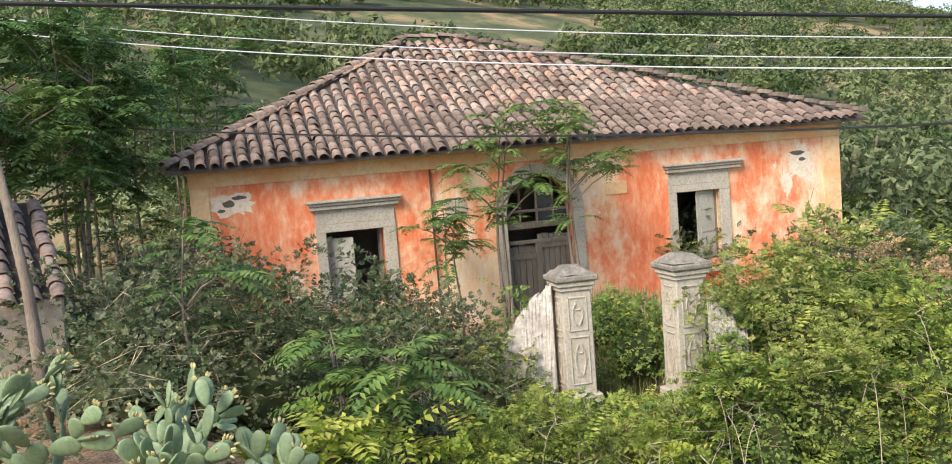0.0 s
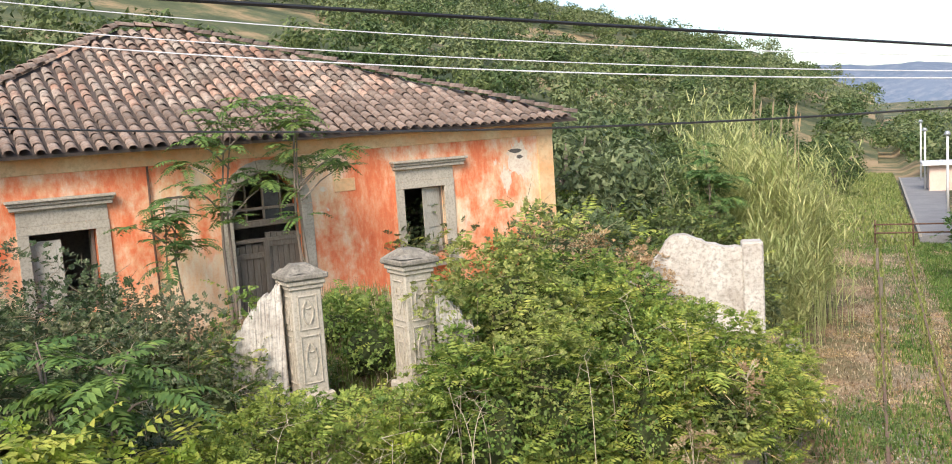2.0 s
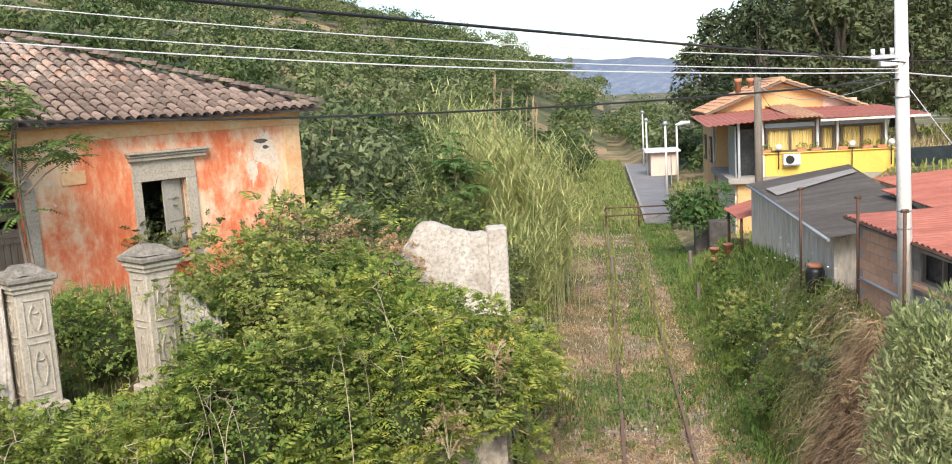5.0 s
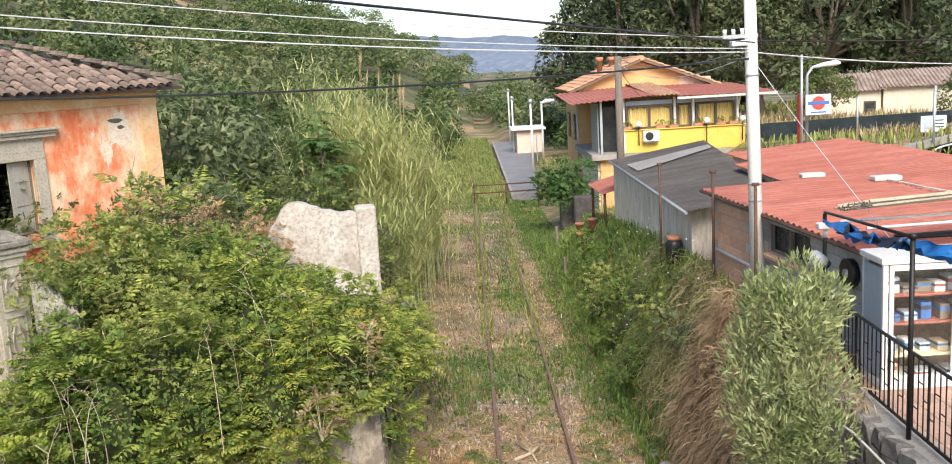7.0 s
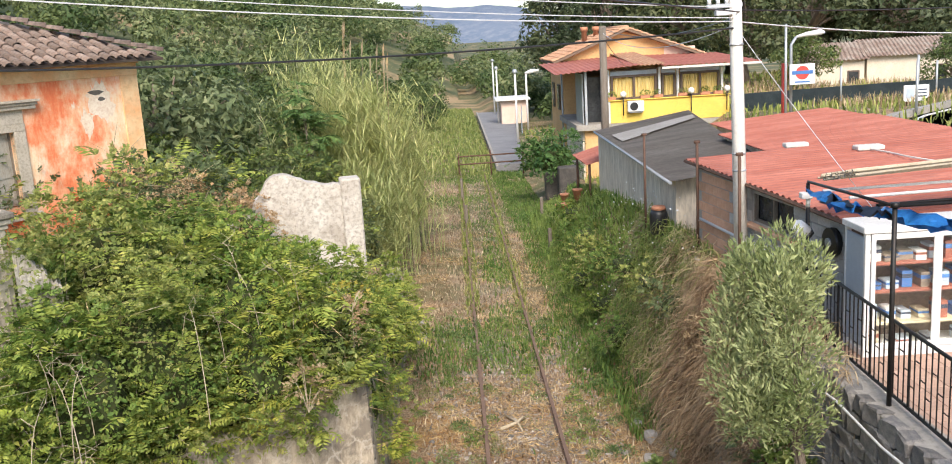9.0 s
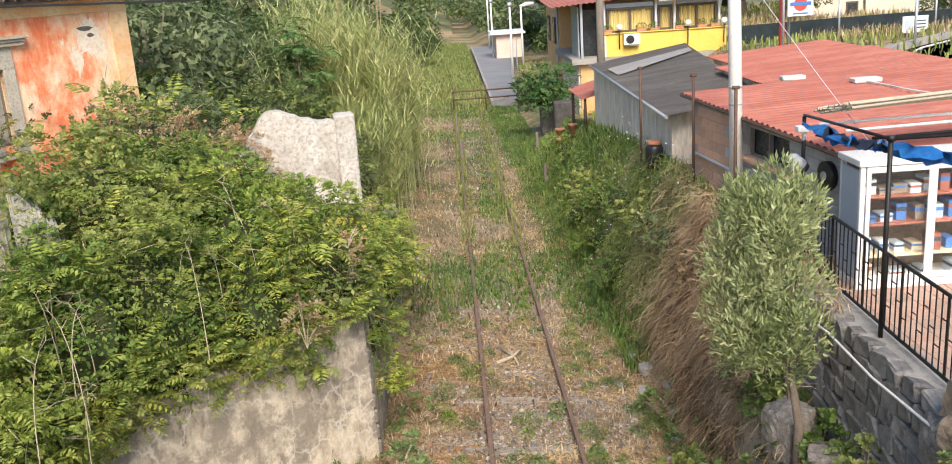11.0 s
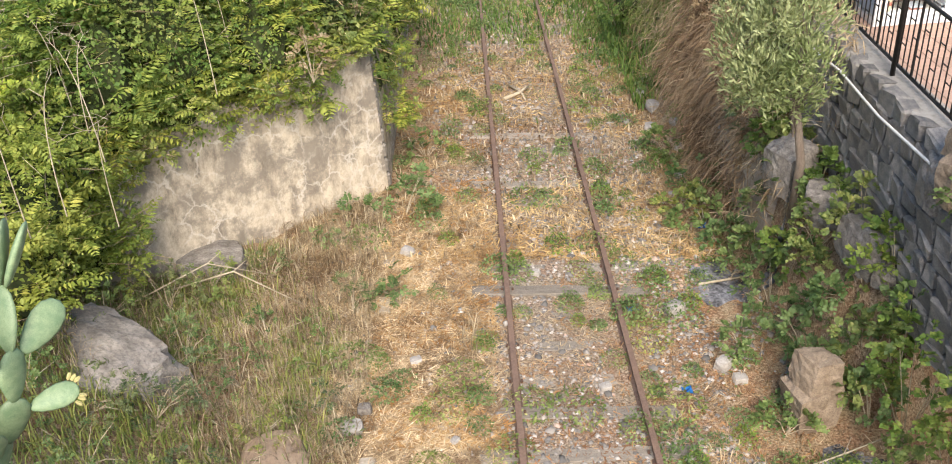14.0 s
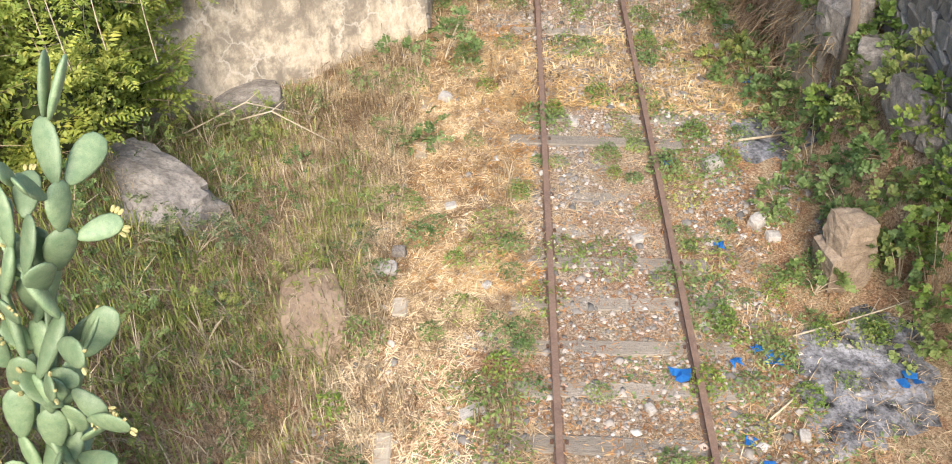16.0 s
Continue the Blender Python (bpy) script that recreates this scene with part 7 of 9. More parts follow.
cable((5.0, 37.5, 7.4), (9.0, 52.0, 5.4), 0.3, 0.012, M_BLACKPLASTIC, "black cable to the yellow house")

# ---- yellow house ----
yh = thing("yellow_house", (0, 0, 0), "two-storey ochre house with a tiled gable roof and glazed yellow veranda", "house")
YG = 58.0
bm = bmesh.new()
prof_h = [(5.8, -2), (14.3, -2), (14.3, 5.9), (9.65, 7.52), (5.8, 6.0)]
fr, bk = [bm.verts.new((x, YG, z)) for x, z in prof_h], [bm.verts.new((x, YG + 7, z)) for x, z in prof_h]
bm.faces.new(fr)
bm.faces.new(bk[::-1])
for k in range(5):
    bm.faces.new((fr[k], bk[k], bk[(k + 1) % 5], fr[(k + 1) % 5]))
bmesh.ops.recalc_face_normals(bm, faces=bm.faces)
part("wall", bm, M_OCHRE, yh, "ochre plastered walls")


def tiled_slope(eave0, eave1, ridge1, ridge0, name="roof", label=""):
    """A roof slope of half-round tile columns, each stepped course by course, over its boards."""
    e0, e1, r1, r0 = map(Vector, (eave0, eave1, ridge1, ridge0))
    nr = (e1 - e0).cross(r0 - e0).normalized()
    if nr.z < 0:
        nr = -nr
    bm = bmesh.new()
    lo = [bm.verts.new(p) for p in (e0, e1, r1, r0)]
    hi = [bm.verts.new(p - nr * 0.14) for p in (e0, e1, r1, r0)]
    bm.faces.new(lo)
    bm.faces.new(hi[::-1])
    for k in range(4):
        bm.faces.new((lo[k], hi[k], hi[(k + 1) % 4], lo[(k + 1) % 4]))
    bmesh.ops.recalc_face_normals(bm, faces=bm.faces)
    slope = part(name, bm, M_ROOFBOARD, yh, label)
    cols = int((e1 - e0).length / 0.34)
    rows = max(4, int((r0 - e0).length / 0.42))
    bm = bmesh.new()
    for i in range(cols):
        t = (i + 0.5) / cols
        a, b = e0.lerp(e1, t), r0.lerp(r1, t)
        ax = (e1 - e0).normalized()
        for j in range(rows):
            p, q = a.lerp(b, j / rows) + nr * 0.05, a.lerp(b, (j + 1.1) / rows) + nr * 0.01
            w = 0.15
            ring = []
            for c, ww in ((p, w), (q, w * 0.85)):
                ring.append([bm.verts.new(c + ax * (ww * math.cos(g)) + nr * (ww * 0.7 * math.sin(g))) for g in (math.pi, 2.1, 1.04, 0)])
            for k in range(3):
                bm.faces.new((ring[0][k], ring[0][k + 1], ring[1][k + 1], ring[1][k]))
    tagged(part("tiling", bm, M_ROOFTILE, slope), "weathered orange-brown roof tiles", kind="stuff")
    return slope


tiled_slope((5.15, YG + 7.4, 5.95), (5.15, YG - 0.6, 5.95), (9.65, YG - 0.6, 7.72), (9.65, YG + 7.4, 7.72), "roof", "orange-brown tiled roof slope")
tiled_slope((14.75, YG - 0.6, 5.78), (14.75, YG + 7.4, 5.78), (9.65, YG + 7.4, 7.72), (9.65, YG - 0.6, 7.72), "roof", "orange-brown tiled roof slope")
part("ridge", tube([(9.65, YG - 0.65, 7.74), (9.65, YG + 7.4, 7.74)], 0.16, 8), M_ROOFTILE, yh)
part("peeling_patch", box((12.0, YG - 0.012, 5.9), (13.9, YG - 0.004, 6.45), 0.003), M_PEACH, yh, "patch of bare peach plaster")
for x, y in ((7.6, YG + 3), (8.5, YG + 4), (8.9, YG + 4.5)):
    part("chimney", tube([(x, y, 6.4), (x, y, 7.7), (x, y, 7.72), (x, y, 7.95)], [0.17, 0.17, 0.24, 0.24], 8), M_TERRACOTTA, yh)
for y, z in ((59.6, 2.9), (62.6, 2.9), (59.6, -0.2)):
    wn_ = part("window", box((5.72, y, z), (5.79, y + 1.2, z + 1.6), 0.01), M_BROWNFRAME, yh)
    part("pane", box((5.70, y + 0.1, z + 0.1), (5.718, y + 1.1, z + 1.5)), M_PANE, wn_)
part("drain_pipe", tube([(5.74, YG + 0.3, -1.5), (5.74, YG + 0.3, 5.7)], 0.06, 6), M_GALV, yh)
ver = thing("veranda", (0, 0, 0), "glazed veranda with yellow parapet, curtains and a red sheet roof", "veranda")
part("floor", box((5.5, 50.2, 2.45), (13.7, YG - 0.01, 2.75)), M_CONCRETE, ver)
part("lower_wall", box((6.0, 50.6, -1.5), (13.4, 50.8, 2.45)), M_OCHRE, ver)
part("side_wall", box((5.9, 50.8, -1.5), (6.1, YG - 0.01, 2.45)), M_RENDER, ver)
part("parapet", box((7.35, 50.2, 2.755), (13.7, 50.42, 3.92), 0.02), M_YELLOW, ver, "bright yellow parapet")
part("parapet_end", box((7.15, 50.18, 2.755), (7.345, 50.44, 3.92), 0.02), M_PALESHEET, ver)
part("parapet_coping", box((7.1, 50.1, 3.925), (13.8, 50.5, 3.985), 0.02), M_YELLOW, ver)
part("parapet", box((13.48, 50.43, 2.755), (13.7, YG - 0.01, 3.92), 0.02), M_YELLOW, ver)
part("roof_sheet", corrugated((4.35, 49.5, 5.50), (9.0, 49.5, 5.78), (9.0, YG - 0.02, 6.1), (4.35, YG - 0.02, 5.85), 16, 0.04), M_REDROOF, ver, "red sheet roof of the open porch")
part("roof_sheet", corrugated((9.9, 49.2, 5.68), (15.1, 49.2, 5.62), (15.1, YG - 0.02, 5.95), (9.9, YG - 0.02, 6.05), 16, 0.04), M_REDROOF, ver, "red sheet roof over the glazed front")
part("roof_edge", box((9.9, 49.14, 5.50), (15.1, 49.2, 5.62), 0.01), M_PALESHEET, ver)
part("tile_saddle", corrugated((8.7, 49.4, 5.72), (10.1, 49.4, 5.76), (10.1, YG - 0.02, 6.25), (8.7, YG - 0.02, 6.2), 6, 0.06), M_ROOFTILE, ver)
for x in (6.0, 7.2, 9.92, 10.9, 13.25):
    part("post", box((x, 50.22, 2.755 if x < 7 else 3.985), (x + 0.13, 50.36, 5.6), 0.01), M_WHITE if x > 7 else M_GALV, ver)
for x0, x1 in ((7.4, 9.85), (10.1, 10.85), (11.1, 13.2)):
    w_ = part("window", box((x0, 50.24, 3.99), (x1, 50.34, 4.10), 0.01), M_BROWNFRAME, ver)
    part("transom", box((x0, 50.24, 5.14), (x1, 50.34, 5.26), 0.01), M_BROWNFRAME, w_)
    part("top_frame", box((x0, 50.24, 5.48), (x1, 50.34, 5.56), 0.01), M_BROWNFRAME, w_)
    part("upper_pane", box((x0, 50.29, 5.26), (x1, 50.30, 5.48)), M_PANEL, w_)
    n = max(1, round((x1 - x0) / 1.1))
    for k in range(n + 1):
        xx = x0 + (x1 - x0 - 0.12) * k / n
        part("mullion", box((xx, 50.23, 4.10), (xx + 0.12, 50.35, 5.14), 0.006), M_BROWNFRAME, w_)
    bm = bmesh.new()
    vs = []
    m2 = int((x1 - x0) * 24)
    for k in range(m2 + 1):
        xx = x0 + (x1 - x0) * k / m2
        yy = 50.46 + 0.045 * math.sin(k * 1.9) + 0.03 * math.sin(k * 0.63)
        vs.append((bm.verts.new((xx, yy, 4.0)), bm.verts.new((xx, yy, 5.2))))
    for (a, b), (c, d) in zip(vs, vs[1:]):
        bm.faces.new((a, c, d, b))
    part("curtain", bm, M_CURTAIN, w_, "pleated yellow curtain")
part("dark_panel", box((6.2, 54.0, 2.76), (7.6, 54.1, 5.5)), M_BROWNFRAME, ver)
part("screen_door", box((6.35, 51.6, 2.76), (7.15, 51.66, 5.2), 0.01), M_PANE, ver)
part("door_panel", box((5.95, 50.9, 2.76), (6.02, 53.5, 5.4)), M_GALV, ver)
acu = thing("air_conditioner", (8.2, 49.75, 3.36), "white air-conditioning unit on the veranda front", "air conditioner", "air conditioners")
part("casing", box((0, 0, 0), (0.85, 0.34, 0.55), 0.02), M_WHITE, acu)
part("grille", tube([(0.32, -0.015, 0.27), (0.32, 0.0, 0.27)], 0.22, 14), M_BLACKPLASTIC, acu)
part("bracket", box((0.05, 0.1, -0.08), (0.8, 0.45, 0.0), 0.01), M_GALV, acu)
for x, y in ((7.4, 50.0), (9.2, 49.95), (11.2, 50.15), (12.4, 50.15), (13.1, 50.15), (9.9, 50.0)):
    fp = thing("flower_pot", (x, 50.2, 3.987), "terracotta trough with a leafy plant on the parapet", "flower pot", "flower pots")
    part("pot", box((-0.25, -0.1, 0), (0.25, 0.1, 0.18), 0.03), M_TERRACOTTA, fp)
    rgn = np.random.RandomState(int(x * 10))
    d_ = sphere_pts(90, rgn, -0.2)
    part("plant", tri_mesh("plant", *scatter_leaves(d_ * np.array([0.26, 0.14, 0.18]) + np.array([0, 0, 0.24]), d_, 0.09, rgn)), L_VINE, fp)
for x in (8.0, 11.6, 13.5):
    gl = thing("globe_lamp", (x, 49.95, 3.15), "white globe lamp on a dark post", "lamp", "globe lamps")
    part("post", tube([(0, 0.05, 0), (0, 0, 1.0)], 0.03, 6), M_BLACK, gl)
    bm = bmesh.new()
    bmesh.ops.create_uvsphere(bm, u_segments=12, v_segments=8, radius=0.17, matrix=Matrix.Translation((0, 0, 1.13)))
    part("globe", bm, M_WHITE, gl)

# porch and clutter by the shed's end
po = thing("porch", (0, 0, 0), "small lean-to porch under a red sheet", "porch")
part("roof_sheet", corrugated((3.55, 33.0, 3.0), (3.55, 36.8, 2.9), (5.2, 36.8, 3.35), (5.2, 33.0, 3.4), 12), M_REDROOF, po)
for x, y in ((3.7, 33.2), (3.7, 36.5)):
    part("post", tube([(x, y, float(ground_z(x, y)) - 0.1), (x, y, 3.0)], 0.05, 6), M_RUST, po)
ac2 = thing("air_conditioner", (4.0, 32.1, 3.2), "white air-conditioning unit fixed to the shed end", "air conditioner", "air conditioners")
part("casing", box((0, 0, 0), (0.6, 0.3, 0.5), 0.02), M_WHITE, ac2)
part("bracket", box((0.02, -0.1, -0.06), (0.55, 0.3, 0.0), 0.01), M_GALV, ac2)
for x, y, r, h in ((3.5, 41.0, 0.28, 0.6), (3.9, 40.2, 0.3, 0.9), (3.4, 38.5, 0.22, 0.5), (4.2, 42.0, 0.3, 0.7), (3.6, 36.0, 0.2, 0.45), (3.3, 37.2, 0.24, 0.4)):
    pt = thing("plant_pot", (x, y, float(ground_z(x, y)) - 0.03), "terracotta plant pot beside the path", "pot", "plant pots")
    bm = bmesh.new()
    add_tube(bm, [(0, 0, 0), (0, 0, h * 0.85), (0, 0, h * 0.86), (0, 0, h)], [r * 0.65, r * 0.92, r, r], 12)
    part("body", bm, M_TERRACOTTA, pt)
lq = bush("loquat", 3.75, 47.5, 1.4, 1.4, 2.75, L_AIL, "round loquat tree with large glossy leaves", "tree", size=0.3, dense=110, slim=0.35, base=0.2)
part("trunk", tube([(0, 0, -1.2), (0.1, 0, 0.6)], [0.16, 0.12], 8), M_BARK, lq)
for x, y, zt in ((3.9, 47.0, 1.0), (4.4, 45.5, 1.0)):
    hw = thing("stone_pier", (x, y, float(ground_z(x, y)) - 0.1), "rough stone garden pier", "pier", "garden piers")
    part("masonry", box((-0.5, -0.4, 0), (0.5, 0.4, 1.4), 0.06), M_ROCK, hw)

# ---- station platform ----
plat = thing("platform", (0, 0, 0), "grey paved station platform with a pale kerb", "platform", kind="structure")
bm = bmesh.new()
for a, b in (((1.7, 62.0), (4.4, 120.0)),):
    pv = [(1.62, 62, -0.62), (3.6, 62, -0.62), (6.4, 120, -1.45), (1.95, 120, -1.45)]
    top = [bm.verts.new(v) for v in pv]
    bot = [bm.verts.new((x, y, z - 0.8)) for x, y, z in pv]
    bm.faces.new(top)
    for k in range(4):
        bm.faces.new((top[k], bot[k], bot[(k + 1) % 4], top[(k + 1) % 4]))
bmesh.ops.recalc_face_normals(bm, faces=bm.faces)
part("slab", bm, M_PAVE, plat)
part("kerb", tube([(1.66, 62, -0.63), (1.98, 120, -1.46)], 0.12, 4), M_CONCRETE, plat)
hut = thing("station_hut", (4.0, 98.0, -1.25), "small peach shelter hut with a flat overhanging roof", "hut")
part("wall", box((0, 0, 0), (2.6, 4, 2.5), 0.02), M_PEACH, hut)
part("roof", box((-0.6, -0.6, 2.5), (3.0, 4.6, 2.72), 0.03), M_WHITE, hut)
fp_ = thing("fence_panel", (5.0, 84.0, -1.0), "blue-grey corrugated fence panel by the platform", "fence")
part("sheet", corrugated((0, 0, 0), (0.9, 12, 0), (0.9, 12, 1.9), (0, 0, 1.9), 30, 0.05), M_PANEL, fp_)
for x, y, h, arm in ((4.08, 76.0, 5.6, 0), (5.9, 88.0, 5.3, 1), (3.75, 100.0, 5.6, 0), (4.1, 116.0, 6.3, 0)):
    sl = thing("street_lamp", (x, y, -0.65 - 0.0145 * (y - 62)), "white platform lamp post", "street lamp", "platform lamps")
    part("post", tube([(0, 0, 0), (0, 0, h)], [0.11, 0.08], 8), M_WHITE, sl)
    if arm:
        part("lamp_head", tube([(-0.1, 0, h), (0.5, 0, h + 0.18), (1.2, 0, h + 0.22)], [0.1, 0.2, 0.12], 8), M_WHITE, sl)
    else:
        part("lamp_head", tube([(0, 0, h), (0, 0, h + 0.1), (0, 0, h + 0.35)], [0.1, 0.26, 0.12], 8), M_GALV, sl)
gate = thing("barrier", (0, 0, 0), "rusty iron barrier across the track", "barrier")
for z in (-0.15, 0.35):
    part("bar", tube([(-0.9, 59.6, z), (3.4, 60.6, z - 0.1)], 0.05, 6), M_RUST, gate)
for x in (-0.85, 1.2, 3.3):
    part("post", tube([(x, 59.9 + 0.2 * x, -1.2), (x, 59.9 + 0.2 * x, 0.6)], 0.05, 6), M_RUST, gate)
for x, y, h in ((-0.7, 42.0, 1.0), (2.5, 36.4, 0.9), (-0.8, 50.0, 1.2), (2.9, 44.0, 1.0)):
    stb = thing("track_post", (x, y, float(ground_z(x, y)) - 0.05), "short weathered wooden post beside the rails", "post", "track posts")
    part("shaft", box((-0.07, -0.07, 0), (0.07, 0.07, h), 0.02), M_WOOD, stb)

# ---- road and far houses ----
road = thing("road", (0, 0, 0), "grey asphalt road with white edge lines", "road", kind="structure")
bm = bmesh.new()
RP = [(11.2, 20.0), (11.5, 28.5), (16.0, 34.6), (25.0, 43.0), (40.0, 53.0)]
for k, (x, y) in enumerate(RP):
    a = Vector(RP[min(k + 1, 4)]) - Vector(RP[max(k - 1, 0)])
    n_ = Vector((a.y, -a.x)).normalized()
    zz = 3.83 + 0.0 * k
    bm.verts.new((x, y, zz))
    bm.verts.new((x + n_.x * 6, y + n_.y * 6, zz))
bm.verts.ensure_lookup_table()
for k in range(4):
    bm.faces.new([bm.verts[i] for i in (2 * k, 2 * k + 1, 2 * k + 3, 2 * k + 2)])
bmesh.ops.solidify(bm, geom=bm.faces[:], thickness=0.15)
part("surface", bm, M_ASPHALT, road)
for off in (0.35, 5.6):
    pts = []
    for k, (x, y) in enumerate(RP):
        a = Vector(RP[min(k + 1, 4)]) - Vector(RP[max(k - 1, 0)])
        n_ = Vector((a.y, -a.x)).normalized()
        pts.append((x + n_.x * off, y + n_.y * off, 3.835))
    part("edge_line", tube(pts, 0.06, 4), M_WHITE, road)
part("low_wall", tube([(x - 0.5, y + 0.4, 3.75) for x, y in RP], 0.28, 4), M_CONCRETE, road)
sg = thing("shop_sign", (12.9, 37.6, float(ground_z(12.9, 37.6)) - 0.1), "white shop sign with red and blue emblem on grey post", "sign")
part("post", tube([(-0.65, 0, 0), (-0.65, 0, 4.0)], 0.05, 7), M_GALV, sg)
zs = 5.45 - float(ground_z(12.9, 37.6)) + 0.1
brd = part("board", box((-0.5, -0.05, zs - 0.4), (0.5, 0.05, zs + 0.4), 0.01), M_WHITE, sg)
part("emblem", tube([(0, -0.065, zs + 0.06), (0, -0.052, zs + 0.06)], 0.27, 18), M_REDPAINT, brd)
part("emblem_band", box((-0.42, -0.075, zs + 0.0), (0.42, -0.066, zs + 0.14), 0.003), M_SIGNBLUE, brd)
part("text_bar", box((-0.3, -0.06, zs - 0.33), (0.3, -0.052, zs - 0.27)), M_SIGNBLUE, brd)
rp = thing("red_column", (12.3, 37.9, float(ground_z(12.3, 37.9)) - 0.1), "red painted steel column", "column")
part("shaft", box((-0.09, -0.09, 0), (0.09, 0.09, 6.0 - float(ground_z(12.3, 37.9))), 0.01), M_REDPAINT, rp)
stl = thing("street_lamp", (12.75, 38.4, float(ground_z(12.75, 38.4)) - 0.1), "tall grey street lamp with a curved arm", "street lamp")
hz = 7.0 - float(ground_z(12.75, 38.4))
part("post", tube([(0, 0, 0), (0, 0, hz - 0.3), (0.2, 0, hz)], 0.06, 7), M_GALV, stl)
part("lamp_head", tube([(0.2, 0, hz), (0.6, 0, hz + 0.08), (1.2, 0, hz + 0.14), (1.35, 0, hz + 0.12)], [0.05, 0.09, 0.12, 0.05], 8), M_WHITE, stl)


def far_house(x, y, w, d, zeave, rise, wall, label, turn=-12):
    g = float(ground_z(x, y))
    h = thing("far_house", (x, y, 0), label, "house", "houses along the road", turn=turn)
    bm = bmesh.new()
    pf = [(0, g - 0.5), (d, g - 0.5), (d, zeave), (d / 2, zeave + rise), (0, zeave)]
    f_, b_ = [bm.verts.new((0, a, z)) for a, z in pf], [bm.verts.new((w, a, z)) for a, z in pf]
    bm.faces.new(f_)
    bm.faces.new(b_[::-1])
    for k in range(5):
        bm.faces.new((f_[k], b_[k], b_[(k + 1) % 5], f_[(k + 1) % 5]))
    bmesh.ops.recalc_face_normals(bm, faces=bm.faces)
    part("wall", bm, wall, h)
    up = zeave + rise + 0.12
    part("roof", corrugated((-0.3, -0.4, zeave - 0.08), (w + 0.3, -0.4, zeave - 0.08), (w + 0.3, d / 2, up), (-0.3, d / 2, up), int(w * 4), 0.08), M_OLDTILE, h)
    part("roof", corrugated((w + 0.3, d + 0.4, zeave - 0.08), (-0.3, d + 0.4, zeave - 0.08), (-0.3, d / 2, up), (w + 0.3, d / 2, up), int(w * 4), 0.08), M_OLDTILE, h)
    wi = part("window", box((w * 0.68, -0.06, zeave - 1.9), (w * 0.68 + 0.8, 0.02, zeave - 0.8), 0.01), M_BROWNFRAME, h)
    part("pane", box((w * 0.68 + 0.1, -0.075, zeave - 1.8), (w * 0.68 + 0.7, -0.062, zeave - 0.9)), M_PANE, wi)


far_house(24.3, 66.5, 3.5, 5, 4.75, 0.95, M_PALEWALL, "pale cream cottage with an old tile roof among trees")
far_house(28.0, 66.0, 6.5, 6, 4.9, 0.9, M_PALEWALL, "pale cottage with a red tile roof beside the road")
far_house(36.0, 64, 6, 7, 5.0, 1.1, M_PALEWALL, "pale cottage with a red tile roof beside the road")
nf = thing("net_fence", (0, 0, 0), "dark green shade-net fence behind the verge", "fence")
M_NET = worn("dark_net", (0.045, 0.065, 0.075), (0.075, 0.10, 0.11), (0.03, 0.045, 0.05), 2, 30, 0.8)
FN = [(14.0, 49.0), (20.0, 51.0), (26.0, 52.5), (34.0, 57.0)]
for (xa, ya), (xb, yb) in zip(FN, FN[1:]):
    za, zb = float(ground_z(xa, ya)), float(ground_z(xb, yb))
    bm = bmesh.new()
    bm.faces.new([bm.verts.new(v) for v in ((xa, ya, za), (xb, yb, zb), (xb, yb, zb + 0.95), (xa, ya, za + 0.95))])
    bmesh.ops.solidify(bm, geom=bm.faces[:], thickness=0.02)
    part("net", bm, M_NET, nf)
    part("post", tube([(xa, ya, za - 0.2), (xa, ya, za + 2.0)], 0.06, 6), M_GALV, nf)
ib = thing("notice_board", (18.9, 40.4, float(ground_z(18.9, 40.4))), "white notice board on two posts beside the road", "board")
for dx in (-0.4, 0.4):
    part("post", tube([(dx, 0.03, 0), (dx, 0.03, 4.4 - float(ground_z(18.9, 40.4)))], 0.04, 6), M_RUST, ib)
zb = 4.2 - float(ground_z(18.9, 40.4))
part("panel", box((-0.55, -0.02, zb - 0.35), (0.55, 0.02, zb + 0.35), 0.005), M_WHITE, ib)
part("picture", box((-0.45, -0.03, zb - 0.2), (-0.1, -0.021, zb + 0.2)), M_PANEL, ib)
for k in range(3):
    part("text_bar", box((0.0, -0.03, zb + 0.12 - 0.14 * k), (0.45, -0.021, zb + 0.17 - 0.14 * k)), M_DARKTARP, ib)
for x, y, zt in ((16.5, 35.5, 5.9), (19.2, 40.9, 5.9), (24.5, 47, 6.0)):
    fpo = thing("verge_pole", (x, y, float(ground_z(x, y)) - 0.1), "thin grey pole on the verge", "pole", "verge poles")
    part("shaft", tube([(0, 0, 0), (0, 0, zt - float(ground_z(x, y)))], 0.05, 6), M_GALV, fpo)

# ---- small tiled shed beyond the brambles ----
ls = thing("tiled_shed", (-11.75, 5.25, 0), "small ruined shed with crumbling plaster and brown tile roof", "shed", turn=-22 + 90)
g0 = float(ground_z(-12.5, 5.0))
ls.matrix_basis = Matrix(((0.375, -0.927, 0, -11.72), (0.927, 0.375, 0, 5.35), (0, 0, 1, 0), (0, 0, 0, 1)))
M_CRUMBLE = worn("crumbling_plaster", (0.50, 0.42, 0.33), (0.36, 0.28, 0.21), (0.60, 0.52, 0.42), 1.8, 14, 0.95, 0.9)
part("wall", box((-3.5, 0, g0 - 1.0), (0.12, 2.6, 6.12), 0.03), M_CRUMBLE, ls)
bm = bmesh.new()
gv = [bm.verts.new(v) for v in ((0.12, 0, 6.12), (0.12, 2.6, 6.12), (0.12, 2.3, 7.2), (-3.5, 0, 6.12), (-3.5, 2.6, 6.12), (-3.5, 2.3, 7.2))]
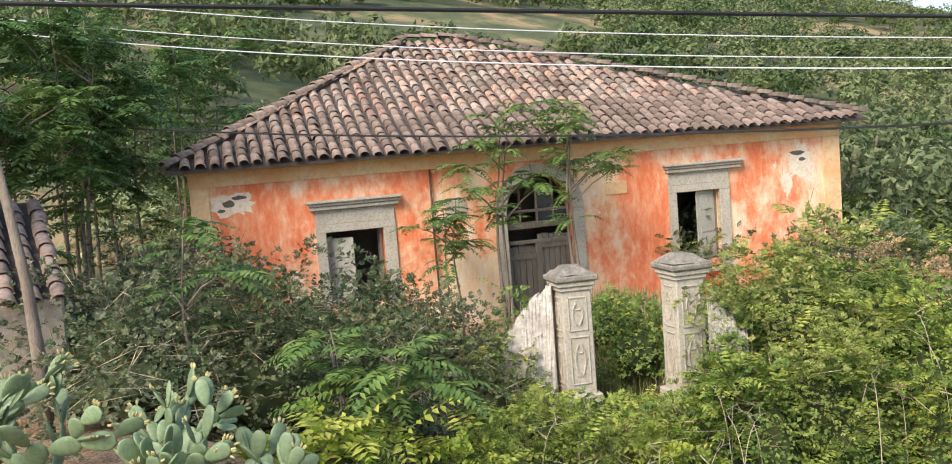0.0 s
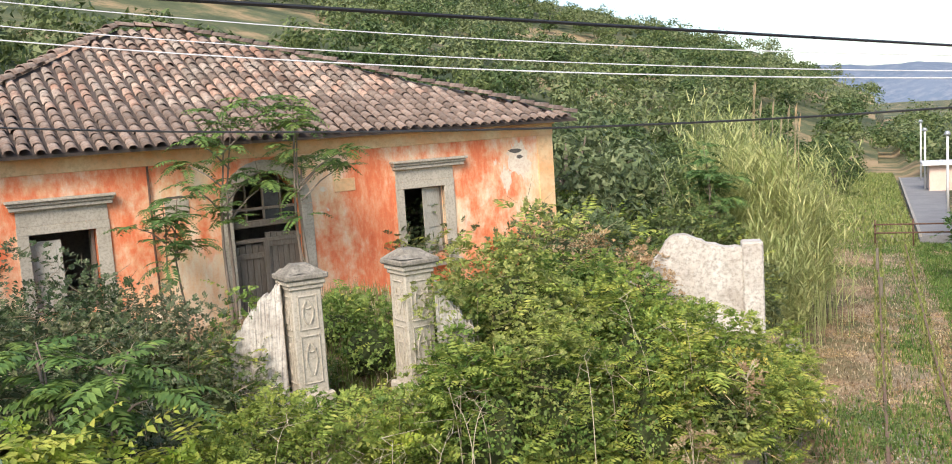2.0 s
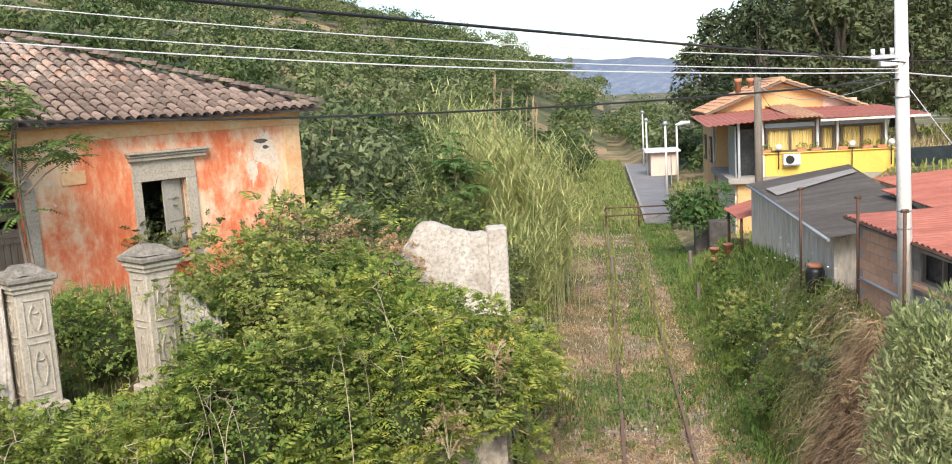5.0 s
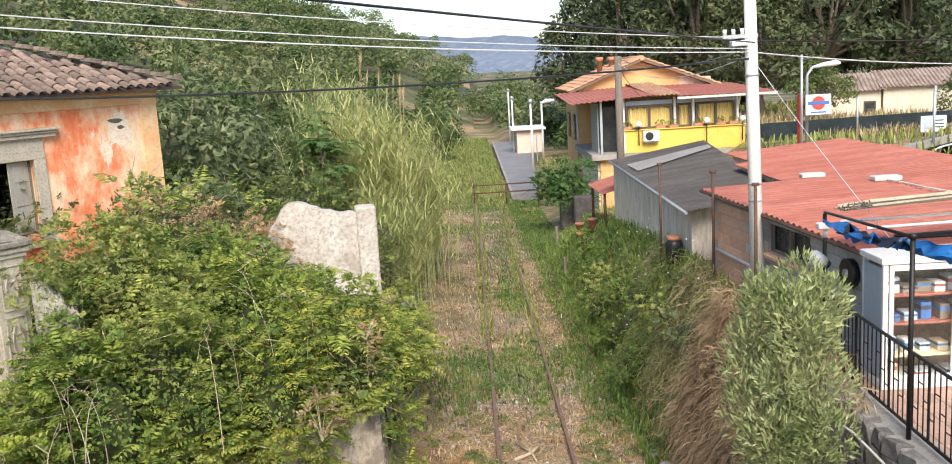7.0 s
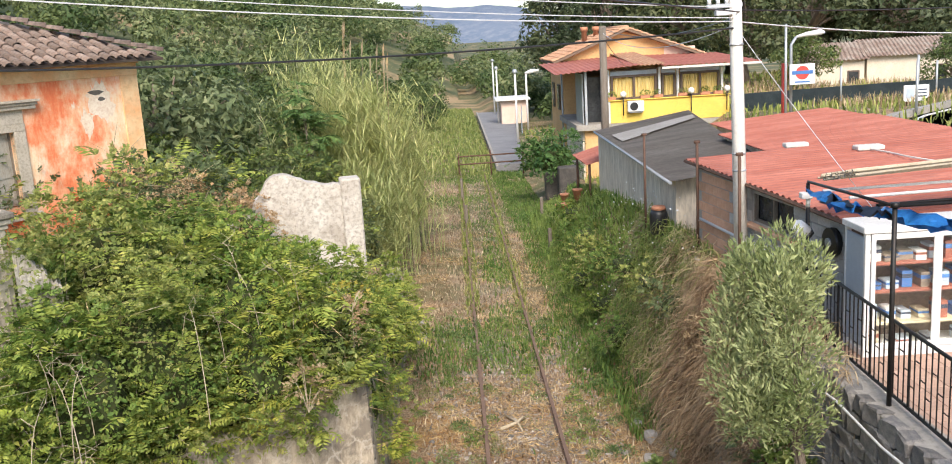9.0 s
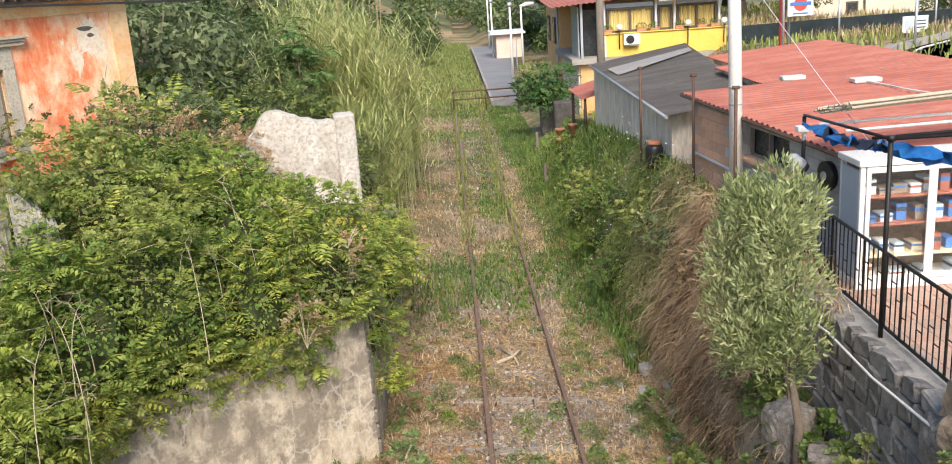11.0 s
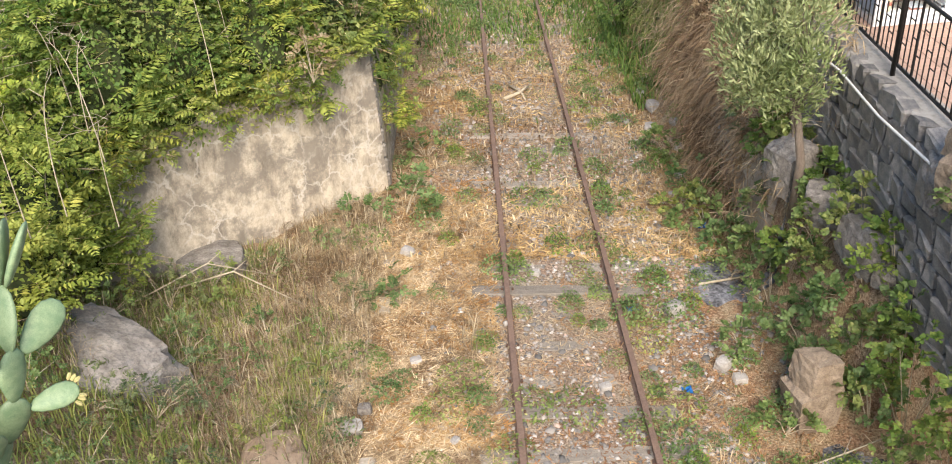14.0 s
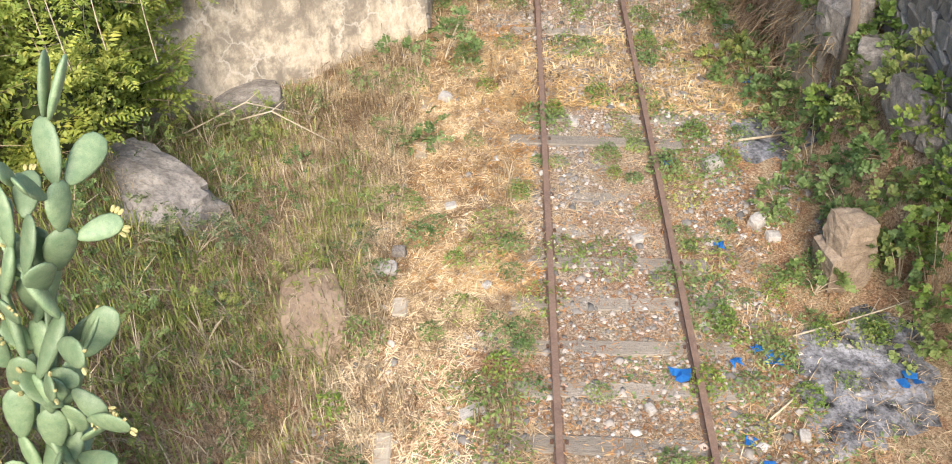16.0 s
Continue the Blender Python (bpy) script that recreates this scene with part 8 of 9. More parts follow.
for f in ((0, 1, 2), (3, 5, 4), (0, 2, 5, 3), (1, 4, 5, 2)):
    bm.faces.new([gv[k] for k in f])
bmesh.ops.recalc_face_normals(bm, faces=bm.faces)
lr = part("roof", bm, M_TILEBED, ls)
dl = Vector((0, 2.45, 1.1))
ey_ = dl.normalized()
ez_ = Vector((1, 0, 0)).cross(ey_)
for i in range(13):
    for j in range(8):
        q = Matrix((Vector((1, 0, 0)), ey_, ez_)).transposed().to_4x4() @ Matrix.Rotation(random.uniform(-0.06, 0.06), 4, "Z")
        q.translation = Vector((0.06 - i * 0.27, -0.2, 6.06)) + ey_ * (j * 0.325) + ez_ * 0.03
        ob = new("tile", TILE_MESH[(i + j) % 3])
        ob.parent = lr
        ob.matrix_basis = q
tr_ = thing("bare_trunk", (-10.5, 4.55, float(ground_z(-10.5, 4.55)) - 0.1), "leaning bare grey tree trunk beside the shed", "tree")
part("trunk", tube([(0, 0, 0), (-0.05, 0.02, 0.9), (-0.2, 0.05, 1.7), (-0.3, -0.1, 3.2)], [0.085, 0.075, 0.06, 0.04], 8), M_BARK, tr_)


# ---- track bed detail ----
M_SLEEPER = worn("rotten_sleeper", (0.30, 0.26, 0.21), (0.42, 0.37, 0.30), (0.14, 0.115, 0.09), 3, 26, 0.95, 0.9, stretch=(0.5, 5, 5), vary=0.35)
M_STONE_PALE = worn("pale_stone", (0.36, 0.335, 0.30), (0.50, 0.465, 0.42), (0.24, 0.22, 0.19), 3, 20, 0.9, 0.6)
M_TUFF = worn("weathered_tuff", (0.26, 0.195, 0.135), (0.42, 0.335, 0.24), (0.14, 0.10, 0.075), 4, 26, 0.95, 1.0, vary=0.2)
M_ASH = worn("wood_ash", (0.01, 0.01, 0.011), (0.40, 0.40, 0.42), (0.012, 0.012, 0.013), 4.0, 30, 0.98, 0.8)
M_ROCK = worn("grey_lava_rock", (0.20, 0.175, 0.15), (0.42, 0.38, 0.33), (0.09, 0.082, 0.072), 4.5, 26, 0.93, 1.0, vary=0.35)
M_EARTHROCK = worn("earthy_rock", (0.34, 0.24, 0.16), (0.44, 0.33, 0.22), (0.2, 0.14, 0.1), 2.2, 16, 0.95, 1.0)

sr = random.Random(21)
for k in range(88):
    y = 3.9 + k * 0.66 + sr.uniform(-0.04, 0.04)
    s = thing("sleeper", (0, y, -0.014 * y - 0.181 - 0.03 * (y > 17) + sr.uniform(-0.02, 0.018)), "grey rotten timber sleeper half sunk in gravel", "sleeper", "sleepers")
    s.matrix_basis = s.matrix_basis @ Matrix.Rotation(radians(3.5), 4, "Y") @ Matrix.Rotation(radians(sr.uniform(-1.5, 1.5)), 4, "Z")
    bm = box((-1.22 + sr.uniform(-0.05, 0.05), -0.115, -0.12), (1.22 + sr.uniform(-0.1, 0.05), 0.115, 0.055 + sr.uniform(-0.012, 0.016)), 0.02)
    bmesh.ops.subdivide_edges(bm, edges=[e for e in bm.edges if abs(e.verts[0].co.x - e.verts[1].co.x) > 1], cuts=5)
    for v in bm.verts:
        v.co += Vector((0, sr.uniform(-0.012, 0.012), sr.uniform(-0.012, 0.006)))
    part("beam", bm, M_SLEEPER, s)
    if y < 16:
        for sx in (-0.75, 0.75):
            for dx in (-0.075, 0.075):
                part("spike", box((sx + dx - 0.015, -0.02, 0.05), (sx + dx + 0.015, 0.02, 0.085), 0.004), M_RUST, s)


def pebbles(name, n, xr, yr, sr_, material, label, seed, mask=None, spread=None):
    rng = np.random.RandomState(seed)
    x = rng.uniform(*xr, n) if spread is None else rng.normal(spread[0], spread[1], n)
    y = yr[0] + (yr[1] - yr[0]) * rng.uniform(0, 1, n) ** 1.5
    if mask is not None:
        k = mask(x, y)
        x, y = x[k], y[k]
    n = len(x)
    s = rng.uniform(*sr_, n) ** 1.0 * (1 + 0.9 * (rng.uniform(0, 1, n) > 0.94))
    c = np.stack([x, y, ground_z(x, y) + s * 0.15], -1)
    octa = np.array([[1, 0, 0], [-1, 0, 0], [0, 1, 0], [0, -1, 0], [0, 0, 0.75], [0, 0, -0.6], [0.65, 0.62, 0.3], [-0.6, -0.65, 0.35]])
    faces = np.array([[0, 6, 4], [6, 2, 4], [2, 1, 4], [1, 7, 4], [7, 3, 4], [3, 0, 4], [0, 2, 6], [1, 3, 7]])
    a = rng.uniform(0, 6.28, n)
    ca, sa = np.cos(a)[:, None], np.sin(a)[:, None]
    o = octa[None] * rng.uniform(0.55, 1.15, (n, 8, 3)) * s[:, None, None]
    v = np.stack([o[..., 0] * ca - o[..., 1] * sa, o[..., 0] * sa + o[..., 1] * ca, o[..., 2]], -1) + c[:, None]
    f = faces[None] + np.arange(n)[:, None, None] * 8
    return tagged(part(name, tri_mesh(name, v.reshape(-1, 3), f.reshape(-1, 3)), material), label, "gravel", kind="stuff")


def gravel_material():
    m, nt, p = nodes_of("ballast_stone")
    g = nt.nodes.new("ShaderNodeNewGeometry")
    col = ramp(nt, g.outputs["Random Per Island"], [(0, (0.10, 0.095, 0.09)), (0.45, (0.25, 0.23, 0.205)), (0.8, (0.42, 0.37, 0.32)), (0.95, (0.56, 0.53, 0.49)), (1, (0.50, 0.30, 0.2))])
    fine = noise_node(nt, 40, 4, 0.7)
    col = mix(nt, ramp(nt, fine.outputs[0], [(0.45, (0, 0, 0)), (0.75, (0.5, 0.5, 0.5))]), col, (0.16, 0.15, 0.13))
    nt.links.new(col, p.inputs["Base Color"])
    p.inputs["Roughness"].default_value = 0.9
    return m


M_GRAVEL = gravel_material()
off_rail = lambda x, y: (np.abs(np.abs(x) - 0.75) > 0.05)
pebbles("ballast", 15000, (-1.9, 2.0), (3.2, 26), (0.018, 0.042), M_GRAVEL, "loose grey ballast gravel between the rails", 31, lambda x, y: off_rail(x, y) & (lumps(x, y, 1.4, 31) > -0.35))
pebbles("ballast", 5000, (1.0, 3.2), (3.2, 14), (0.015, 0.045), M_GRAVEL, "scattered gravel beside the track", 32, lambda x, y: lumps(x, y, 1.6, 32) > 0.0)
pebbles("ballast", 1500, (-3.4, -1.2), (3.2, 14), (0.015, 0.04), M_GRAVEL, "scattered gravel beside the track", 33)


def litter(name, n, xr, yr, ln, wd, leaf, label, seed, mask=None):
    rng = np.random.RandomState(seed)
    x, y = rng.uniform(*xr, n), yr[0] + (yr[1] - yr[0]) * rng.uniform(0, 1, n) ** 1.4
    if mask is not None:
        k = mask(x, y)
        x, y = x[k], y[k]
    n = len(x)
    a = rng.uniform(0, 6.28, n)
    al = unit(np.stack([np.cos(a), np.sin(a), rng.normal(0.08, 0.12, n)], -1))
    nor = unit(np.stack([rng.normal(0, 0.25, n), rng.normal(0, 0.25, n), np.ones(n)], -1))
    s = rng.uniform(*ln, n)
    base = np.stack([x, y, ground_z(x, y) + rng.uniform(0.004, 0.03, n)], -1)
    return tagged(part(name, tri_mesh(name, *blades(base, al, nor, s, wd * rng.uniform(0.6, 1.4, n), 0.15)), leaf), label, "litter", kind="stuff")


L_PALE = leafy("bleached_straw", (0.42, 0.31, 0.19), (0.76, 0.64, 0.46), (0.92, 0.84, 0.67), 0.8, 0.05)
L_GOLD = leafy("golden_straw", (0.24, 0.15, 0.065), (0.48, 0.34, 0.165), (0.66, 0.52, 0.29), 0.85, 0.05)
L_ORANGE = leafy("orange_litter", (0.34, 0.15, 0.05), (0.62, 0.33, 0.13), (0.78, 0.52, 0.26), 0.85, 0.05)
L_RUSSET = leafy("russet_litter", (0.20, 0.085, 0.035), (0.42, 0.20, 0.08), (0.60, 0.40, 0.20), 0.85, 0.05)
litter("straw_litter", 60000, (-4.2, -1.0), (3.0, 16.0), (0.08, 0.28), 0.012, L_STRAW, "flattened dry straw on the ground", 41, lambda x, y: lumps(x, y, 0.9, 41) > -0.55)
litter("straw_litter", 20000, (-1.0, 3.4), (3.0, 18.0), (0.06, 0.22), 0.010, L_STRAW, "flattened dry straw on the ground", 42, lambda x, y: off_rail(x, y) & (lumps(x, y, 1.2, 42) > -0.1))
litter("leaf_litter", 30000, (-2.6, 2.6), (3.0, 24.0), (0.04, 0.13), 0.013, L_RUSSET, "russet fallen leaves on the track bed", 43, lambda x, y: off_rail(x, y) & (lumps(x, y, 1.1, 43) > -0.1))

litter("leaf_litter", 14000, (-2.6, -0.9), (8.0, 19.0), (0.05, 0.14), 0.018, L_ORANGE, "orange fallen leaves drifted along the wall", 48, lambda x, y: lumps(x, y, 1.0, 48) > -0.3)
litter("creeping_weed", 16000, (-2.4, 2.9), (3.0, 26.0), (0.03, 0.075), 0.032, L_WEED, "low creeping green weeds on the track bed", 44, lambda x, y: off_rail(x, y) & (lumps(x, y, 1.3, 44) + 0.35 * smooth01(1.0, 2.2, x) > 0.45))
litter("straw_litter", 16000, (-3.2, -1.6), (3.0, 13.0), (0.06, 0.22), 0.008, L_PALE, "bleached straw trodden flat on the ground", 46, lambda x, y: lumps(x, y, 0.8, 46) > -0.3)
litter("creeping_weed", 14000, (-6.5, -2.8), (3.0, 12.5), (0.03, 0.08), 0.03, L_LEAF2, "low creeping green weeds on the bank", 45, lambda x, y: (lumps(x, y, 1.1, 45) - 0.3 * (x + 4.3) > 0.2) & (wing_dist(x, y) < 0))
litter("straw_litter", 26000, (-2.7, 2.7), (12.0, 40.0), (0.10, 0.30), 0.018, L_GOLD, "golden dry straw over the track bed", 47, lambda x, y: off_rail(x, y) & (lumps(x, y, 0.9, 47) > -0.1))
# weeds on the track
WEEDS = []
for v in range(5):
    rng_w = np.random.RandomState(90 + v)
    n = 200
    r = 0.16 + 0.05 * (v % 3)
    a, q = rng_w.uniform(0, 6.28, n), np.sqrt(rng_w.uniform(0, 1, n))
    h = (1 - q ** 2) * (0.10 + 0.05 * v) * rng_w.uniform(0.3, 1.1, n)
    pts = np.stack([r * q * np.cos(a), r * q * np.sin(a), h + 0.01], -1)
    out = unit(np.stack([np.cos(a) * q, np.sin(a) * q, 0.7 + 0 * a], -1))
    me = tri_mesh("leaves", *scatter_leaves(pts, out, 0.042, rng_w, 0.5, 0.5))
    me.materials.append((L_WEED, L_WEED, L_GRASS, L_VINE, L_WEED)[v])
    WEEDS.append(me)
rng_w = random.Random(17)
count = 0
while count < 298:
    x, y = rng_w.uniform(-3.4, 3.1), 3.2 + 24 * rng_w.random() ** 1.3
    dens = 0.9 if (0.5 < abs(x) < 1.6) else 0.8 if x > 1.6 else 0.3
    if rng_w.random() > dens or abs(abs(x) - 0.75) < 0.06:
        continue
    wd_ = thing("weed", (x, y, float(ground_z(x, y))), "small green weed tuft between the stones", "weed", "weeds on the track", turn=rng_w.uniform(0, 360))
    s_ = rng_w.uniform(0.7, 1.45)
    ob = new("leaves", WEEDS[rng_w.randrange(5)])
    ob.parent = wd_
    ob.scale = (s_, s_, s_)
    count += 1
for x, y, r, top in ((-2.3, 13.4, 0.5, 0.55), (-2.0, 15.6, 0.35, 0.35), (-2.25, 10.9, 0.3, 0.3), (-2.95, 13.2, 0.3, 0.3)):
    bush("weed_clump", x, y, r, r, top, L_WEED, "clump of tall fresh green weeds at the wall foot", "weed", size=0.09, dense=300, base=float(ground_z(x, y)) - 0.05, group="weed clumps")


# ---- stones, rocks, litter ----
def block_mesh(seed, soft=0.3, cuts=6):
    """A broken block: a worn cube with chipped, uneven faces."""
    rng = random.Random(seed)
    bm = bmesh.new()
    bmesh.ops.create_cube(bm, size=1.0)
    skew = [Vector((rng.uniform(-0.14, 0.14), rng.uniform(-0.14, 0.14), rng.uniform(-0.14, 0.14))) for _ in range(8)]
    for v, s in zip(bm.verts, skew):
        v.co += s
    bmesh.ops.subdivide_edges(bm, edges=bm.edges[:], cuts=cuts, use_grid_fill=True)
    o = Vector((seed * 3.7, seed * 1.3, 0))
    for v in bm.verts:
        c = v.co.lerp(v.co.normalized() * 0.6, soft)
        ridge = abs(noise.noise(c * 2.6 + o)) * 0.11 + abs(noise.noise(c * 6.5 + o)) * 0.09 + noise.noise(c * 15 + o) * 0.035
        v.co = c * (1.04 - ridge)
    me = bpy.data.meshes.new("rock")
    bm.to_mesh(me)
    bm.free()
    return me


ROCKS = {}
for mk, m in (("lava", M_ROCK), ("tuff", M_TUFF), ("pale", M_STONE_PALE), ("earth", M_EARTHROCK)):
    ROCKS[mk] = []
    for k in range(5):
        me = block_mesh(k * 7 + len(mk), {"lava": 0.5, "tuff": 0.3, "pale": 0.45, "earth": 0.7}[mk], 4 if mk == "pale" else 7)
        me.materials.append(m)
        ROCKS[mk].append(me)


def rock(x, y, sx, sy, sz, kind, label, turn=0, lift=None, k=0, name="rock", group="rocks"):
    z = (float(ground_z(x, y)) if lift is None else lift) + sz * 0.42
    ob = new(name, ROCKS[kind][k % 5])
    ob.matrix_basis = pose(x, y, z, 0, 0, turn) @ Matrix.Diagonal((sx, sy, sz, 1))
    return tagged(ob, label, "rock", group)


rock(2.70, 8.5, 0.54, 0.50, 0.56, "tuff", "rough brown tuff block on the ground", 12, None, 0, "tuff_block", "tuff blocks")
rock(2.74, 8.52, 0.44, 0.40, 0.42, "tuff", "rough brown tuff block stacked on another", 20, float(ground_z(2.7, 8.5)) + 0.50, 4, "tuff_block", "tuff blocks")
rock(3.75, 7.9, 0.6, 0.6, 0.5, "tuff", "rough brown tuff block on the ground", 30, None, 2, "tuff_block", "tuff blocks")
rock(3.8, 8.0, 0.5, 0.55, 0.42, "tuff", "rough brown tuff block stacked on another", 10, float(ground_z(3.75, 7.9)) + 0.4, 3, "tuff_block", "tuff blocks")
rock(3.55, 8.9, 0.35, 0.3, 0.28, "lava", "grey lava boulder at the bank foot", 40, None, 1)
rock(3.15, 11.3, 0.5, 0.6, 0.72, "lava", "large pale-faced lava boulder at the bank foot", 20, None, 0)
rock(3.4, 10.4, 0.5, 0.6, 0.5, "lava", "large dark lava boulder at the bank foot", 60, None, 2)
rock(3.5, 9.35, 0.5, 0.7, 0.6, "lava", "dark lava boulder at the bank foot", 15, None, 4)
rock(3.72, 8.5, 0.45, 0.7, 0.62, "lava", "dark lava boulder at the bank foot", -20, None, 1)
rock(3.8, 7.2, 0.5, 0.9, 0.75, "tuff", "brown rock face at the bank foot", 10, None, 2)
rock(3.8, 6.2, 0.5, 0.9, 0.9, "earth", "brown rock face at the bank foot", -15, None, 3)
rock(-3.45, 7.55, 0.75, 1.3, 0.45, "earth", "low brown boulder in dry grass", 15, float(ground_z(-3.45, 7.55)) - 0.26, 1)
rock(-5.75, 9.1, 1.7, 1.2, 1.0, "lava", "broad grey rock slab on the bank", -30, float(ground_z(-5.75, 9.1)) - 0.72, 4)
rock(-5.1, 11.95, 0.9, 0.6, 0.75, "lava", "grey stone at the foot of the wing wall", 10, float(ground_z(-5.1, 11.95)) - 0.35, 2)
rock(-2.57, 8.62, 0.16, 0.14, 0.15, "lava", "small black stone in straw", 0, None, 3)
rock(-2.7, 8.3, 0.24, 0.2, 0.12, "pale", "grey stone in straw", 0, None, 2)
rock(-1.62, 6.2, 0.24, 0.14, 0.07, "pale", "flat white stone in gravel", 25, None, 0)
rock(1.55, 10.6, 0.28, 0.22, 0.18, "pale", "pale grey stone beside the rail", 25, None, 1)
rock(1.9, 9.35, 0.2, 0.18, 0.16, "pale", "pale stone in gravel", 45, None, 3)
rock(2.05, 9.1, 0.18, 0.14, 0.1, "pale", "grey stone in gravel", 5, None, 4)
rock(-2.35, 24.2, 0.5, 0.5, 0.55, "pale", "pale squared stone at the end of the wall", 5, None, 2)
rock(-2.4, 25.6, 0.4, 0.4, 0.3, "pale", "pale squared stone at the end of the wall", 35, None, 1)
M_KERB = worn("kerb_concrete", (0.36, 0.31, 0.24), (0.46, 0.40, 0.31), (0.26, 0.21, 0.15), 3, 22)
for y, l in ((5.4, 0.5), (7.5, 0.3), (10.7, 0.4), (11.9, 0.35)):
    kb = thing("kerb_stone", (-2.48, y, float(ground_z(-2.48, y)) - 0.1), "old concrete kerb stone sunk in straw", "kerb", "kerb stones")
    part("block", box((-0.09, 0, 0), (0.09, l, 0.14), 0.02), M_KERB, kb)

for k, (x, y, s) in enumerate(((2.45, 14.6, 0.16), (2.6, 15.3, 0.22), (2.3, 16.6, 0.25), (2.5, 17.4, 0.3), (2.4, 18.3, 0.26), (2.2, 14.0, 0.12), (2.7, 13.6, 0.16), (1.9, 17.0, 0.12), (2.65, 16.1, 0.2), (-2.2, 12.2, 0.2), (-2.0, 9.6, 0.14), (-1.5, 8.1, 0.12), (1.7, 6.0, 0.13), (0.2, 6.3, 0.12), (-0.3, 11.6, 0.13), (0.35, 9.0, 0.14))):
    rock(x, y, s, s * 0.8, s * 0.6, "pale", "pale loose stone lying beside the track", k * 37, None, k)

# dry-stone wall under the terrace
M_MORTAR = worn("earthy_mortar", (0.33, 0.29, 0.23), (0.44, 0.39, 0.32), (0.20, 0.17, 0.13), 2, 22, 0.95, 0.8)
M_WALLSTONE = worn("lava_wall_stone", (0.21, 0.205, 0.20), (0.40, 0.37, 0.33), (0.12, 0.115, 0.11), 3, 22, 0.92, 1.0, vary=0.45)
WALLSTONE = []
for k in range(8):
    rg = random.Random(k)
    bm = box((-0.5, -0.5, -0.5), (0.5, 0.5, 0.5))
    for v in bm.verts:
        v.co = Vector((v.co.x, v.co.y * rg.uniform(0.62, 1.12), v.co.z * rg.uniform(0.6, 1.12)))
    bmesh.ops.bevel(bm, geom=bm.edges[:] + bm.verts[:], offset=0.11, segments=1, affect="EDGES", profile=0.5)
    for v in bm.verts:
        v.co += Vector((rg.uniform(-0.1, 0.1), rg.uniform(-0.04, 0.04), rg.uniform(-0.04, 0.04)))
    me = bpy.data.meshes.new("stone")
    bm.to_mesh(me)
    bm.free()
    me.materials.append(M_WALLSTONE)
    WALLSTONE.append(me)
lw_ = thing("stone_wall", (0, 0, 0), "dark lava-stone retaining wall under the terrace", "wall", kind="structure")
bk_ = part("backing", box((3.74, 4.6, -0.6), (3.95, 13.6, 2.97)), M_MORTAR, lw_)
wr = random.Random(3)
zz, n_st = 0.9, 0
while zz < 2.9:
    hh = wr.uniform(0.20, 0.34)
    y = 5.6
    while y < 13.5 and n_st < 300:
        ll = wr.uniform(0.24, 0.5)
        ob = new("stone", WALLSTONE[wr.randrange(8)])
        ob.parent = lw_
        ob.matrix_basis = pose(3.70 - 0.06 * (2.9 - zz) / 2, y + ll / 2, zz + hh / 2, wr.uniform(-12, 12), 0, wr.uniform(-9, 9)) @ Matrix.Diagonal((0.2, ll * 1.08, hh * 1.1, 1))
        y += ll
        n_st += 1
    zz += hh * 0.93
cap_ = part("coping", box((3.66, 4.6, 2.93), (4.1, 13.6, 3.05), 0.02), M_CONCRETE, lw_)
M_LEDGE = worn("stained_render", (0.38, 0.33, 0.27), (0.52, 0.46, 0.38), (0.24, 0.20, 0.16), 1.2, 16, 0.95, 0.5)
led = part("ledge_wall", wall_strip([(2.93, y) for y in np.linspace(15.5, 11.6, 9)], [1.35, 1.4, 1.38, 1.4, 1.35, 1.3, 1.2, 1.1, 0.95], -0.8, 0.3), M_LEDGE)
tagged(led, "low stained rendered wall at the bank foot", "wall", kind="structure")
part("hose", tube([(3.62, 13.2, 2.95), (3.55, 12.0, 2.75), (3.5, 11.0, 2.88), (3.53, 9.8, 2.8), (3.5, 8.4, 2.9), (3.48, 6.5, 2.8)], 0.016, 6), M_WHITE)
tagged(bpy.context.scene.objects["hose"], "white hose trailing along the stone wall", "hose")


def flat_patch(name, x, y, rx, ry, m, label, category, seed):
    rng = random.Random(seed)
    bm = bmesh.new()
    c0 = bm.verts.new((x, y, float(ground_z(x, y)) + 0.03))
    rings = [[c0]]
    for q in (0.33, 0.66, 1.0):
        ring = []
        for k in range(28):
            a = 2 * math.pi * k / 28
            r = q * (1 + 0.22 * math.sin(3 * a + seed) + 0.14 * math.sin(7 * a + seed * 2) + rng.uniform(-0.08, 0.08))
            px_, py_ = x + rx * r * math.cos(a), y + ry * r * math.sin(a)
            ring.append(bm.verts.new((px_, py_, float(ground_z(px_, py_)) + (0.035 - 0.03 * q ** 3) + rng.uniform(0, 0.008))))
        rings.append(ring)
    for k in range(28):
        bm.faces.new((c0, rings[1][k], rings[1][(k + 1) % 28]))
        for r, s in zip(rings[1:], rings[2:]):
            bm.faces.new((r[k], s[k], s[(k + 1) % 28], r[(k + 1) % 28]))
    return tagged(part(name, bm, m), label, category)


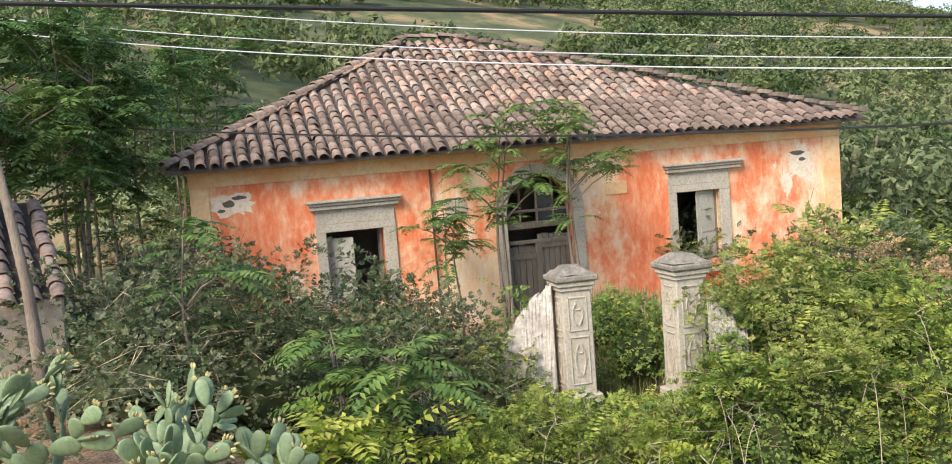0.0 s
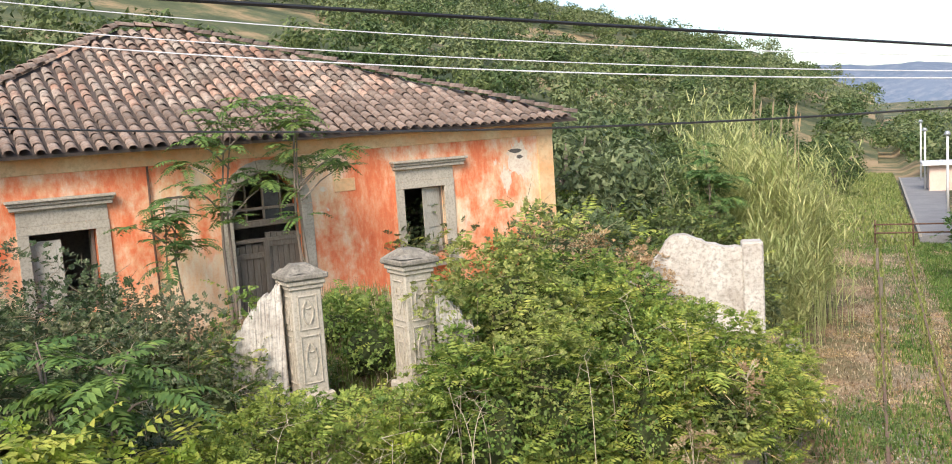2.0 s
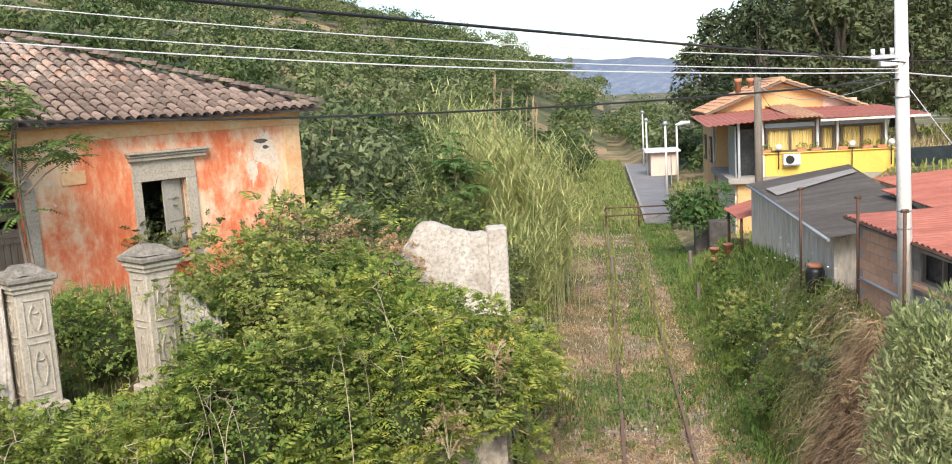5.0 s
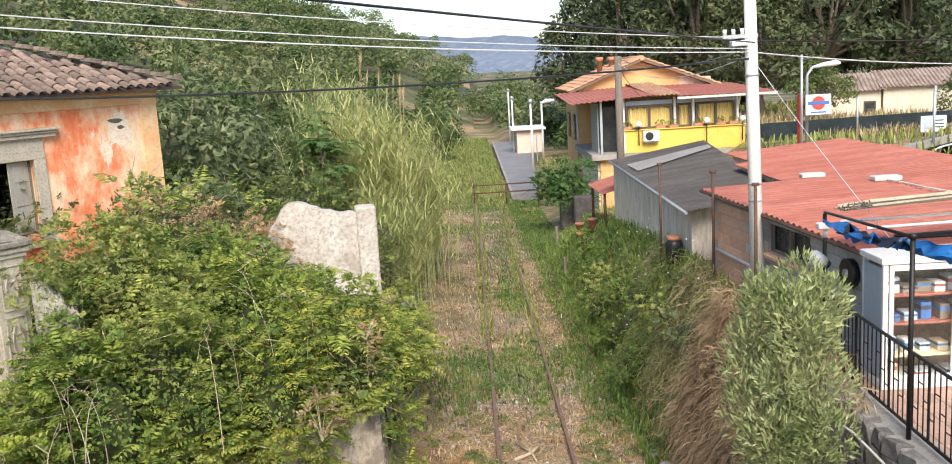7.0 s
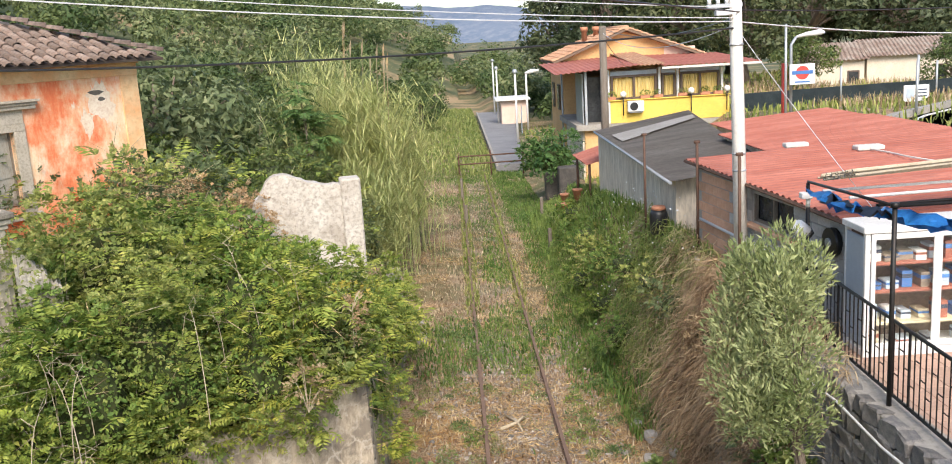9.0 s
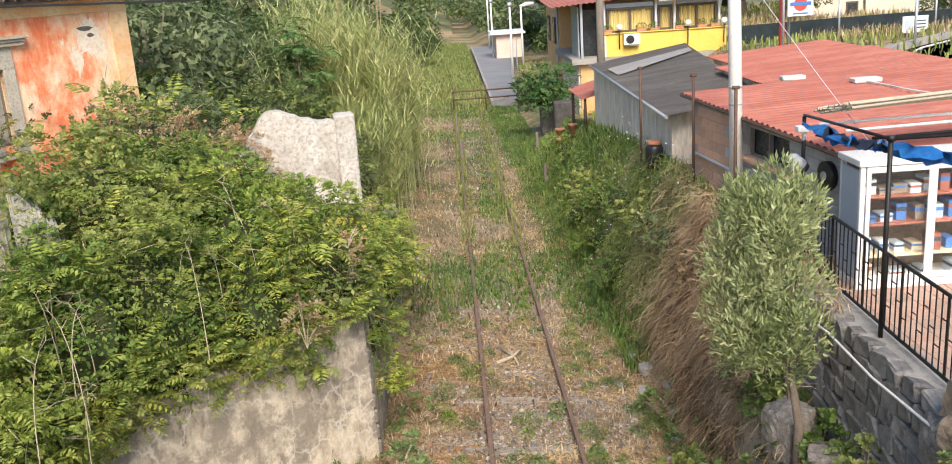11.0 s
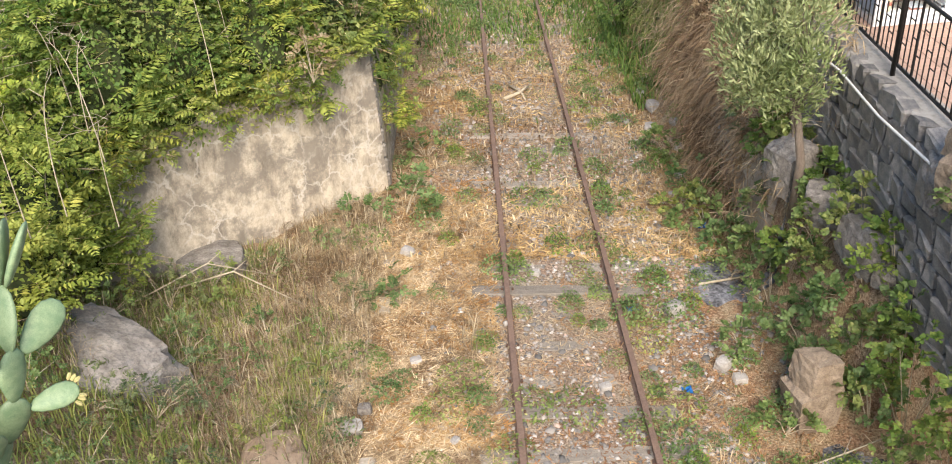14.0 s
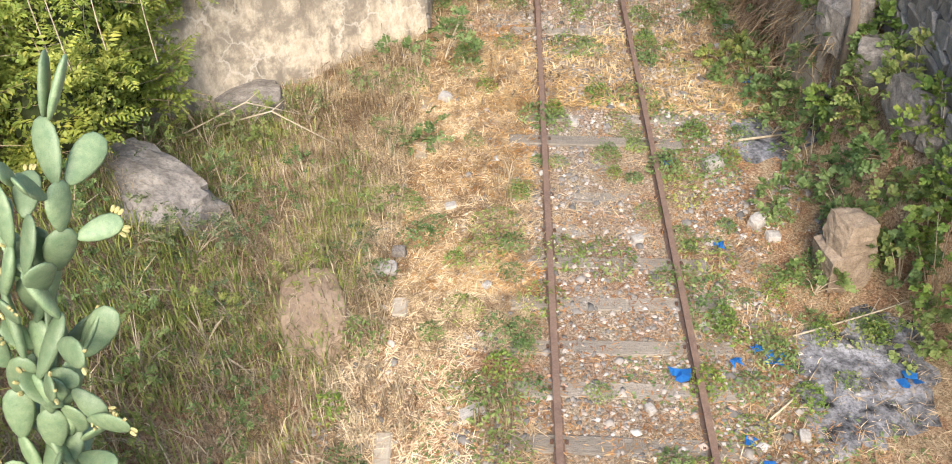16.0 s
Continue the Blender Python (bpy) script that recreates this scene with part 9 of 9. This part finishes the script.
flat_patch("ash_patch", 2.42, 11.25, 0.52, 0.55, M_ASH, "patch of grey and black wood ash from a fire", "ash", 2)
flat_patch("ash_patch", 2.7, 7.1, 0.72, 0.75, M_ASH, "broad patch of black and grey wood ash", "ash", 5)
flat_patch("ash_patch", 2.25, 6.3, 0.55, 0.5, M_ASH, "charred patch of black and grey ash", "ash", 8)
for k, (x, y) in enumerate(((2.42, 12.9), (3.15, 13.25), (0.95, 10.65), (1.65, 7.05), (2.98, 6.8), (0.55, 6.75), (1.45, 7.15), (1.3, 5.6), (1.15, 5.9), (1.2, 6.95), (1.35, 8.9), (3.4, 12.0))):
    rg2 = np.random.RandomState(60 + k)
    bm = bmesh.new()
    w = 0.12 if k in (0, 3, 4, 5) else 0.065
    gv_ = [[bm.verts.new((x + w * (i - 1.5) / 1.5 + rg2.normal(0, 0.02), y + w * 0.8 * (j - 1) + rg2.normal(0, 0.02), float(ground_z(x, y)) + 0.04 + abs(rg2.normal(0, 0.025)))) for i in range(4)] for j in range(3)]
    for j in range(2):
        for i in range(3):
            if (i + j + k) % 5:
                bm.faces.new((gv_[j][i], gv_[j][i + 1], gv_[j + 1][i + 1], gv_[j + 1][i]))
    for v in [v for v in bm.verts if not v.link_faces]:
        bm.verts.remove(v)
    bmesh.ops.solidify(bm, geom=bm.faces[:], thickness=0.004)
    tagged(part("plastic_scrap", bm, M_BLUE), "torn scrap of bright blue plastic on the ground", "plastic", "plastic scraps")
for k, (p, q, r) in enumerate((((-0.45, 18.2), (0.1, 18.8), 0.045), ((-0.3, 18.9), (0.0, 18.1), 0.03), ((1.9, 7.4), (3.6, 8.0), 0.012), ((1.4, 6.2), (2.1, 7.0), 0.012), ((2.0, 11.2), (2.8, 11.4), 0.02), ((-5.6, 11.2), (-3.6, 10.9), 0.014), ((-5.9, 10.6), (-4.0, 11.6), 0.012))):
    za, zb = float(ground_z(*p)), float(ground_z(*q))
    st_ = thing("dry_branch", (0, 0, 0), "bleached dry branch lying on the ground", "branch", "fallen branches")
    mid = ((p[0] + q[0]) / 2 + 0.08, (p[1] + q[1]) / 2, (za + zb) / 2 + (0.5 if p[0] < -3 else 0.06))
    part("limb", tube([(*p, za + 0.05), mid, (*q, zb + 0.05)], [r, r * 0.9, r * 0.5], 6), M_DRYTWIG, st_)
    part("twig", tube([mid, (mid[0] + 0.15, mid[1] + 0.2, mid[2] + 0.05)], [r * 0.6, r * 0.3], 5), M_DRYTWIG, st_)

# bleached stems standing out of the shrubs
tw = np.random.RandomState(14)
for k in range(40):
    x, y = ((-6.8, 8.6), (-6.3, 9.6), (-5.6, 12.3), (-4.4, 14.2), (-6.2, 11.0), (-3.4, 15.6), (-10.3, 9.6), (-7.4, 7.4))[k % 8]
    x, y = x + tw.normal(0, 0.55), y + tw.normal(0, 0.5)
    top = {0: 4.6, 1: 4.1, 2: 4.7, 3: 5.1, 4: 4.7, 5: 4.4, 6: 5.6, 7: 4.9}[k % 8] - 0.3
    ss = thing("dead_weed", (x, y, top - 0.8), "bleached dead weed standing among the green shrubs", "weed", "dead weeds")
    hx, hy, hz_ = tw.normal(0, 0.45), tw.normal(0, 0.45), tw.uniform(0.25, 0.8)
    arc = [np.array([hx * t * t, hy * t * t, -0.8 + (0.8 + hz_) * math.sin(t * 1.75)]) for t in np.linspace(0, 1, 9)]
    part("stem", tube(arc, list(np.linspace(0.008, 0.002, 9)), 4), M_DRYTWIG, ss)
    for b in range(3):
        e = arc[5 + b]
        part("twig", tube([e, e + np.array([tw.normal(0, 0.08), tw.normal(0, 0.08), 0.1]), e + np.array([tw.normal(0, 0.16), tw.normal(0, 0.16), 0.17])], [0.004, 0.003, 0.0015], 4), M_DRYTWIG, ss)
